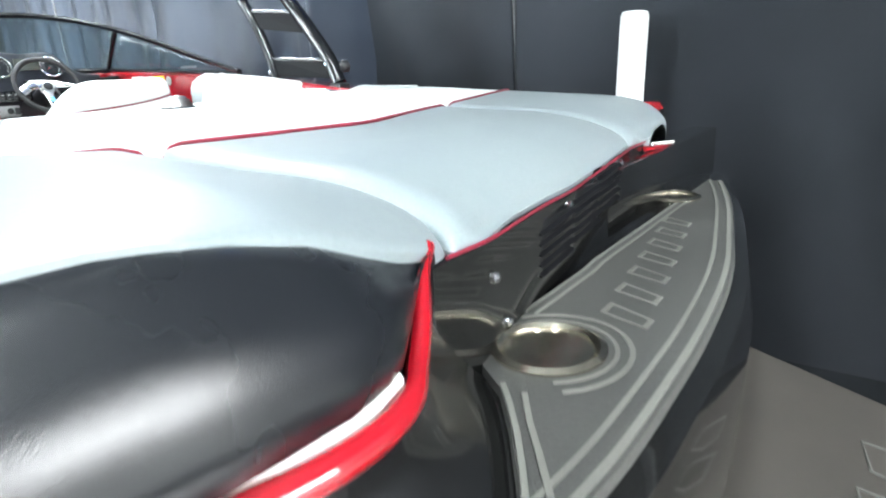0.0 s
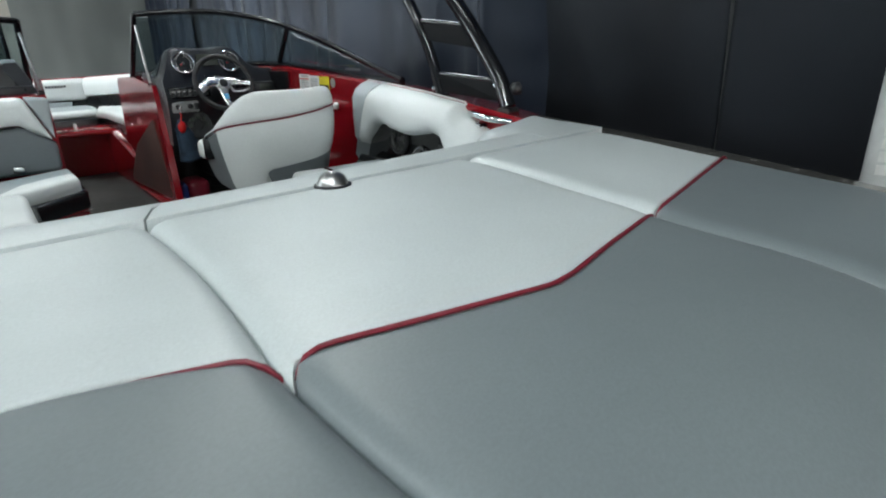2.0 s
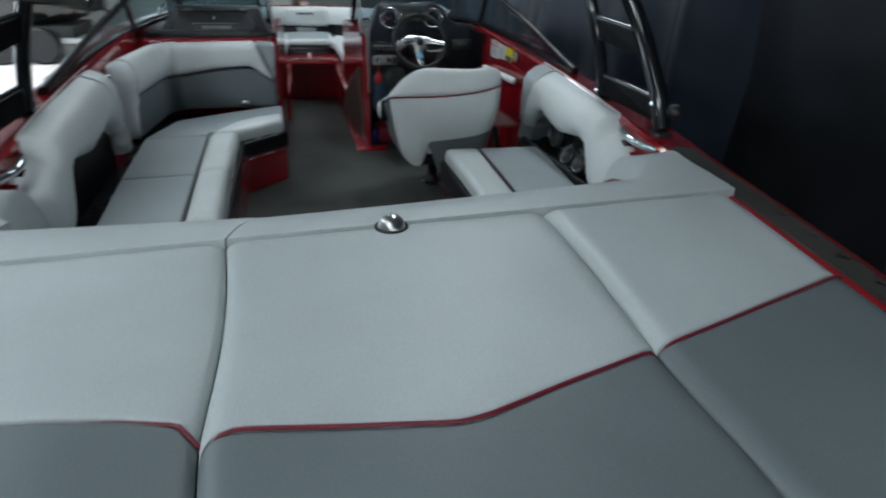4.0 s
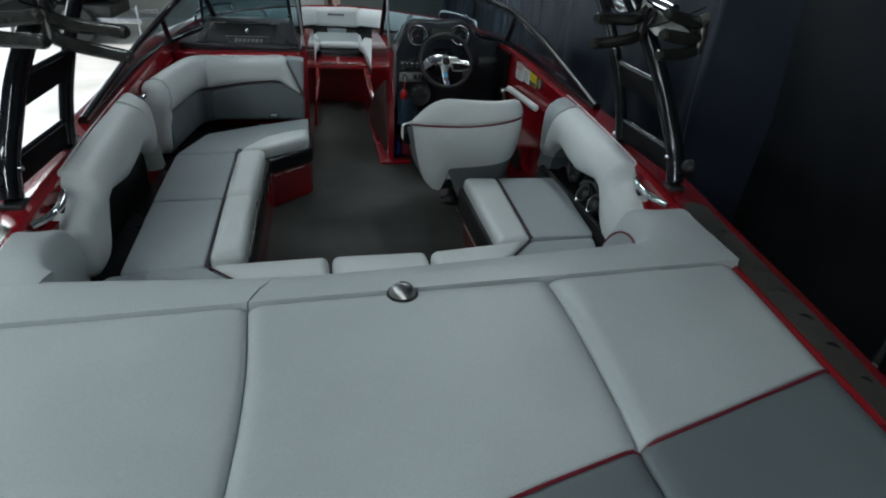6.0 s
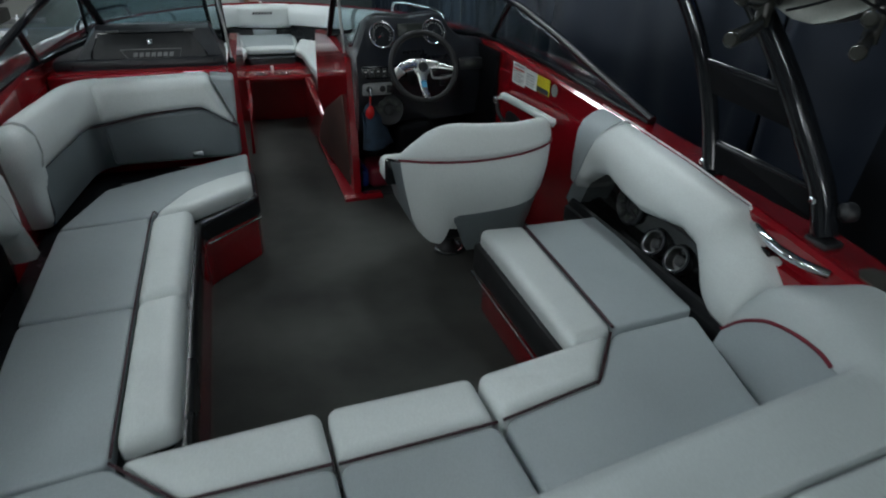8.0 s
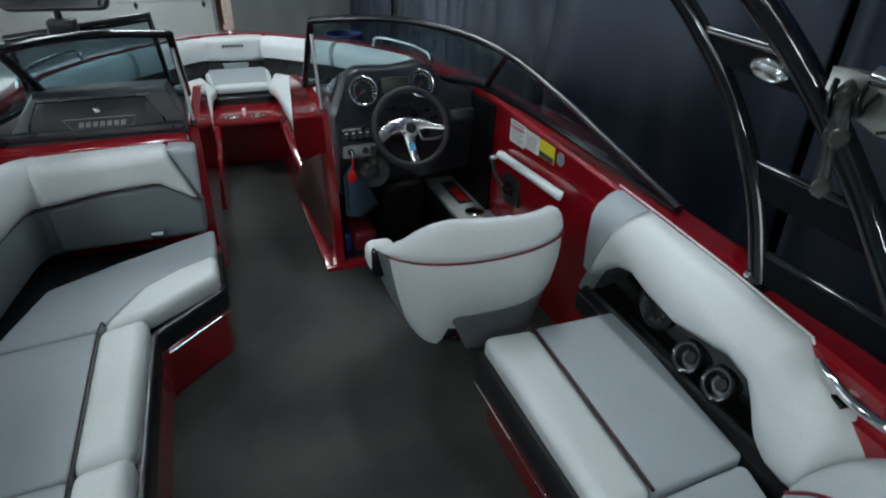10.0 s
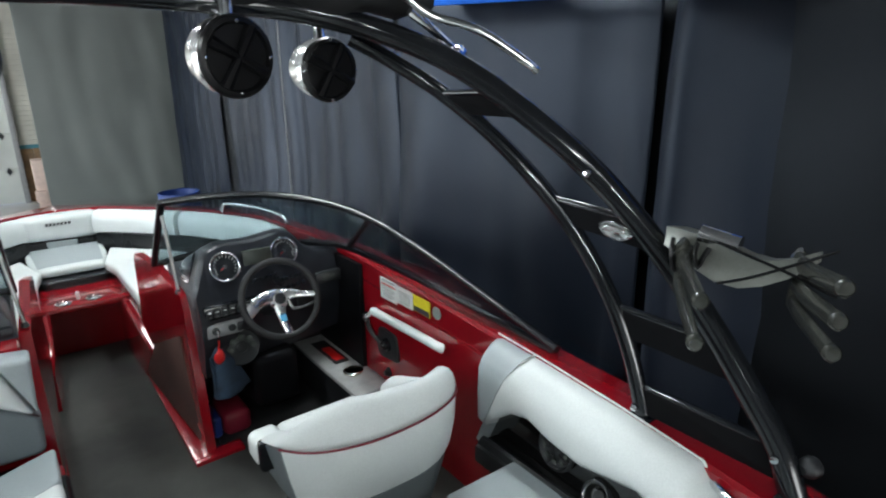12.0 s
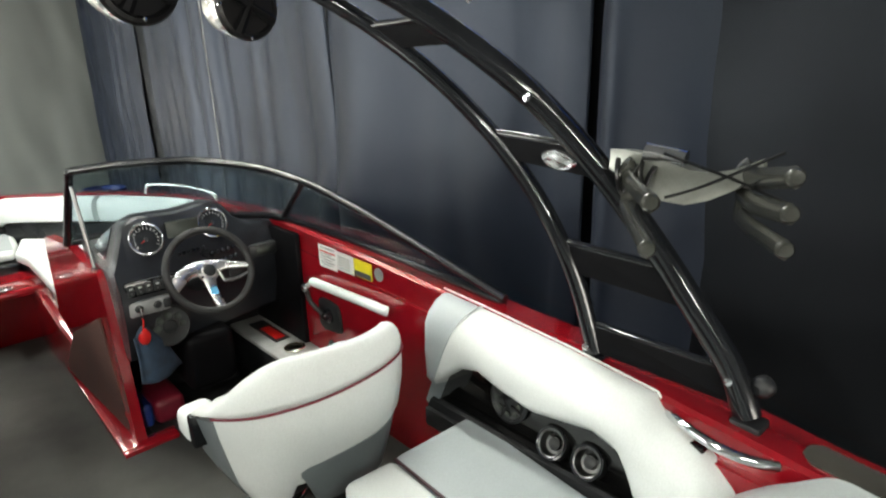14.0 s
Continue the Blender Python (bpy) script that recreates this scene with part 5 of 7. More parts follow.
    stations = [[(0.80, 0.064, 1.553), (0.88, 0.066, 1.5545), (0.97, 0.070, 1.5555), (1.078, 0.074, 1.556)],
                [(0.80, 0.15, 1.559), (0.875, 0.15, 1.559), (0.965, 0.15, 1.559), (1.08, 0.15, 1.559)],
                [(0.80, 0.228, 1.540), (0.868, 0.225, 1.555), (0.96, 0.215, 1.559), (1.082, 0.21, 1.561)],
                [(0.822, 0.262, 1.505), (0.868, 0.265, 1.545), (0.955, 0.27, 1.557), (1.083, 0.27, 1.562)],
                [(0.868, 0.335, 1.488), (0.90, 0.33, 1.532), (0.965, 0.34, 1.553), (1.085, 0.34, 1.565)],
                [(0.905, 0.43, 1.462), (0.932, 0.43, 1.508), (0.985, 0.425, 1.540), (1.088, 0.42, 1.566)],
                [(0.922, 0.52, 1.43), (0.938, 0.52, 1.48), (0.966, 0.52, 1.518), (1.062, 0.49, 1.530)],
                [(0.930, 0.595, 1.375), (0.942, 0.59, 1.43), (0.968, 0.575, 1.485), (1.062, 0.53, 1.50)],
                [(0.938, 0.65, 1.31), (0.948, 0.645, 1.345), (0.972, 0.63, 1.39), (1.075, 0.60, 1.43)]]
    if s < 0:
        stations = [[(0.93 + 0.552 * (x - 0.80), y, z) for x, y, z in row] for row in stations]
        stations[0] = [(x, 0.05, z - 0.03) for x, y, z in stations[0]]
        stations[1] = [(x, 0.12, z - 0.006) for x, y, z in stations[1]]
    cols = [ease([row[k] for row in stations], 6) for k in range(4)]
    rings = []
    for k in range(len(cols[0])):
        top = ease([c[k] for c in cols], 5)
        rings.append([(s * p.x, p.y, p.z) for p in top] + [(s * 1.09, top[-1].y, 1.2), (s * (top[0].x + 0.03), top[0].y, 1.2)])
    part("upper_roll", loft(bmesh.new(), rings), PALE, corner, "pale vinyl corner wing", smooth=60)
    if s > 0:
        rings = []
        for p in cols[0][14:]:
            rings.append([(s * (p.x - 0.004), p.y, p.z - 0.004), (s * (p.x - 0.016), p.y + 0.004, 0.6 * p.z + 0.4 * 1.17), (s * (p.x - 0.018), p.y + 0.004, 1.17), (s * (p.x + 0.05), p.y, 1.17), (s * (p.x + 0.05), p.y, p.z - 0.004)])
        part("lower_panel", loft(bmesh.new(), rings), SILVER, corner, "silver-grey vinyl lower panel", smooth=50)
        part("piping", tube(bmesh.new(), [(s * (p.x - 0.003), p.y, p.z - 0.002) for p in cols[0][20:]], 0.005, 8), REDPIPE, corner, "red piping")
    handle = thing("grab_handle", (s * 1.1, 0.66, 1.5), "polished chrome grab handle on the gunwale", "grab handle", "grab handles")
    hp = [(s * 1.118, 0.80, 1.535), (s * 1.092, 0.785, 1.552), (s * 1.058, 0.72, 1.556), (s * 1.045, 0.65, 1.55), (s * 1.055, 0.58, 1.543), (s * 1.095, 0.53, 1.532)]
    part("bar", tube(bmesh.new(), hp, 0.013, 12, 6), CHROME, handle)
    part("foot", box(bmesh.new(), *sorted((s * 1.098, s * 1.135)), 0.77, 0.83, 1.54, 1.556, 0.006), CHROME, handle)

loop = thing("grab_handle", (-1.1, 1.86, 1.6), "polished chrome grab handle on the port gunwale", "grab handle", "grab handles")
part("bar", tube(bmesh.new(), [(-1.118, 1.95, 1.60), (-1.09, 1.935, 1.61), (-1.055, 1.88, 1.60), (-1.06, 1.82, 1.59), (-1.10, 1.79, 1.585)], 0.012, 12, 6), CHROME, loop)
part("foot", box(bmesh.new(), -1.135, -1.095, 1.92, 1.98, 1.585, 1.60, 0.005), CHROME, loop)

# driver's bucket seat
seat = thing("captain_chair", (0.58, 1.75, 0.92), "white vinyl bucket chair with red piping on a pedestal", "chair")
ARC = ease([(0.275, 2.02, 0), (0.268, 1.86, 0), (0.29, 1.70, 0), (0.355, 1.595, 0), (0.47, 1.535, 0), (0.60, 1.51, 0), (0.73, 1.505, 0), (0.82, 1.535, 0), (0.856, 1.62, 0), (0.866, 1.78, 0), (0.86, 1.98, 0)], 5)
MID = Vector((0.585, 1.86, 0))
NA = len(ARC)


SEAM_Z = [(p.x, p.y) for p in ease([(0, 1.375, 0), (0.17, 1.475, 0), (0.3, 1.513, 0), (0.5, 1.537, 0), (0.72, 1.574, 0), (0.82, 1.545, 0), (1, 1.41, 0)], 6)]
TOP_Z = [(p.x, p.y) for p in ease([(0, 1.41, 0), (0.12, 1.455, 0), (0.2, 1.54, 0), (0.28, 1.615, 0), (0.36, 1.655, 0), (0.46, 1.658, 0), (0.56, 1.657, 0), (0.67, 1.662, 0), (0.73, 1.650, 0), (0.80, 1.59, 0), (0.9, 1.49, 0), (1, 1.43, 0)], 6)]
LOW_Z = [(0, 1.16), (10, 1.140), (13.5, 1.118), (16.5, 1.122), (19, 1.255), (20, 1.270), (25, 1.285), (30, 1.303), (36, 1.33), (41, 1.32), (50, 1.30)]


def seam_z(i):
    return table(SEAM_Z, i / (NA - 1))


def top_z(i):
    return table(TOP_Z, i / (NA - 1))


def low_z(i):
    return table(LOW_Z, i)


def towards(p, d, z):
    q = p + (MID - p).normalized() * d
    return (q.x, q.y, z)


def shell_in(z):
    """How far the tub draws in towards its foot."""
    return 0.085 * max(0.0, (1.50 - z) / 0.37) ** 1.3


def shell_ring(i, p, lo, hi, proud=0.0):
    zs = [lo + (hi - lo) * k / 5 for k in range(6)]
    ring = [towards(p, shell_in(z) - proud + (0.012 if k == 0 else 0), z) for k, z in enumerate(zs)]
    return ring + [towards(p, 0.10, hi), towards(p, 0.15, lo)]


def shell_part(name, i0, i1, lo, hi, mat, label, proud=0.0):
    rings = [shell_ring(i, ARC[i], lo(i), hi(i), proud) for i in range(i0, i1 + 1)]
    return part(name, loft(bmesh.new(), rings), mat, seat, label, smooth=50)


shell_part("shell", 9, 41, low_z, seam_z, WHITE, "white vinyl wrap-round shell")
shell_part("side_panel", 0, 9, lambda i: 1.17 - 0.02 * i / 9, lambda i: seam_z(i) - 0.012, STEEL_GREY, "grey vinyl side panel", 0.003)
shell_part("side_panel", 41, NA - 1, low_z, lambda i: seam_z(i) - 0.012, STEEL_GREY, "grey vinyl side panel", 0.003)
FOOT_Z = [(19, 1.245), (20, 1.185), (21.6, 1.088), (34, 1.10), (41, 1.18)]
shell_part("lower_panel", 19, 41, lambda i: table(FOOT_Z, i), lambda i: low_z(i) + 0.012, STEEL_GREY, "grey vinyl lower back panel", -0.006)
bm = bmesh.new()
rings = []
for i, p in enumerate(ARC):
    sz, tz = seam_z(i), top_z(i)
    h = max(tz - sz, 0.02)
    prof = [(0.004, 0.002), (-0.001, 0.2 * h), (0.002, 0.48 * h), (0.010, 0.76 * h), (0.024, 0.95 * h), (0.042, h), (0.062, 0.95 * h), (0.078, 0.75 * h), (0.088, 0.3 * h), (0.10, -0.12), (0.06, -0.02)]
    if i >= 5:
        rings.append([towards(p, d, sz + z) for d, z in prof])
loft(bm, rings)
part("back_roll", bm, WHITE, seat, "white vinyl padded top roll", smooth=60)
part("piping", tube(bmesh.new(), [towards(p, -0.003, seam_z(i)) for i, p in enumerate(ARC)][9:], 0.004, 8), REDPIPE, seat, "red piping round the shell")
seat_piece("seat_cushion", [(0.40, 2.05), (0.76, 2.05), (0.77, 1.70), (0.70, 1.62), (0.46, 1.62), (0.39, 1.70)], 1.20, 1.30, WHITE, seat, "white vinyl seat cushion", 0.05, 0.01, 0.05)
seat_piece("front_bolster", [(0.40, 2.13), (0.76, 2.13), (0.76, 2.04), (0.40, 2.04)], 1.22, 1.318, WHITE, seat, "white vinyl flip-up front bolster", 0.05, 0.01, 0.04)
for x0, x1 in ((0.255, 0.365), (0.785, 0.875)):
    part("arm_tip", box(bmesh.new(), x0, x1, 1.875, 1.99, 1.32, 1.418, 0.03, None, 3), WHITE, seat, "white vinyl arm end")
    part("arm_band", box(bmesh.new(), x0 + 0.002, x1 - 0.002, 1.845, 1.882, 1.325, 1.438, 0.012), BLACKV, seat, "black band on the arm")
part("underside", box(bmesh.new(), 0.42, 0.76, 1.68, 2.06, 1.11, 1.24, 0.04, None, 3), BLACKPLASTIC, seat)
part("pedestal", turn_on(bmesh.new(), [(0.07, 0), (0.07, 0.01), (0.045, 0.02), (0.03, 0.04), (0.028, 0.2)], (0.58, 1.95, 0.92), (0, 0, 1), 28), BLACKPLASTIC, seat, "black pedestal")
part("base_ring", tube(bmesh.new(), ring_path((0.58, 1.95, 0.93), 0.062, (0, 0, 1)), 0.007, 8, closed=True), CHROME, seat, "chrome base ring")

# ---- helm ----
helm = thing("helm_console", (0.68, 2.85, 0.92), "black moulded helm console with gauges and switches", "helm console")
HOOD = [(0.305, 1.70), (0.34, 1.765), (0.385, 1.855), (0.44, 1.872), (0.60, 1.858), (0.76, 1.868), (0.82, 1.85), (0.875, 1.775), (0.94, 1.735), (1.065, 1.72)]
FACE = Vector((0, -0.93, 0.367)).normalized()


def dash_y(x):
    return 2.62 + 0.24 * max(0.0, x - 0.31)


rings = []
for i in range(40):
    x = 0.305 + 0.76 * i / 39
    t, y = table(HOOD, x), dash_y(x)
    k = max(0.0, (t - 1.70) / 0.17)
    rings.append([(x, y + 0.04, 1.30), (x, y - 0.005, 1.45), (x, y - 0.01, 1.60), (x, y + 0.02, 1.675), (x, y + 0.02 + 0.07 * k, 1.70 + 0.155 * k - 0.02 * (1 - k)), (x, y + 0.045 + 0.06 * k, t - 0.002), (x, y + 0.10 + 0.06 * k, t), (x, y + 0.24, t - 0.03), (x, 3.12 - 0.12 * max(0, x - 0.6), 1.72), (x, 3.12, 1.40), (x, 2.9, 1.30)])
part("dash", loft(bmesh.new(), rings), DASH, helm, "black grained dash with a hooded binnacle", smooth=50)
rings = []
for i in range(9):
    x = 0.318 + 0.058 * i / 8
    t, y = table(HOOD, x), dash_y(x)
    row = [(x, y + 0.17 + 0.05 * (i / 8), t - 0.008), (x, y + 0.24, t - 0.024), (x, y + 0.32, t - 0.024 - 0.25 * (t - 1.72)), (x, y + 0.40, t - 0.02 - 0.5 * (t - 1.72))]
    rings.append(row + [(px, py, pz - 0.02) for px, py, pz in reversed(row)])
part("dash_flank", loft(bmesh.new(), rings), FLANK, helm, "smooth blue-black panel on the dash flank", smooth=50)
for gx, gz, gy in ((0.457, 1.777, None), (0.758, 1.774, None)):
    y = dash_y(gx) + 0.055
    c = Vector((gx, y, gz))
    g = part("gauge", turn_on(bmesh.new(), [(0.058, -0.02), (0.058, 0.004), (0.0, 0.004)], c, FACE, 32), GAUGE, helm, "dark round gauge")
    part("bezel", tube(bmesh.new(), ring_path(c + FACE * 0.008, 0.063, FACE, 36), 0.0062, 10, closed=True), CHROME, g, "chrome bezel")
    u = Vector((1, 0, 0))
    v = FACE.cross(u)
    bm = bmesh.new()
    for k in range(15):
        a = radians(-35 + 250 * k / 14)
        d = u * math.cos(a) + v * math.sin(a) * (1 if v.z > 0 else -1)
        tube(bm, [c + FACE * 0.005 + d * 0.042, c + FACE * 0.005 + d * 0.051], 0.0014, 4)
    part("ticks", bm, PRINT, g, "pale dial marks")
    part("needle", tube(bmesh.new(), [c + FACE * 0.008, c + FACE * 0.008 + Vector((-0.03, 0, -0.02))], (0.0022, 0.0008), 6), SAFETYRED, g)
    part("hub", turn_on(bmesh.new(), [(0.009, 0.003), (0.008, 0.01), (0, 0.011)], c, FACE, 16), BLACKPLASTIC, g)
part("screen", box(bmesh.new(), 0.545, 0.68, dash_y(0.61) + 0.035, dash_y(0.61) + 0.06, 1.755, 1.825, 0.006), SCREEN, helm, "small grey-green display")
part("switch_plate", box(bmesh.new(), 0.322, 0.565, dash_y(0.44) - 0.034, dash_y(0.44) - 0.006, 1.578, 1.642, 0.008), BLACKPAINT, helm, "gloss black switch plate")
for i in range(7):
    x = 0.331 + i * 0.0325
    sw = part("switch", box(bmesh.new(), x, x + 0.026, dash_y(0.44) - 0.044, dash_y(0.44) - 0.032, 1.588, 1.632, 0.004), BLACKPLASTIC, helm)
    part("switch_mark", box(bmesh.new(), x + 0.007, x + 0.019, dash_y(0.44) - 0.0465, dash_y(0.44) - 0.043, 1.617, 1.622), PRINT, helm)
    part("switch_mark", box(bmesh.new(), x + 0.011, x + 0.015, dash_y(0.44) - 0.0465, dash_y(0.44) - 0.043, 1.598, 1.602), PRINTGREY, helm)
for r, n0, z in ((0, 5, 1.655), (1, 5, 1.615)):
    for i in range(n0):
        x = 0.715 + 0.027 * i
        part("button", turn_on(bmesh.new(), [(0.0105, 0), (0.0105, 0.006), (0.008, 0.010), (0, 0.011)], (x, dash_y(x) - 0.006 + 0.012 * (1 - r), z), FACE, 14), BLACKPAINT, helm, "small round black button")
for i in range(6):
    x = 0.57 + i * 0.022
    part("button", turn_on(bmesh.new(), [(0.008, 0), (0.007, 0.008), (0, 0.009)], (x, dash_y(x) + 0.012, 1.69), FACE, 12), BLACKPAINT, helm)
for i in range(3):
    for j in range(2):
        x = 0.80 + i * 0.03
        part("button", turn_on(bmesh.new(), [(0.009, 0), (0.008, 0.008), (0, 0.009)], (x, dash_y(x) + 0.003, 1.62 + 0.03 * j), (0, -1, 0.1), 12), BLACKPLASTIC, helm)
radio = part("radio", box(bmesh.new(), 0.90, 1.04, dash_y(0.97) - 0.03, dash_y(0.97) + 0.01, 1.575, 1.635, 0.008), BLACKPLASTIC, helm, "black radio unit")
part("radio_window", box(bmesh.new(), 0.93, 1.0, dash_y(0.97) - 0.034, dash_y(0.97) - 0.029, 1.59, 1.62, 0.002), SCREEN, radio, "grey display window")
key_panel = part("key_panel", box(bmesh.new(), 0.32, 0.485, dash_y(0.4) - 0.028, dash_y(0.4) - 0.004, 1.495, 1.56, 0.012), GREYPANEL, helm, "grey ignition panel")
for x in (0.36, 0.43):
    part("key_switch", turn_on(bmesh.new(), [(0.016, 0), (0.016, 0.008), (0.011, 0.014), (0, 0.016)], (x, dash_y(0.4) - 0.027, 1.53), (0, -1, 0.1), 20), BLACKPLASTIC, key_panel)
part("lanyard", tube(bmesh.new(), [(0.36, 2.605, 1.52), (0.362, 2.59, 1.48), (0.358, 2.60, 1.45)], 0.004, 6), SAFETYRED, key_panel, "red lanyard cord")
bm = bmesh.new()
turn_on(bm, [(0.0, -0.011), (0.014, -0.010), (0.021, -0.006), (0.0235, 0.0), (0.021, 0.006), (0.014, 0.010), (0.0, 0.011)], (0, 0, 0), (0, 1, 0), 20)
bmesh.ops.transform(bm, matrix=Matrix.Translation((0.358, 2.60, 1.415)) @ Matrix.Diagonal((1, 1, 1.55, 1)), verts=bm.verts)
part("float_fob", bm, SAFETYRED, key_panel, "red oval safety key float")
part("key", box(bmesh.new(), 0.356, 0.364, 2.58, 2.60, 1.50, 1.545, 0.002), CHROME, key_panel, "metal key in the switch")
part("socket", box(bmesh.new(), 0.452, 0.482, dash_y(0.4) - 0.036, dash_y(0.4) - 0.026, 1.508, 1.548, 0.004), BLACKPLASTIC, key_panel, "black square socket")
right_panel = part("right_panel", box(bmesh.new(), 0.78, 0.86, dash_y(0.8) - 0.022, dash_y(0.8), 1.50, 1.56, 0.008), BLACKPLASTIC, helm, "black switch plate")
c = Vector((0.468, 2.645, 1.412))
pod = part("blower_vent", turn_on(bmesh.new(), [(0.088, -0.05), (0.088, 0.0), (0.080, 0.010), (0.073, 0.007), (0.028, 0.010), (0.024, 0.015), (0.0, 0.017)], c, (0, -1, 0.15), 32), BLACKPLASTIC, helm, "black round speaker under the dash")
for k in range(8):
    a = k * math.pi / 4
    q = c + Vector((0.050 * math.cos(a), -0.008, 0.050 * math.sin(a)))
    part("vent_hole", turn_on(bmesh.new(), [(0.0155, 0), (0.0145, 0.004), (0.012, 0.003), (0, 0.0025)], q, (0, -1, 0.15), 14), SCREEN, pod)
part("side_lining", box(bmesh.new(), 1.04, 1.066, 2.57, 3.12, 1.13, 1.70, 0.006), TOWERPLATE, helm, "black lining beside the footwell")
part("firewall", box(bmesh.new(), 0.31, 1.07, 3.06, 3.12, 0.92, 1.42, 0.01), BLACKPLASTIC, helm)
part("column_shroud", box(bmesh.new(), 0.52, 0.74, 2.66, 3.06, 1.05, 1.32, 0.04, None, 3), TOWERPLATE, helm)
part("pedal", box(bmesh.new(), 0.60, 0.78, 2.78, 2.86, 0.99, 1.02, 0.008, Matrix.Translation((0, 0, 0))), BLACKPLASTIC, helm)
part("mat", box(bmesh.new(), 0.34, 1.05, 2.64, 3.05, 0.92, 0.93, 0.004), RUBBER, helm, "black rubber mat in the footwell")
shelf = thing("side_shelf", (0.96, 2.8, 1.1), "grey side shelf with a red slot and cup holder", "shelf")
part("top", box(bmesh.new(), 0.872, 1.065, 2.34, 3.1, 1.125, 1.15, 0.008), SHELFGREY, shelf, "grey shelf top")
part("front", box(bmesh.new(), 0.885, 0.905, 2.36, 3.1, 0.92, 1.125, 0.004), BLACKPLASTIC, shelf)
slot = part("slot", box(bmesh.new(), 0.94, 1.02, 2.68, 2.98, 1.146, 1.153, 0.002), BLACKPLASTIC, shelf, "dark slot")
part("slot_insert", box(bmesh.new(), 0.955, 1.005, 2.71, 2.88, 1.152, 1.157, 0.001), SAFETYRED, slot, "red strap in the slot")
part("cup_holder", turn_on(bmesh.new(), [(0.05, 0), (0.05, 0.008), (0.042, 0.012), (0.04, 0.0), (0.0, -0.002)], (0.975, 2.56, 1.15), (0, 0, 1), 28), CUPSTEEL, shelf, "steel cup holder")
# cloths left beside the console
bm = bmesh.new()
rows = []
for j in range(14):
    v = j / 13
    rows.append([(0.318 + (0.03 + 0.155 * v ** 0.8) * u + 0.006 * math.sin(7 * u + 3 * v), 2.612 + 0.014 * math.sin(6 * u + 2 * v) + 0.05 * u * v, 1.415 - 0.205 * v + 0.035 * u * (1 - 1.2 * v) - 0.012 * math.sin(5 * u)) for u in (k / 13 for k in range(14))])
loft(bm, rows, closed=False)
cloth = solo("towel", bm, BLUECLOTH, "faded blue cloth hanging under the helm", "towel")
cloth.modifiers.new("thickness", "SOLIDIFY").thickness = 0.006
solo("cooler_bag", box(bmesh.new(), 0.37, 0.50, 2.72, 2.95, 0.93, 1.05, 0.03, None, 3), REDPIPE, "small red bag on the helm floor", "bag")
solo("blue_bag", box(bmesh.new(), 0.32, 0.368, 2.74, 2.95, 0.93, 1.04, 0.02, None, 3), BLUEPLASTIC, "small blue bag on the helm floor", "bag")

# steering wheel
AX = Vector((0, -0.90, 0.44)).normalized()
HUB = Vector((0.612, 2.51, 1.648))
wheel = thing("steering_wheel", HUB, "black steering wheel with three polished metal spokes", "steering wheel")
RT = (Vector((1, 0, 0)) - AX * AX.x).normalized()
UPV = AX.cross(RT)
part("rim", tube(bmesh.new(), [HUB + 0.166 * (math.cos(a) * RT + math.sin(a) * UPV) + AX * 0.03 for a in (2 * math.pi * i / 48 for i in range(48))], 0.0145, 12, closed=True), RUBBER, wheel, "black padded rim")
BLADES = [[(0.0, 0.008, 0.040), (-0.05, 0.017, 0.030), (-0.10, 0.002, 0.026), (-0.16, -0.046, 0.021)],
          [(0.0, 0.012, 0.034), (0.05, 0.012, 0.024), (0.095, 0.001, 0.015), (0.163, -0.018, 0.012)],
          [(0.0, 0.0, 0.034), (-0.008, -0.05, 0.023), (-0.006, -0.10, 0.019), (0.003, -0.162, 0.017)]]
for k, blade in enumerate(BLADES):
    line = ease([HUB + RT * u + UPV * v + AX * (0.008 + 0.022 * (math.hypot(u, v) / 0.16) ** 1.3) for u, v, w in blade], 5)
    wide = ease([(w, 0, 0) for u, v, w in blade], 5)
    rings = []
    for i, p in enumerate(line):
        d = (line[min(i + 1, len(line) - 1)] - line[max(i - 1, 0)]).normalized()
        q, w = AX.cross(d).normalized(), wide[i].x
        rings.append([p + q * (w * j) + AX * e for j, e in ((-1, -0.002), (-0.92, 0.002), (-0.6, 0.006), (0, 0.0075), (0.6, 0.006), (0.92, 0.002), (1, -0.002), (0.8, -0.006), (-0.8, -0.006))])
    spoke = part("spoke", loft(bmesh.new(), rings), SPOKE, wheel, "polished metal spoke", smooth=50)
    if k == 2:
        pts = [p + AX * 0.009 + q2 for p, q2 in ((line[7], -RT * 0.014), (line[10], -RT * 0.013), (line[10], RT * 0.013), (line[7], RT * 0.014))]
        part("sticker", loft(bmesh.new(), [pts, [v - AX * 0.002 for v in pts]]), SKYBLUE, spoke, "pale blue sticker", smooth=0)
part("hub", turn_on(bmesh.new(), [(0.042, -0.01), (0.044, 0.008), (0.040, 0.015), (0.032, 0.017), (0.03, 0.021), (0.02, 0.023), (0.0, 0.024)], HUB, AX, 32), SPOKE, wheel, "polished hub")
part("spoke_loop", tube(bmesh.new(), [HUB + RT * u + UPV * v + AX * h for u, v, h in ((0.036, -0.004, 0.014), (0.044, -0.046, 0.016), (0.054, -0.056, 0.017), (0.11, -0.056, 0.022), (0.155, -0.045, 0.028))], 0.0065, 8, 3), DARKSTEEL, wheel, "metal loop under the spoke")
for w in (0.5, 1.5, 2.6, 3.7, 4.7, 5.7):
    part("bolt", turn_on(bmesh.new(), [(0.005, 0.012), (0.0045, 0.018), (0, 0.0185)], HUB + (math.cos(w) * RT + math.sin(w) * UPV) * 0.037, AX, 10), CHROME, wheel, "small bolt")
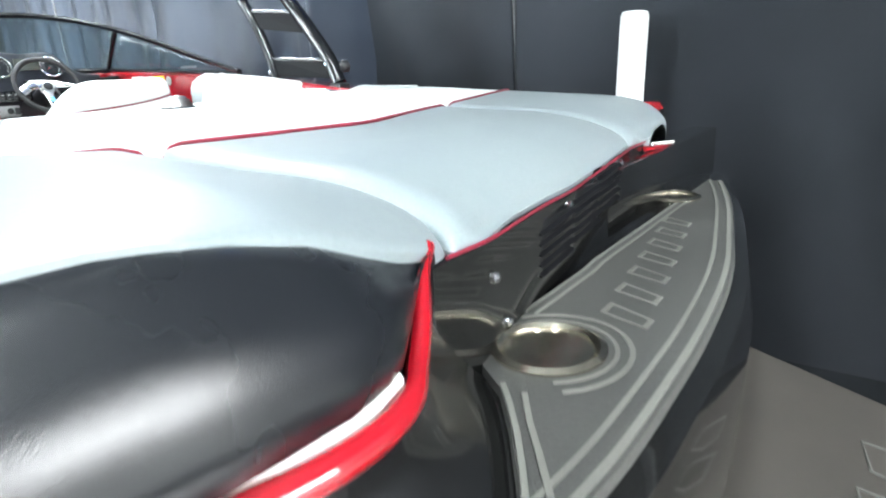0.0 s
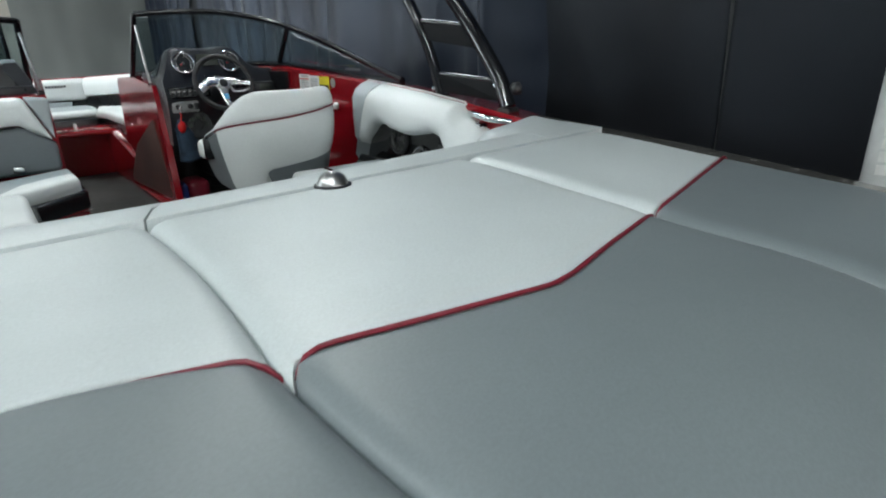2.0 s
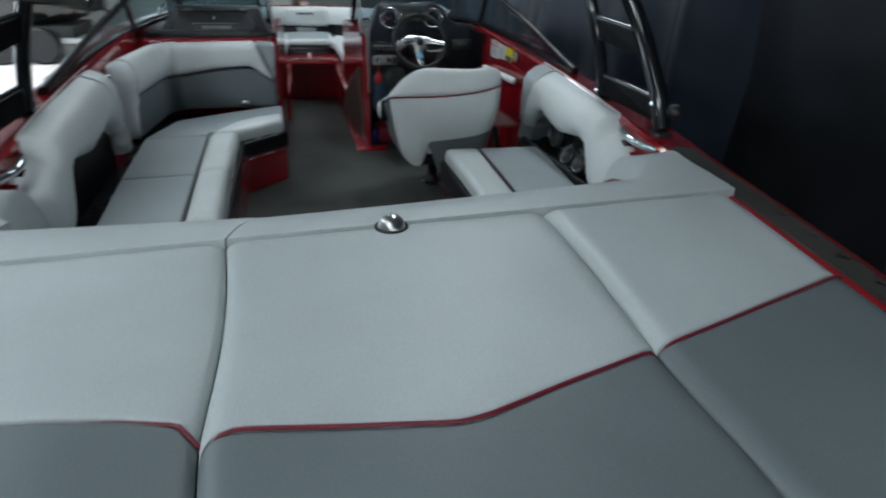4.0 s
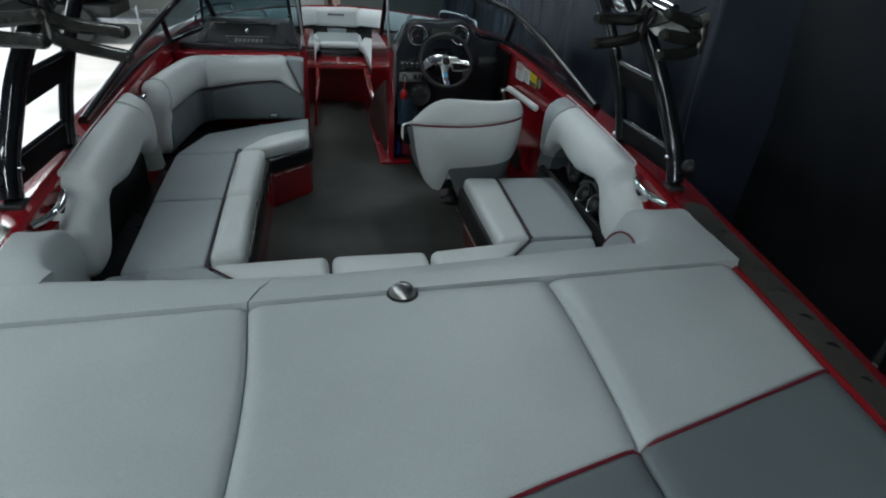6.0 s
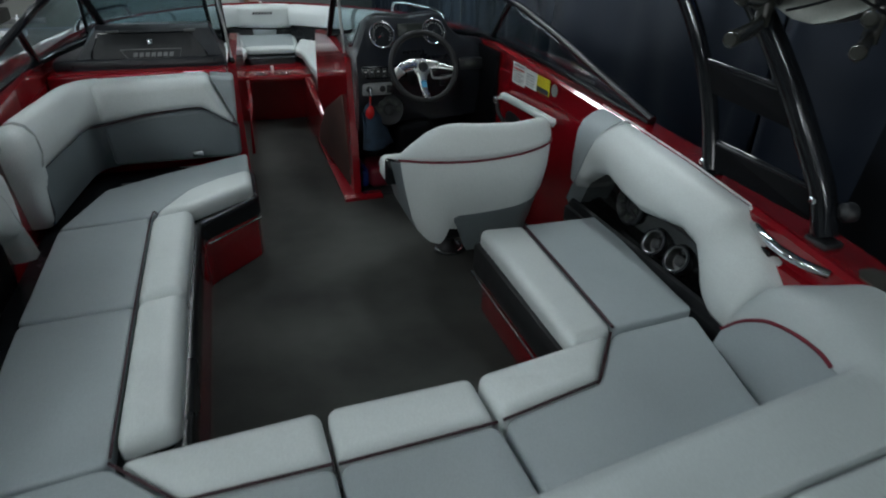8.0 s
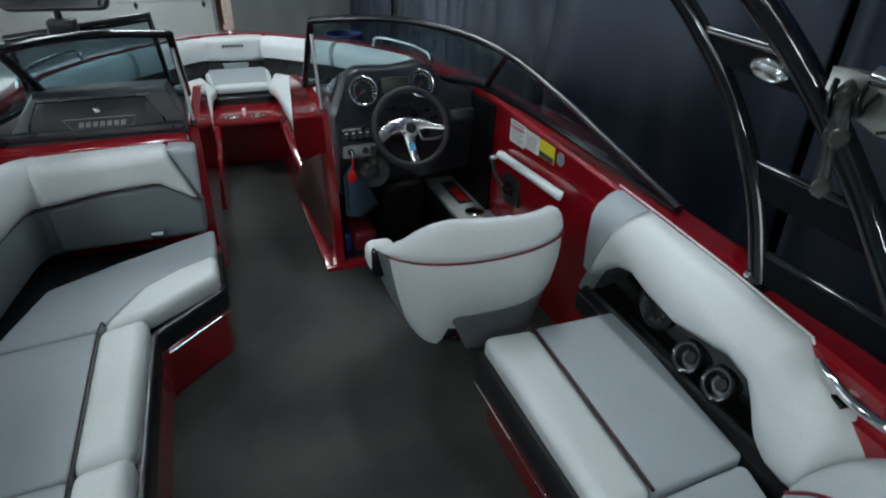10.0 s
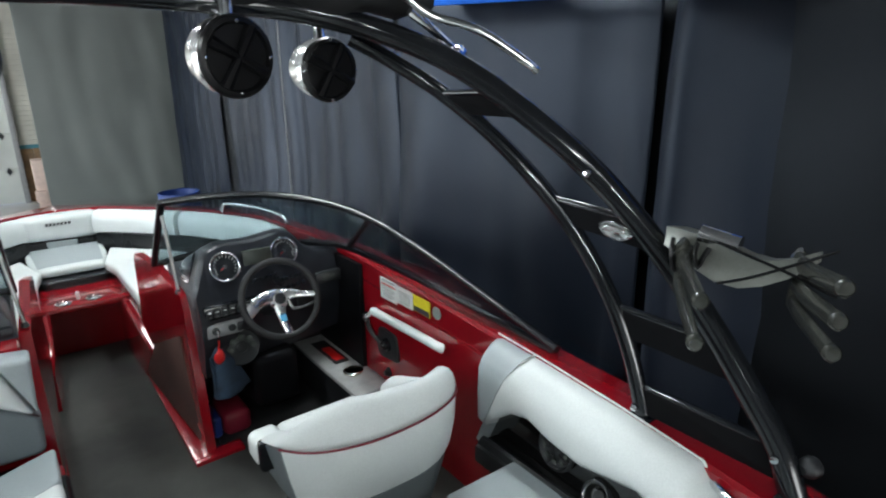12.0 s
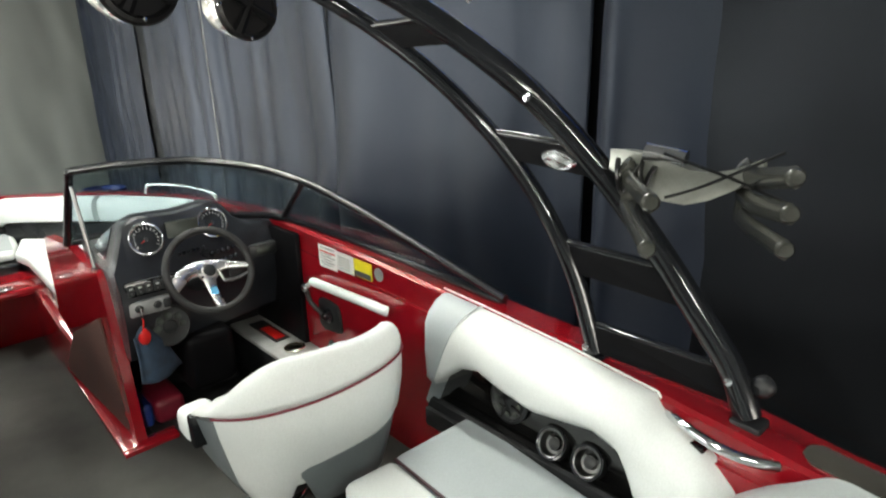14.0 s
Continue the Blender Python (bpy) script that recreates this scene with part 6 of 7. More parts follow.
part("cap", turn_on(bmesh.new(), [(0.026, 0.018), (0.024, 0.025), (0.0, 0.028)], HUB, AX, 24), BLACKPLASTIC, wheel, "dark hub cap")
part("column", tube(bmesh.new(), [HUB - AX * 0.005, HUB - AX * 0.16], (0.035, 0.05), 20), BLACKPLASTIC, wheel)

# things on the red helm side
labels = thing("warning_label", (1.062, 2.2, 1.64), "white and yellow printed warning labels on the liner", "label")
for y0, y1, z0, z1, mat in ((2.262, 2.40, 1.585, 1.685, STICKER), (2.135, 2.258, 1.60, 1.68, STICKER), (2.01, 2.131, 1.605, 1.678, YELLOW)):
    part("plate", box(bmesh.new(), 1.0610, 1.0645, y0, y1, z0, z1), mat, labels, smooth=0)
bm = bmesh.new()
bars(bm, (1.0608, 2.395, 1.59), (0, -1, 0), (0, 0, 1), [(0.01, 0.12, 0.082, 0.088)] + [(0.01, 0.10 + 0.02 * (i % 2), 0.008 + 0.012 * i, 0.012 + 0.012 * i) for i in range(5)], -0.001)
bars(bm, (1.0608, 2.255, 1.60), (0, -1, 0), (0, 0, 1), [(0.01, 0.10, 0.01 + 0.012 * i, 0.014 + 0.012 * i) for i in range(5)], -0.001)
part("print", bm, PRINTGREY, labels, "unreadable lines of print")
part("print_band", box(bmesh.new(), 1.0600, 1.0608, 2.27, 2.392, 1.655, 1.662), SAFETYRED, labels, "red print band", smooth=0)
part("print_block", box(bmesh.new(), 1.0600, 1.0608, 2.014, 2.128, 1.607, 1.63), PRINTDARK, labels, "dark print block", smooth=0)
part("badge", turn_on(bmesh.new(), [(0.028, 0), (0.027, 0.003), (0, 0.004)], (1.0645, 1.965, 1.645), (-1, 0, 0), 20), GREYPANEL, labels, "small round grey badge")
arm = thing("arm_rest_pad", (1.03, 2.1, 1.5), "white vinyl arm pad on the red helm side", "arm rest")
part("pad", tube(bmesh.new(), [(1.045, 2.425, 1.498), (1.036, 2.405, 1.505), (1.034, 2.1, 1.518), (1.034, 1.92, 1.522), (1.042, 1.893, 1.520)], 0.0195, 14, 5, 1.2), WHITE, arm)
part("bracket", box(bmesh.new(), 1.04, 1.066, 1.92, 2.40, 1.498, 1.522, 0.008), RED, arm)
throttle = thing("throttle_lever", (1.05, 2.34, 1.37), "black throttle lever with a chrome knob", "throttle")
part("plate", cushion(bmesh.new(), [(2.25, 1.295), (2.40, 1.275), (2.44, 1.30), (2.43, 1.42), (2.39, 1.435), (2.27, 1.425)], 0.0, 0.016, 0.008, 0.0, 0.03, at_wall(1.067, 1)), BLACKPLASTIC, throttle, "black recessed plate")
part("boss", turn_on(bmesh.new(), [(0.034, 0), (0.032, 0.012), (0.02, 0.018), (0.018, 0.026), (0, 0.028)], (1.052, 2.345, 1.36), (-1, 0, 0), 20), BLACKPAINT, throttle)
part("boss_cap", turn_on(bmesh.new(), [(0.012, 0), (0.011, 0.006), (0, 0.008)], (1.025, 2.345, 1.36), (-1, 0, 0), 16), CHROME, throttle, "chrome centre cap")
part("lever", tube(bmesh.new(), [(1.028, 2.36, 1.37), (1.005, 2.415, 1.42), (1.0, 2.435, 1.475)], 0.011, 10, 4), BLACKPLASTIC, throttle)
part("knob", turn_on(bmesh.new(), [(0.010, -0.02), (0.020, -0.008), (0.022, 0.006), (0.015, 0.018), (0, 0.021)], (0.999, 2.437, 1.487), (-0.3, 0.1, 1), 20), CHROME, throttle)
solo("kill_switch", turn_on(bmesh.new(), [(0.024, 0), (0.022, 0.01), (0.012, 0.016), (0.01, 0.026), (0, 0.028)], (1.0655, 2.36, 1.205), (-1, 0, 0), 20), BLACKPLASTIC, "round black switch on the red liner", "switch")
solo("side_speaker", turn_on(bmesh.new(), [(0.07, 0), (0.068, 0.01), (0.06, 0.012), (0.05, 0.004), (0, 0.006)], (1.0655, 2.2, 1.10), (-1, 0, 0), 28), BLACKPLASTIC, "round black speaker low on the liner", "speaker")

# port console: red band and the glove box pod
band = thing("port_console", (-0.67, 2.7, 0.92), "red console with a black glove box pod", "console")
part("body", box(bmesh.new(), -1.066, -0.312, 2.645, 3.3, 0.92, 1.655, 0.02), RED, band, "glossy red console body")
part("dash_top", box(bmesh.new(), -1.05, -0.315, 2.74, 3.28, 1.652, 1.70, 0.015), DASH, band, "black grained dash top")
def pod_front(x, h, proud=0.0):
    """A point on the raked front face of the glove box, h above its foot."""
    return (x, 2.748 + 0.355 * h - 0.942 * proud, 1.668 + h + 0.334 * proud)


rings = []
for i in range(45):
    x = -0.975 + 0.665 * i / 44
    k = max(0.0, min(1.0, (x + 0.975) / 0.12, (-0.31 - x) / 0.055))
    rings.append([(x, 2.735, 1.655), pod_front(x, 0.0), pod_front(x, 0.150 * k), (x, 2.748 + 0.075 * k, 1.668 + 0.166 * k), (x, 2.84, 1.668 + 0.168 * k), (x, 3.0, 1.66 + 0.16 * k), (x, 3.2, 1.655)])
part("pod", loft(bmesh.new(), rings), DASH, band, "black glove box pod with a raked face", smooth=30)
lid = []
for i in range(33):
    u = i / 32
    x = -0.875 + 0.475 * u
    k = min(1.0, 0.35 + 8 * u, 0.2 + 7 * (1 - u)) ** 0.7
    lid.append([pod_front(x, 0.016, -0.004), pod_front(x, 0.016, 0.004), pod_front(x, 0.020, 0.006), pod_front(x, 0.016 + 0.112 * k, 0.006), pod_front(x, 0.020 + 0.112 * k, 0.003), pod_front(x, 0.020 + 0.112 * k, -0.004)])
glove = part("glove_lid", loft(bmesh.new(), lid), BLACKPLASTIC, band, "black glove box lid", smooth=40)
part("lid_seam", tube(bmesh.new(), [pod_front(-0.885, 0.012, 0.001), pod_front(-0.885, 0.05, 0.001), pod_front(-0.845, 0.136, 0.001), pod_front(-0.455, 0.136, 0.001), pod_front(-0.392, 0.04, 0.001), pod_front(-0.392, 0.012, 0.001)], 0.003, 6), BLACKPAINT, band, "gloss black seam round the lid")
bm = bmesh.new()
slanted_bars(bm, pod_front(-0.715, 0.034, 0.006), (1, 0.0, 0), (0, 0.355, 1), 7, 0.18, 0.02, 0.002, 0.3, 0.3)
part("badge_mark", bm, PRINTGREY, glove, "grey raised block mark")
part("badge_frame", tube(bmesh.new(), [pod_front(-0.765, 0.066, 0.006), pod_front(-0.50, 0.066, 0.006), pod_front(-0.515, 0.027, 0.006), pod_front(-0.735, 0.027, 0.006)], 0.0022, 6, closed=True), PRINTGREY, glove)
part("catch", turn_on(bmesh.new(), [(0.014, 0), (0.013, 0.008), (0.007, 0.012), (0, 0.013)], pod_front(-0.635, 0.098, 0.006), (0, -0.94, 0.33), 20), CHROME, glove, "chrome catch")
for x in (-0.79, -0.46):
    part("hinge", tube(bmesh.new(), [pod_front(x - 0.02, 0.142, 0.004), pod_front(x + 0.03, 0.144, 0.004)], 0.006, 8), DARKSTEEL, glove)

# ---- windshield ----
TOP = [(0.272, 2.875, 2.062), (0.45, 2.83, 2.072), (0.68, 2.73, 2.068), (0.88, 2.585, 2.03), (1.02, 2.40, 1.968), (1.095, 2.1, 1.875), (1.142, 1.75, 1.765), (1.172, 1.41, 1.668)]
BOT = [(0.262, 3.20, 1.70), (0.50, 3.16, 1.728), (0.78, 3.06, 1.745), (0.98, 2.90, 1.748), (1.082, 2.74, 1.742), (1.14, 2.3, 1.712), (1.165, 1.85, 1.682), (1.176, 1.42, 1.655)]
PORT_TOP = [(0.314, 2.875, 2.03), (0.60, 2.80, 2.05), (0.85, 2.57, 2.045), (0.968, 2.49, 1.965), (1.05, 2.42, 1.885), (1.10, 2.05, 1.80), (1.13, 1.65, 1.715), (1.14, 1.25, 1.652)]
PORT_BOT = [(0.304, 3.20, 1.70), (0.55, 3.14, 1.735), (0.83, 2.97, 1.775), (0.96, 2.84, 1.75), (1.075, 2.66, 1.715), (1.12, 2.2, 1.70), (1.14, 1.75, 1.677), (1.145, 1.26, 1.643)]
for s in (1, -1):
    ws = thing("windshield", (s * 0.8, 2.6, 1.6), "curved clear windshield in a black metal frame", "windshield", "windshield halves")
    top, bot = ease([(s * x, y, z) for x, y, z in (TOP if s > 0 else PORT_TOP)], 5), ease([(s * x, y, z) for x, y, z in (BOT if s > 0 else PORT_BOT)], 5)
    part("top_frame", tube(bmesh.new(), top, 0.0165, 10, 0, 1.25), FRAMEBLACK, ws, "satin black top frame")
    part("sill", tube(bmesh.new(), bot, 0.017, 10, 0, 1.3), FRAMEBLACK, ws, "black sill frame")
    for a, b in ((0, 20), (20, 35)):
        bm = bmesh.new()
        loft(bm, [[p.lerp(q, k) for k in (0, 0.33, 0.66, 1)] for p, q in zip(top[a:b + 1], bot[a:b + 1])], closed=False)
        pane = part("pane", bm, GLASS, ws, "clear curved glass", smooth=60)
        pane.visible_shadow = False
        pane.modifiers.new("thickness", "SOLIDIFY").thickness = 0.005
    part("post", tube(bmesh.new(), [top[20], bot[20]], 0.015, 10), FRAMEBLACK, ws, "black strut")
    if s < 0:
        part("post", tube(bmesh.new(), [top[10], bot[10]], 0.018, 10), FRAMEBLACK, ws, "black corner strut")
    part("end_post", tube(bmesh.new(), [top[0], bot[0]], 0.017, 10), FRAMEBLACK, ws, "black end post")
    part("stay", tube(bmesh.new(), [top[0] + Vector((0, 0.02, -0.06)), Vector((s * 0.285, 2.86, 1.66))], 0.0075, 10), BRUSHED, ws, "thin steel stay")
    part("stay_foot", turn_on(bmesh.new(), [(0.016, 0), (0.014, 0.012), (0.008, 0.02), (0, 0.02)], (s * 0.285, 2.86, 1.648), (0, 0, 1), 16), BLACKPLASTIC, ws)
    bm = bmesh.new()
    slanted_bars(bm, Vector((s * 1.148, 1.95 if s > 0 else 1.75, 1.712)), (0, -s, 0.02 * -s), (0, 0, 1), 7, 0.17, 0.013, 0.002, 0.2, 0.3)
    part("mark", bm, PRINTDARK, ws, "dark block mark")
gate = thing("windshield_gate", (-0.6, 3.05, 1.9), "folded walk-through windshield pane in a black frame", "windshield gate")
GP = [(-0.39, 3.02, 2.08), (-0.94, 3.07, 2.0), (-0.97, 3.24, 1.74), (-0.37, 3.20, 1.74)]
part("frame", tube(bmesh.new(), GP, 0.022, 10, closed=True), FRAMEBLACK, gate)
bm = bmesh.new()
loft(bm, [[GP[0], GP[1], GP[2], GP[3]], [Vector(q) + Vector((0, 0.005, 0.002)) for q in GP]])
pane = part("pane", bm, GLASS, gate, "clear glass", smooth=0)
pane.visible_shadow = False
mirror = thing("rear_view_mirror", (-0.72, 2.9, 2.06), "wide rear-view mirror on a black bracket", "mirror")
part("bracket", box(bmesh.new(), -0.745, -0.645, 2.86, 2.94, 2.03, 2.10, 0.012), BLACKPLASTIC, mirror)
part("stem", tube(bmesh.new(), [(-0.70, 2.90, 2.09), (-0.70, 2.89, 2.13), (-0.70, 2.90, 2.17)], 0.014, 10, 3), BLACKPLASTIC, mirror)
MM = Matrix.Translation((-0.70, 2.88, 2.188)) @ Euler((radians(80), 0, radians(-6))).to_matrix().to_4x4()
part("housing", cushion(bmesh.new(), [(-0.195, -0.058), (0.195, -0.058), (0.195, 0.058), (-0.195, 0.058)], -0.03, 0.0, 0.015, 0, 0.045, MM), BLACKPLASTIC, mirror)
part("mirror_glass", cushion(bmesh.new(), [(-0.186, -0.05), (0.186, -0.05), (0.186, 0.05), (-0.186, 0.05)], 0.0, 0.003, 0.001, 0, 0.04, MM), CHROME, mirror, "silvered mirror glass")

# ---- wake tower ----
tower = thing("wake_tower", (0, 0.9, 1.64), "gloss black tubular wakeboard tower arching over the cockpit", "wake tower")
AFT = [(1.172, 0.63, 1.58), (1.175, 0.685, 1.69), (1.168, 0.765, 1.80), (1.152, 0.865, 1.935), (1.09, 1.005, 2.135), (1.0, 1.17, 2.335), (0.91, 1.37, 2.50), (0.80, 1.56, 2.63), (0.66, 1.74, 2.715), (0.45, 1.85, 2.765), (0.2, 1.9, 2.78), (0, 1.91, 2.785)]
FORE = [(1.128, 1.035, 1.625), (1.115, 1.08, 1.79), (1.088, 1.14, 1.95), (1.06, 1.23, 2.10), (1.012, 1.345, 2.25), (0.945, 1.50, 2.405), (0.87, 1.66, 2.53), (0.76, 1.78, 2.63), (0.66, 1.83, 2.69)]
PLATES = [((1.128, 1.03, 1.712), (1.176, 0.70, 1.685), (1.172, 0.64, 1.60), (1.128, 1.03, 1.63)),
          ((1.09, 1.135, 1.945), (1.155, 0.865, 1.914), (1.168, 0.79, 1.815), (1.10, 1.10, 1.86)),
          ((1.018, 1.335, 2.237), (1.06, 1.07, 2.215), (1.085, 1.0, 2.13), (1.04, 1.27, 2.165)),
          ((0.865, 1.655, 2.528), (0.885, 1.42, 2.535), (0.92, 1.34, 2.47), (0.90, 1.58, 2.47))]
for s in (1, -1):
    aft, fore = ease([(s * x, y, z) for x, y, z in AFT], 6), ease([(s * x, y, z) for x, y, z in FORE], 6)
    part("aft_tube", tube(bmesh.new(), aft, 0.034, 14), TOWERPAINT, tower)
    part("fore_tube", tube(bmesh.new(), fore, 0.025, 14), TOWERPAINT, tower)
    for quad in PLATES:
        p = [Vector((s * x, y, z)) for x, y, z in quad]
        n = (p[1] - p[0]).cross(p[3] - p[0]).normalized() * 0.007
        bm = bmesh.new()
        loft(bm, [[q + n for q in p], [q - n for q in p]])
        part("gusset", bm, TOWERPLATE, tower, "black gusset plate", smooth=0)
        part("gusset_bar", tube(bmesh.new(), [p[0], p[1]], 0.011, 10), BLACKPAINT, tower)
    lc = Vector((s * 1.062, 1.125, 2.178))
    lu, lv = Vector((s * 0.18, -1.0, -0.1)).normalized(), Vector((s * -0.25, 0, 1)).normalized()
    nrm = lv.cross(lu).normalized() * (1 if lv.cross(lu).x * s < 0 else -1)

    def oval(k, h):
        return [lc + nrm * h + lu * (0.05 * k * math.cos(a)) + lv * (0.028 * k * math.sin(a)) for a in (2 * math.pi * i / 24 for i in range(24))]

    lamp = part("lamp", loft(bmesh.new(), [oval(1, 0), oval(1, 0.014), oval(0.88, 0.02), oval(0.8, 0.014), oval(0.02, 0.012)]), CHROME, tower, "chrome courtesy lamp")
    part("lens", loft(bmesh.new(), [oval(0.8, 0.014), oval(0.6, 0.024), oval(0.02, 0.028)]), SHELLMETAL, lamp, "bright lamp reflector")
    part("tower_foot", box(bmesh.new(), *sorted((s * 1.13, s * 1.20)), 0.585, 0.66, 1.555, 1.58, 0.01), BLACKPLASTIC, tower)
    part("tower_foot", box(bmesh.new(), *sorted((s * 1.10, s * 1.155)), 1.0, 1.07, 1.605, 1.622, 0.006), BLACKPAINT, tower)
    kn = part("clamp_knob", turn_on(bmesh.new(), [(0.012, 0), (0.024, 0.010), (0.027, 0.016), (0.027, 0.036), (0.024, 0.042), (0, 0.044)], (s * 1.178, 0.622, 1.652), (s * 0.9, -0.3, 0.1), 12), BLACKPLASTIC, tower, "black ribbed clamp knob")
    for q in (fore[2] + Vector((-s * 0.025, 0, -0.02)), aft[5] + Vector((-s * 0.034, 0, 0)), aft[30] + Vector((-s * 0.034, -0.01, 0.0))):
        part("bolt", turn_on(bmesh.new(), [(0.011, 0), (0.010, 0.006), (0, 0.008)], q, (-s, -0.2, 0.1), 10), CHROME, tower, "chrome bolt")
for x, y in ((0.305, 1.80), (0.635, 1.93), (-0.305, 1.80), (-0.635, 1.93)):
    c = Vector((x, y, 2.632 if abs(x) < 0.5 else 2.598))
    ax = Vector(((0.17 if abs(x) < 0.5 else 0.08) * (1 if x > 0 else -1), -1, -0.07)).normalized()
    fat = 1.06 if abs(x) < 0.5 else 0.98
    sp = thing("tower_speaker", c, "round tower speaker with a chrome shell and black grille", "speaker", "tower speakers")
    part("shell", turn_on(bmesh.new(), [(r * fat, h) for r, h in ((0.0, -0.15), (0.045, -0.138), (0.083, -0.11), (0.096, -0.06), (0.098, -0.01), (0.095, 0.0), (0.0, 0.0))], c, ax, 36), SHELLMETAL, sp, "polished chrome shell")
    part("ring", turn_on(bmesh.new(), [(r * fat, h) for r, h in ((0.098, -0.010), (0.101, 0.0), (0.096, 0.010), (0.085, 0.012), (0.080, 0.002), (0.097, 0.0))], c, ax, 36), SPEAKERBLACK, sp, "black front ring")
    part("cone", turn_on(bmesh.new(), [(0.083, 0.004), (0.052, -0.018), (0.026, -0.03), (0.018, -0.026), (0.0, -0.018)], c, ax, 32), SPEAKERBLACK, sp, "dark cone")
    u = ax.orthogonal().normalized()
    v = ax.cross(u)
    for k in range(4):
        a = k * math.pi / 2 + 0.3
        d = u * math.cos(a) + v * math.sin(a)
        part("grille_bar", tube(bmesh.new(), [c + ax * 0.012, c + d * 0.05 + ax * 0.010, c + d * 0.086 + ax * 0.006], (0.012, 0.018), 8), TOWERPLATE, sp)
    for k in range(4):
        a = k * math.pi / 2 + 0.8
        part("screw", turn_on(bmesh.new(), [(0.006, 0), (0.005, 0.004), (0, 0.005)], c + (u * math.cos(a) + v * math.sin(a)) * 0.091 + ax * 0.011, ax, 10), CHROME, sp)
    part("dome", turn_on(bmesh.new(), [(0.016, 0.008), (0.013, 0.016), (0, 0.019)], c, ax, 20), DARKSTEEL, sp, "small bright dome")
    part("mount", turn_on(bmesh.new(), [(0.034, 0.0), (0.032, 0.012), (0.026, 0.018), (0.026, 0.05), (0.04, 0.056), (0.04, 0.075), (0.0, 0.08)] if abs(x) < 0.5 else [(0.02, 0.0), (0.018, 0.01), (0.018, 0.04), (0.0, 0.042)], (c.x, c.y + 0.055, c.z + 0.092), (0, 0, 1), 20), CHROME, sp, "silver clamp mount")

# board racks on the tower legs
for s in (1, -1):
    rack = thing("board_rack", (s * 1.06, 0.95, 2.2), "polished metal board rack with smoky plastic forks", "board rack", "board racks")
    rings = []
    for t, w, h, zz in ((0.0, 0.016, 0.026, 2.22), (0.10, 0.024, 0.036, 2.212), (0.25, 0.030, 0.046, 2.196), (0.42, 0.034, 0.05, 2.176), (0.58, 0.032, 0.044, 2.166), (0.72, 0.026, 0.034, 2.172), (0.86, 0.018, 0.026, 2.192), (1.0, 0.008, 0.014, 2.228)):
        p = Vector((s * 1.085, 0.985, 0)).lerp(Vector((s * 1.15, 0.66, 0)), t) + Vector((0, 0, zz - 0.034))
        rings.append([p + Vector((s * w, 0, h * 0.85)), p + Vector((-s * w, 0, h)), p + Vector((-s * w * 0.9, 0, 0.1 * h)), p + Vector((-s * w * 1.2, 0, -h * 0.8)), p + Vector((s * w * 1.2, 0, -h * 0.8))])
    body = part("bracket", loft(bmesh.new(), rings), SATIN, rack, "satin metal bracket", smooth=30)
    part("bracket_cap", tube(bmesh.new(), [(s * 1.092, 0.905, 2.206), (s * 1.11, 0.815, 2.192)], 0.025, 14), CHROME, rack, "polished clamp cap")
    part("strap", tube(bmesh.new(), [(s * 1.04, 0.945, 2.195), (s * 1.022, 0.935, 2.16), (s * 1.026, 0.925, 2.12), (s * 1.042, 0.915, 2.15), (s * 1.055, 0.905, 2.185)], 0.009, 8, 4, 0.6), SPEAKERBLACK, rack, "black rubber strap loop")
    part("strap", tube(bmesh.new(), [(s * 1.062, 0.895, 2.19), (s * 1.046, 0.89, 2.165), (s * 1.05, 0.882, 2.135), (s * 1.064, 0.876, 2.16), (s * 1.075, 0.87, 2.18)], 0.008, 8, 4, 0.6), SPEAKERBLACK, rack, "black rubber strap loop")
    for bx, by, tx, ty, fingers in ((1.165, 0.705, 0.92, 0.535, ((2.170, 2.215), (2.118, 2.150), (2.075, 2.085))), (1.045, 0.92, 0.765, 0.715, ((2.155, 2.172), (2.085, 2.085)))):
        if s < 0 and by > 0.9:
            fingers = ((2.09, 2.085), (2.03, 2.012))
        low_z_yoke = fingers[-1][0] - 0.01
        part("fork_yoke", tube(bmesh.new(), [(s * (bx - 0.008), by + 0.006, 2.185), (s * bx, by, 2.172), (s * (bx + 0.004), by - 0.003, 2.13), (s * bx, by - 0.004, low_z_yoke)], 0.023, 12, 4, 0.62), SMOKE, rack, "smoky plastic fork yoke")
        for zb, zt in fingers:
            tip = Vector((s * tx, ty, zt))
            foot = Vector((s * bx, by, zb))
            part("fork", tube(bmesh.new(), [foot, foot.lerp(tip, 0.3) + Vector((0, 0, -0.008)), foot.lerp(tip, 0.7) + Vector((0, 0, -0.004)), tip], (0.024, 0.020), 12, 4, 0.62), SMOKE, rack, "smoky plastic fork finger")
            part("fork_tip", turn_on(bmesh.new(), [(0.0175, -0.004), (0.017, 0.004), (0.012, 0.010), (0, 0.011)], tip, tip - foot, 12), SMOKE, rack)
    part("bungee", tube(bmesh.new(), [(s * 0.99, 0.81, 2.225), (s * 1.02, 0.75, 2.20), (s * 1.06, 0.68, 2.17), (s * 1.10, 0.60, 2.13)], 0.0035, 6, 5), TOWERPLATE, rack, "thin black bungee")
    part("bungee", tube(bmesh.new(), [(s * 0.99, 0.80, 2.13), (s * 1.03, 0.73, 2.16), (s * 1.10, 0.61, 2.23)], 0.0035, 6, 5), TOWERPLATE, rack, "thin black bungee")

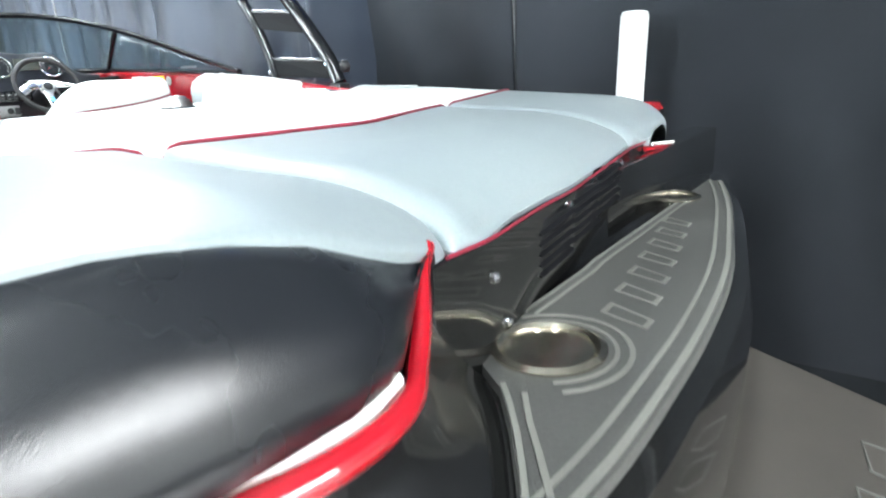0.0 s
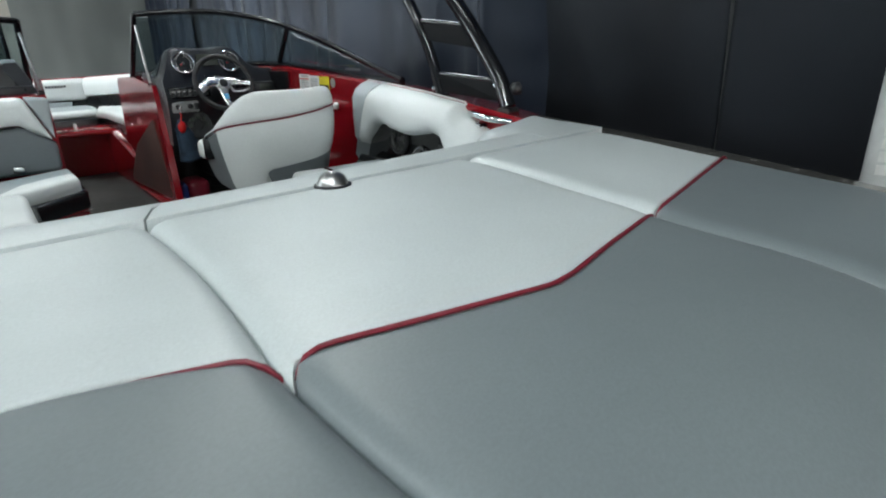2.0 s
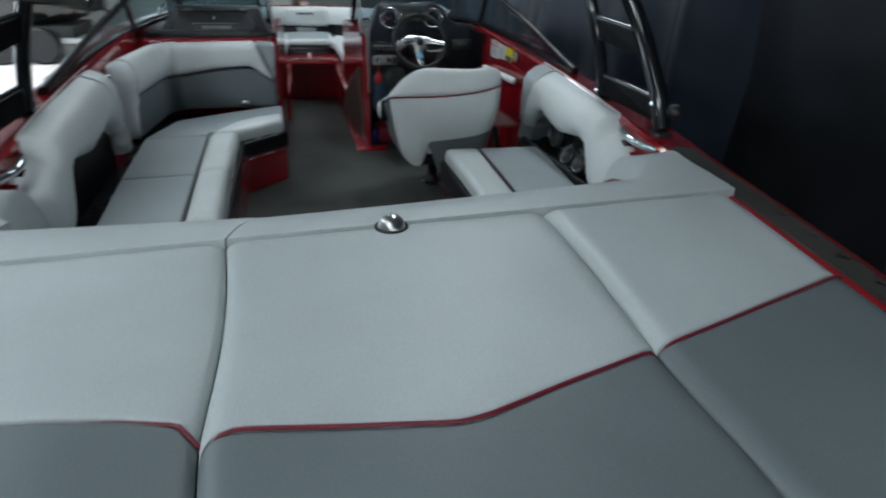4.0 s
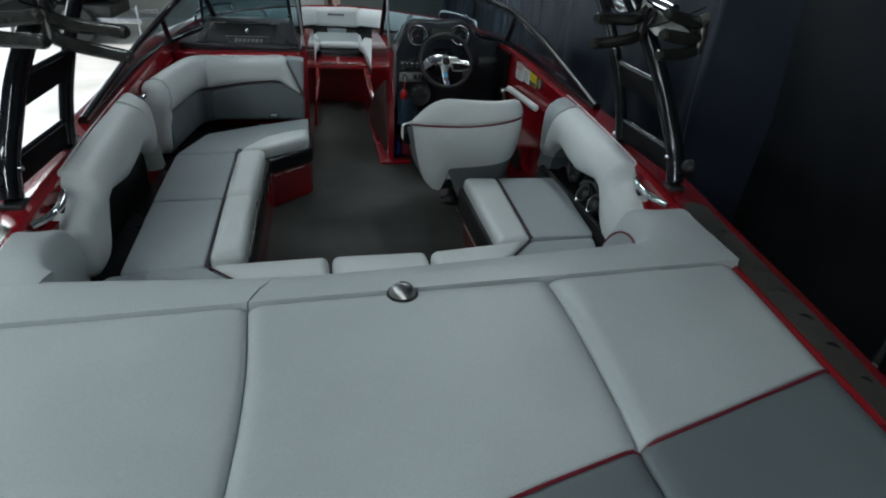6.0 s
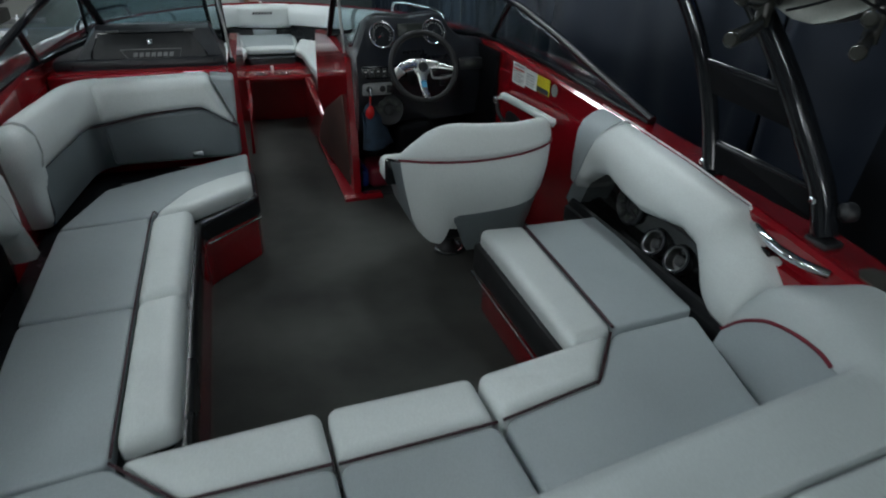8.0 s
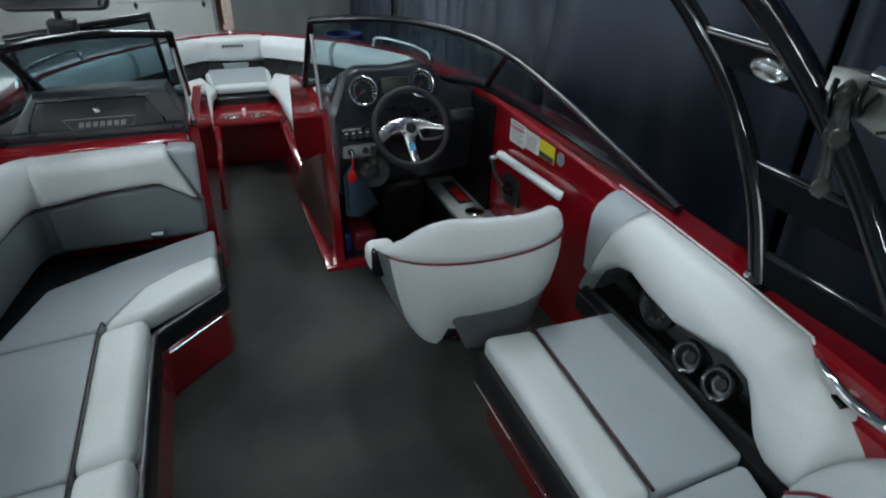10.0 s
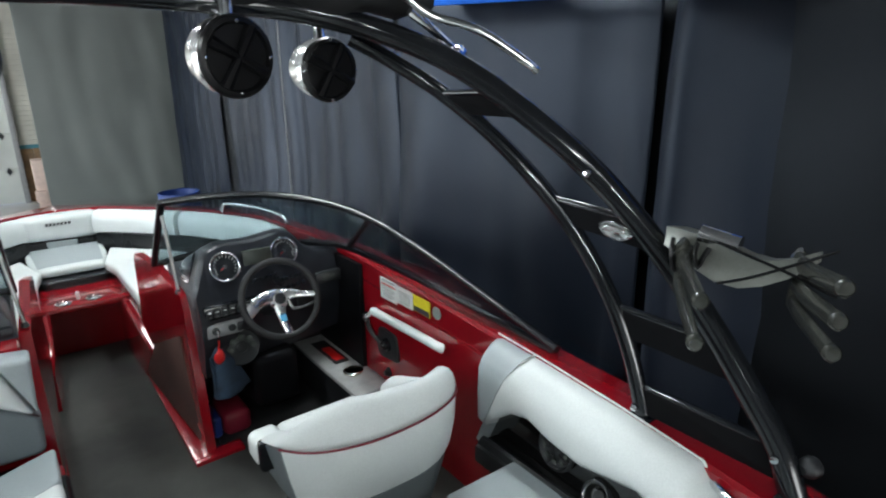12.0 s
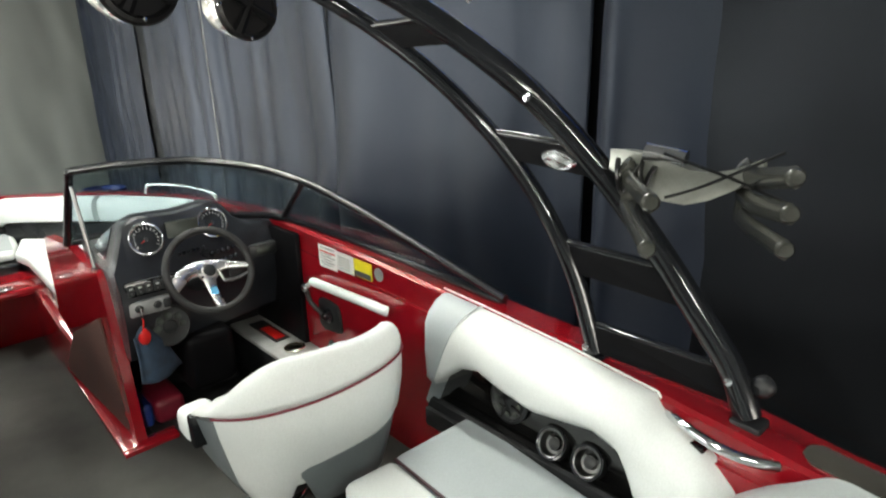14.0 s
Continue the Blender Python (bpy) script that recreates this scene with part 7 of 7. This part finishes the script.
# folded sun top on the tower
bimini = thing("folded_bimini", (0.3, 1.7, 2.85), "folded black sun top with chrome tube frame", "bimini top")
rings = []
for i in range(41):
    u = i / 40
    x = -0.84 + 1.68 * u
    end = abs(2 * u - 1)
    r = 0.072 + 0.014 * math.sin(11 * u) + 0.03 * max(0.0, end - 0.55) + 0.022 * noise.noise(Vector((x * 8, 1, 2)))
    e = min(1.0, 9 * u + 0.35, 9 * (1 - u) + 0.35)
    zc = 2.875 - 0.085 * end ** 1.6
    rings.append([(x, 1.95 - 0.27 * end ** 1.5 + r * e * 1.2 * math.cos(a), zc + r * e * 0.95 * math.sin(a) + 0.022 * noise.noise(Vector((x * 14, a * 1.6, 5)))) for a in (2 * math.pi * k / 18 for k in range(18))])
part("boot", loft(bmesh.new(), rings), RUBBER, bimini, "crumpled black cloth boot", smooth=70)
for s in (1, -1):
    part("bow_tube", tube(bmesh.new(), [(s * 0.70, 1.60, 2.79), (s * 0.78, 1.58, 2.738), (s * 0.90, 1.52, 2.70), (s * 1.03, 1.46, 2.615), (s * 1.065, 1.45, 2.589)], 0.0125, 10, 5), CHROME, bimini, "bent chrome tube")
    part("bow_tube", tube(bmesh.new(), [(s * 0.72, 1.60, 2.75), (s * 0.80, 1.60, 2.70), (s * 0.885, 1.61, 2.648)], 0.0135, 10, 3), CHROME, bimini, "chrome tube")
    part("clamp", turn_on(bmesh.new(), [(0.02, -0.02), (0.024, -0.006), (0.024, 0.012), (0.018, 0.022), (0, 0.024)], (s * 0.885, 1.60, 2.64), (s * 0.3, -0.8, 0.3), 14), CHROME, bimini, "chrome clamp")

# ---- bow ----
BOWLINE = ease([(1.03, 3.42, 0), (0.985, 3.80, 0), (0.80, 4.28, 0), (0.60, 4.60, 0), (0.40, 4.90, 0), (0.262, 5.06, 0)], 8)
for s in (1, -1):
    bow = thing("bow_bench", (s * 0.6, 4.2, 0.92), "white and black vinyl bow bench along the side", "bench", "bow benches")
    line = [Vector((s * p.x, p.y, 0)) for p in BOWLINE]

    def bow_sweep(prof, lo, hi):
        rings = []
        for i in range(lo, hi + 1):
            p, d = line[i], (line[min(i + 1, len(line) - 1)] - line[max(i - 1, 0)]).normalized()
            n = Vector((-d.y, d.x, 0)) * s
            zt = table(ZG, p.y) - 0.02
            rings.append([(p.x + n.x * a, p.y + n.y * a, zt + h) for a, h in prof])
        bm = bmesh.new()
        loft(bm, rings)
        return bm

    up = [(0.0, 0.0), (0.02, 0.012), (0.06, 0.012), (0.09, -0.01), (0.105, -0.06), (0.10, -0.14), (0.07, -0.15), (0.0, -0.15)]
    lowp = [(0.0, -0.155), (0.085, -0.155), (0.09, -0.24), (0.10, -0.34), (0.0, -0.34)]
    part("upper_cushion", bow_sweep(up, 0, 19), WHITE, bow, "white vinyl upper cushion", smooth=60)
    part("upper_cushion", bow_sweep(up, 20, 39), WHITE, bow, "white vinyl upper cushion", smooth=60)
    part("lower_panel", bow_sweep(lowp, 0, 39), BLACKV, bow, "black vinyl lower panel", smooth=60)
    part("piping", tube(bmesh.new(), [(p.x, p.y, table(ZG, p.y) - 0.006) for p in line], 0.006, 8), REDPIPE, bow, "red edge piping")
    seat_b = bow
    part("base", cushion(bmesh.new(), [(s * 0.33, 3.4), (s * 1.0, 3.4), (s * 0.9, 4.0), (s * 0.62, 4.5), (s * 0.33, 4.6)], 0.92, 1.33, 0.01, 0, 0.02), BLACKV, seat_b, "black vinyl base")
    part("cushion", cushion(bmesh.new(), [(s * 0.225, 3.56), (s * 0.98, 3.56), (s * 0.86, 4.05), (s * 0.58, 4.5), (s * 0.26, 4.84), (s * 0.175, 4.46), (s * 0.212, 4.28)], 1.352, 1.412, 0.028, 0.006, 0.03), WHITE, seat_b, "white vinyl cushion", smooth=50)
    part("cushion_band", cushion(bmesh.new(), [(s * 0.238, 3.56), (s * 0.96, 3.56), (s * 0.84, 4.05), (s * 0.56, 4.5), (s * 0.27, 4.80), (s * 0.19, 4.47), (s * 0.225, 4.28)], 1.289, 1.353, 0.01, 0, 0.02), BLACKV, seat_b, "black vinyl cushion side")
    rail = thing("bow_rail", (s * 1.0, 3.75, 1.7), "polished chrome bow grab rail", "grab rail", "bow grab rails")
    zr = 1.715
    part("bar", tube(bmesh.new(), [(s * 1.06, 3.45, zr), (s * 1.045, 3.50, zr + 0.055), (s * 1.0, 3.75, zr + 0.065), (s * 0.89, 4.05, zr + 0.055), (s * 0.87, 4.10, zr - 0.005)], 0.0125, 10, 6), CHROME, rail)
center = thing("bow_centre_bench", (0, 4.9, 0.92), "white vinyl bow centre bench with a dark mark", "bench")
MC = at_back(5.16) @ Matrix.Translation((0.0, 0, 0))
part("upper_cushion", cushion(bmesh.new(), [(-0.245, 1.47), (-0.25, 1.64), (0.24, 1.645), (0.235, 1.46)], 0.0, 0.13, 0.04, 0.008, 0.035, MC), WHITE, center, "white vinyl cushion", smooth=50)
part("lower_panel", cushion(bmesh.new(), [(-0.245, 1.28), (-0.245, 1.462), (0.235, 1.455), (0.235, 1.28)], 0.0, 0.10, 0.015, 0.0, 0.02, MC), BLACKV, center, "black vinyl lower panel", smooth=50)
part("lower_insert", cushion(bmesh.new(), [(-0.07, 1.29), (-0.10, 1.455), (0.10, 1.45), (0.07, 1.29)], 0.05, 0.106, 0.01, 0.0, 0.01, MC), SILVER, center, "silver vinyl insert", smooth=50)
bm = bmesh.new()
slanted_bars(bm, (-0.085, 5.022, 1.575), (1, 0, 0), (0, 0.05, 1), 7, 0.16, 0.02, 0.004, 0.25, 0.25)
part("mark", bm, PRINTDARK, center, "dark embroidered block mark")
cs = center
part("base", cushion(bmesh.new(), [(-0.18, 4.40), (0.18, 4.40), (0.24, 4.6), (0.2, 5.05), (-0.2, 5.05), (-0.24, 4.6)], 0.92, 1.35, 0.01, 0, 0.02), BLACKV, cs, "black vinyl base")
part("cushion", cushion(bmesh.new(), [(-0.18, 4.49), (0.18, 4.49), (0.235, 4.78), (0.24, 5.05), (-0.24, 5.05), (-0.235, 4.82)], 1.358, 1.408, 0.024, 0.004, 0.04), WHITE, cs, "white vinyl cushion", smooth=50)
part("seat_panel", cushion(bmesh.new(), [(-0.185, 4.55), (0.185, 4.55), (0.215, 5.05), (-0.215, 5.05)], 1.395, 1.412, 0.006, 0.002, 0.03), SILVER, cs, "silver-grey vinyl seat panel", smooth=50)
bm = bmesh.new()
box(bm, -0.9, 0.9, 4.35, 5.1, 0.86, 0.92)
part("bow_floor", bm, BLACKPLASTIC, boat, smooth=0)
# fluorescent fittings on the ceiling
for lx, ly, watts in LAMPS:
    fit_l = thing("ceiling_light", (lx, ly, 4.5), "long fluorescent ceiling light", "ceiling light", "ceiling lights")
    part("housing", box(bmesh.new(), lx - 0.14, lx + 0.14, ly - 0.75, ly + 0.75, 4.45, 4.5, 0.01), DOORWHITE, fit_l)
    for k in (-0.06, 0.06):
        part("tube_lamp", tube(bmesh.new(), [(lx + k, ly - 0.68, 4.435), (lx + k, ly + 0.68, 4.435)], 0.013, 10), TUBEGLOW, fit_l, "glowing fluorescent tube")
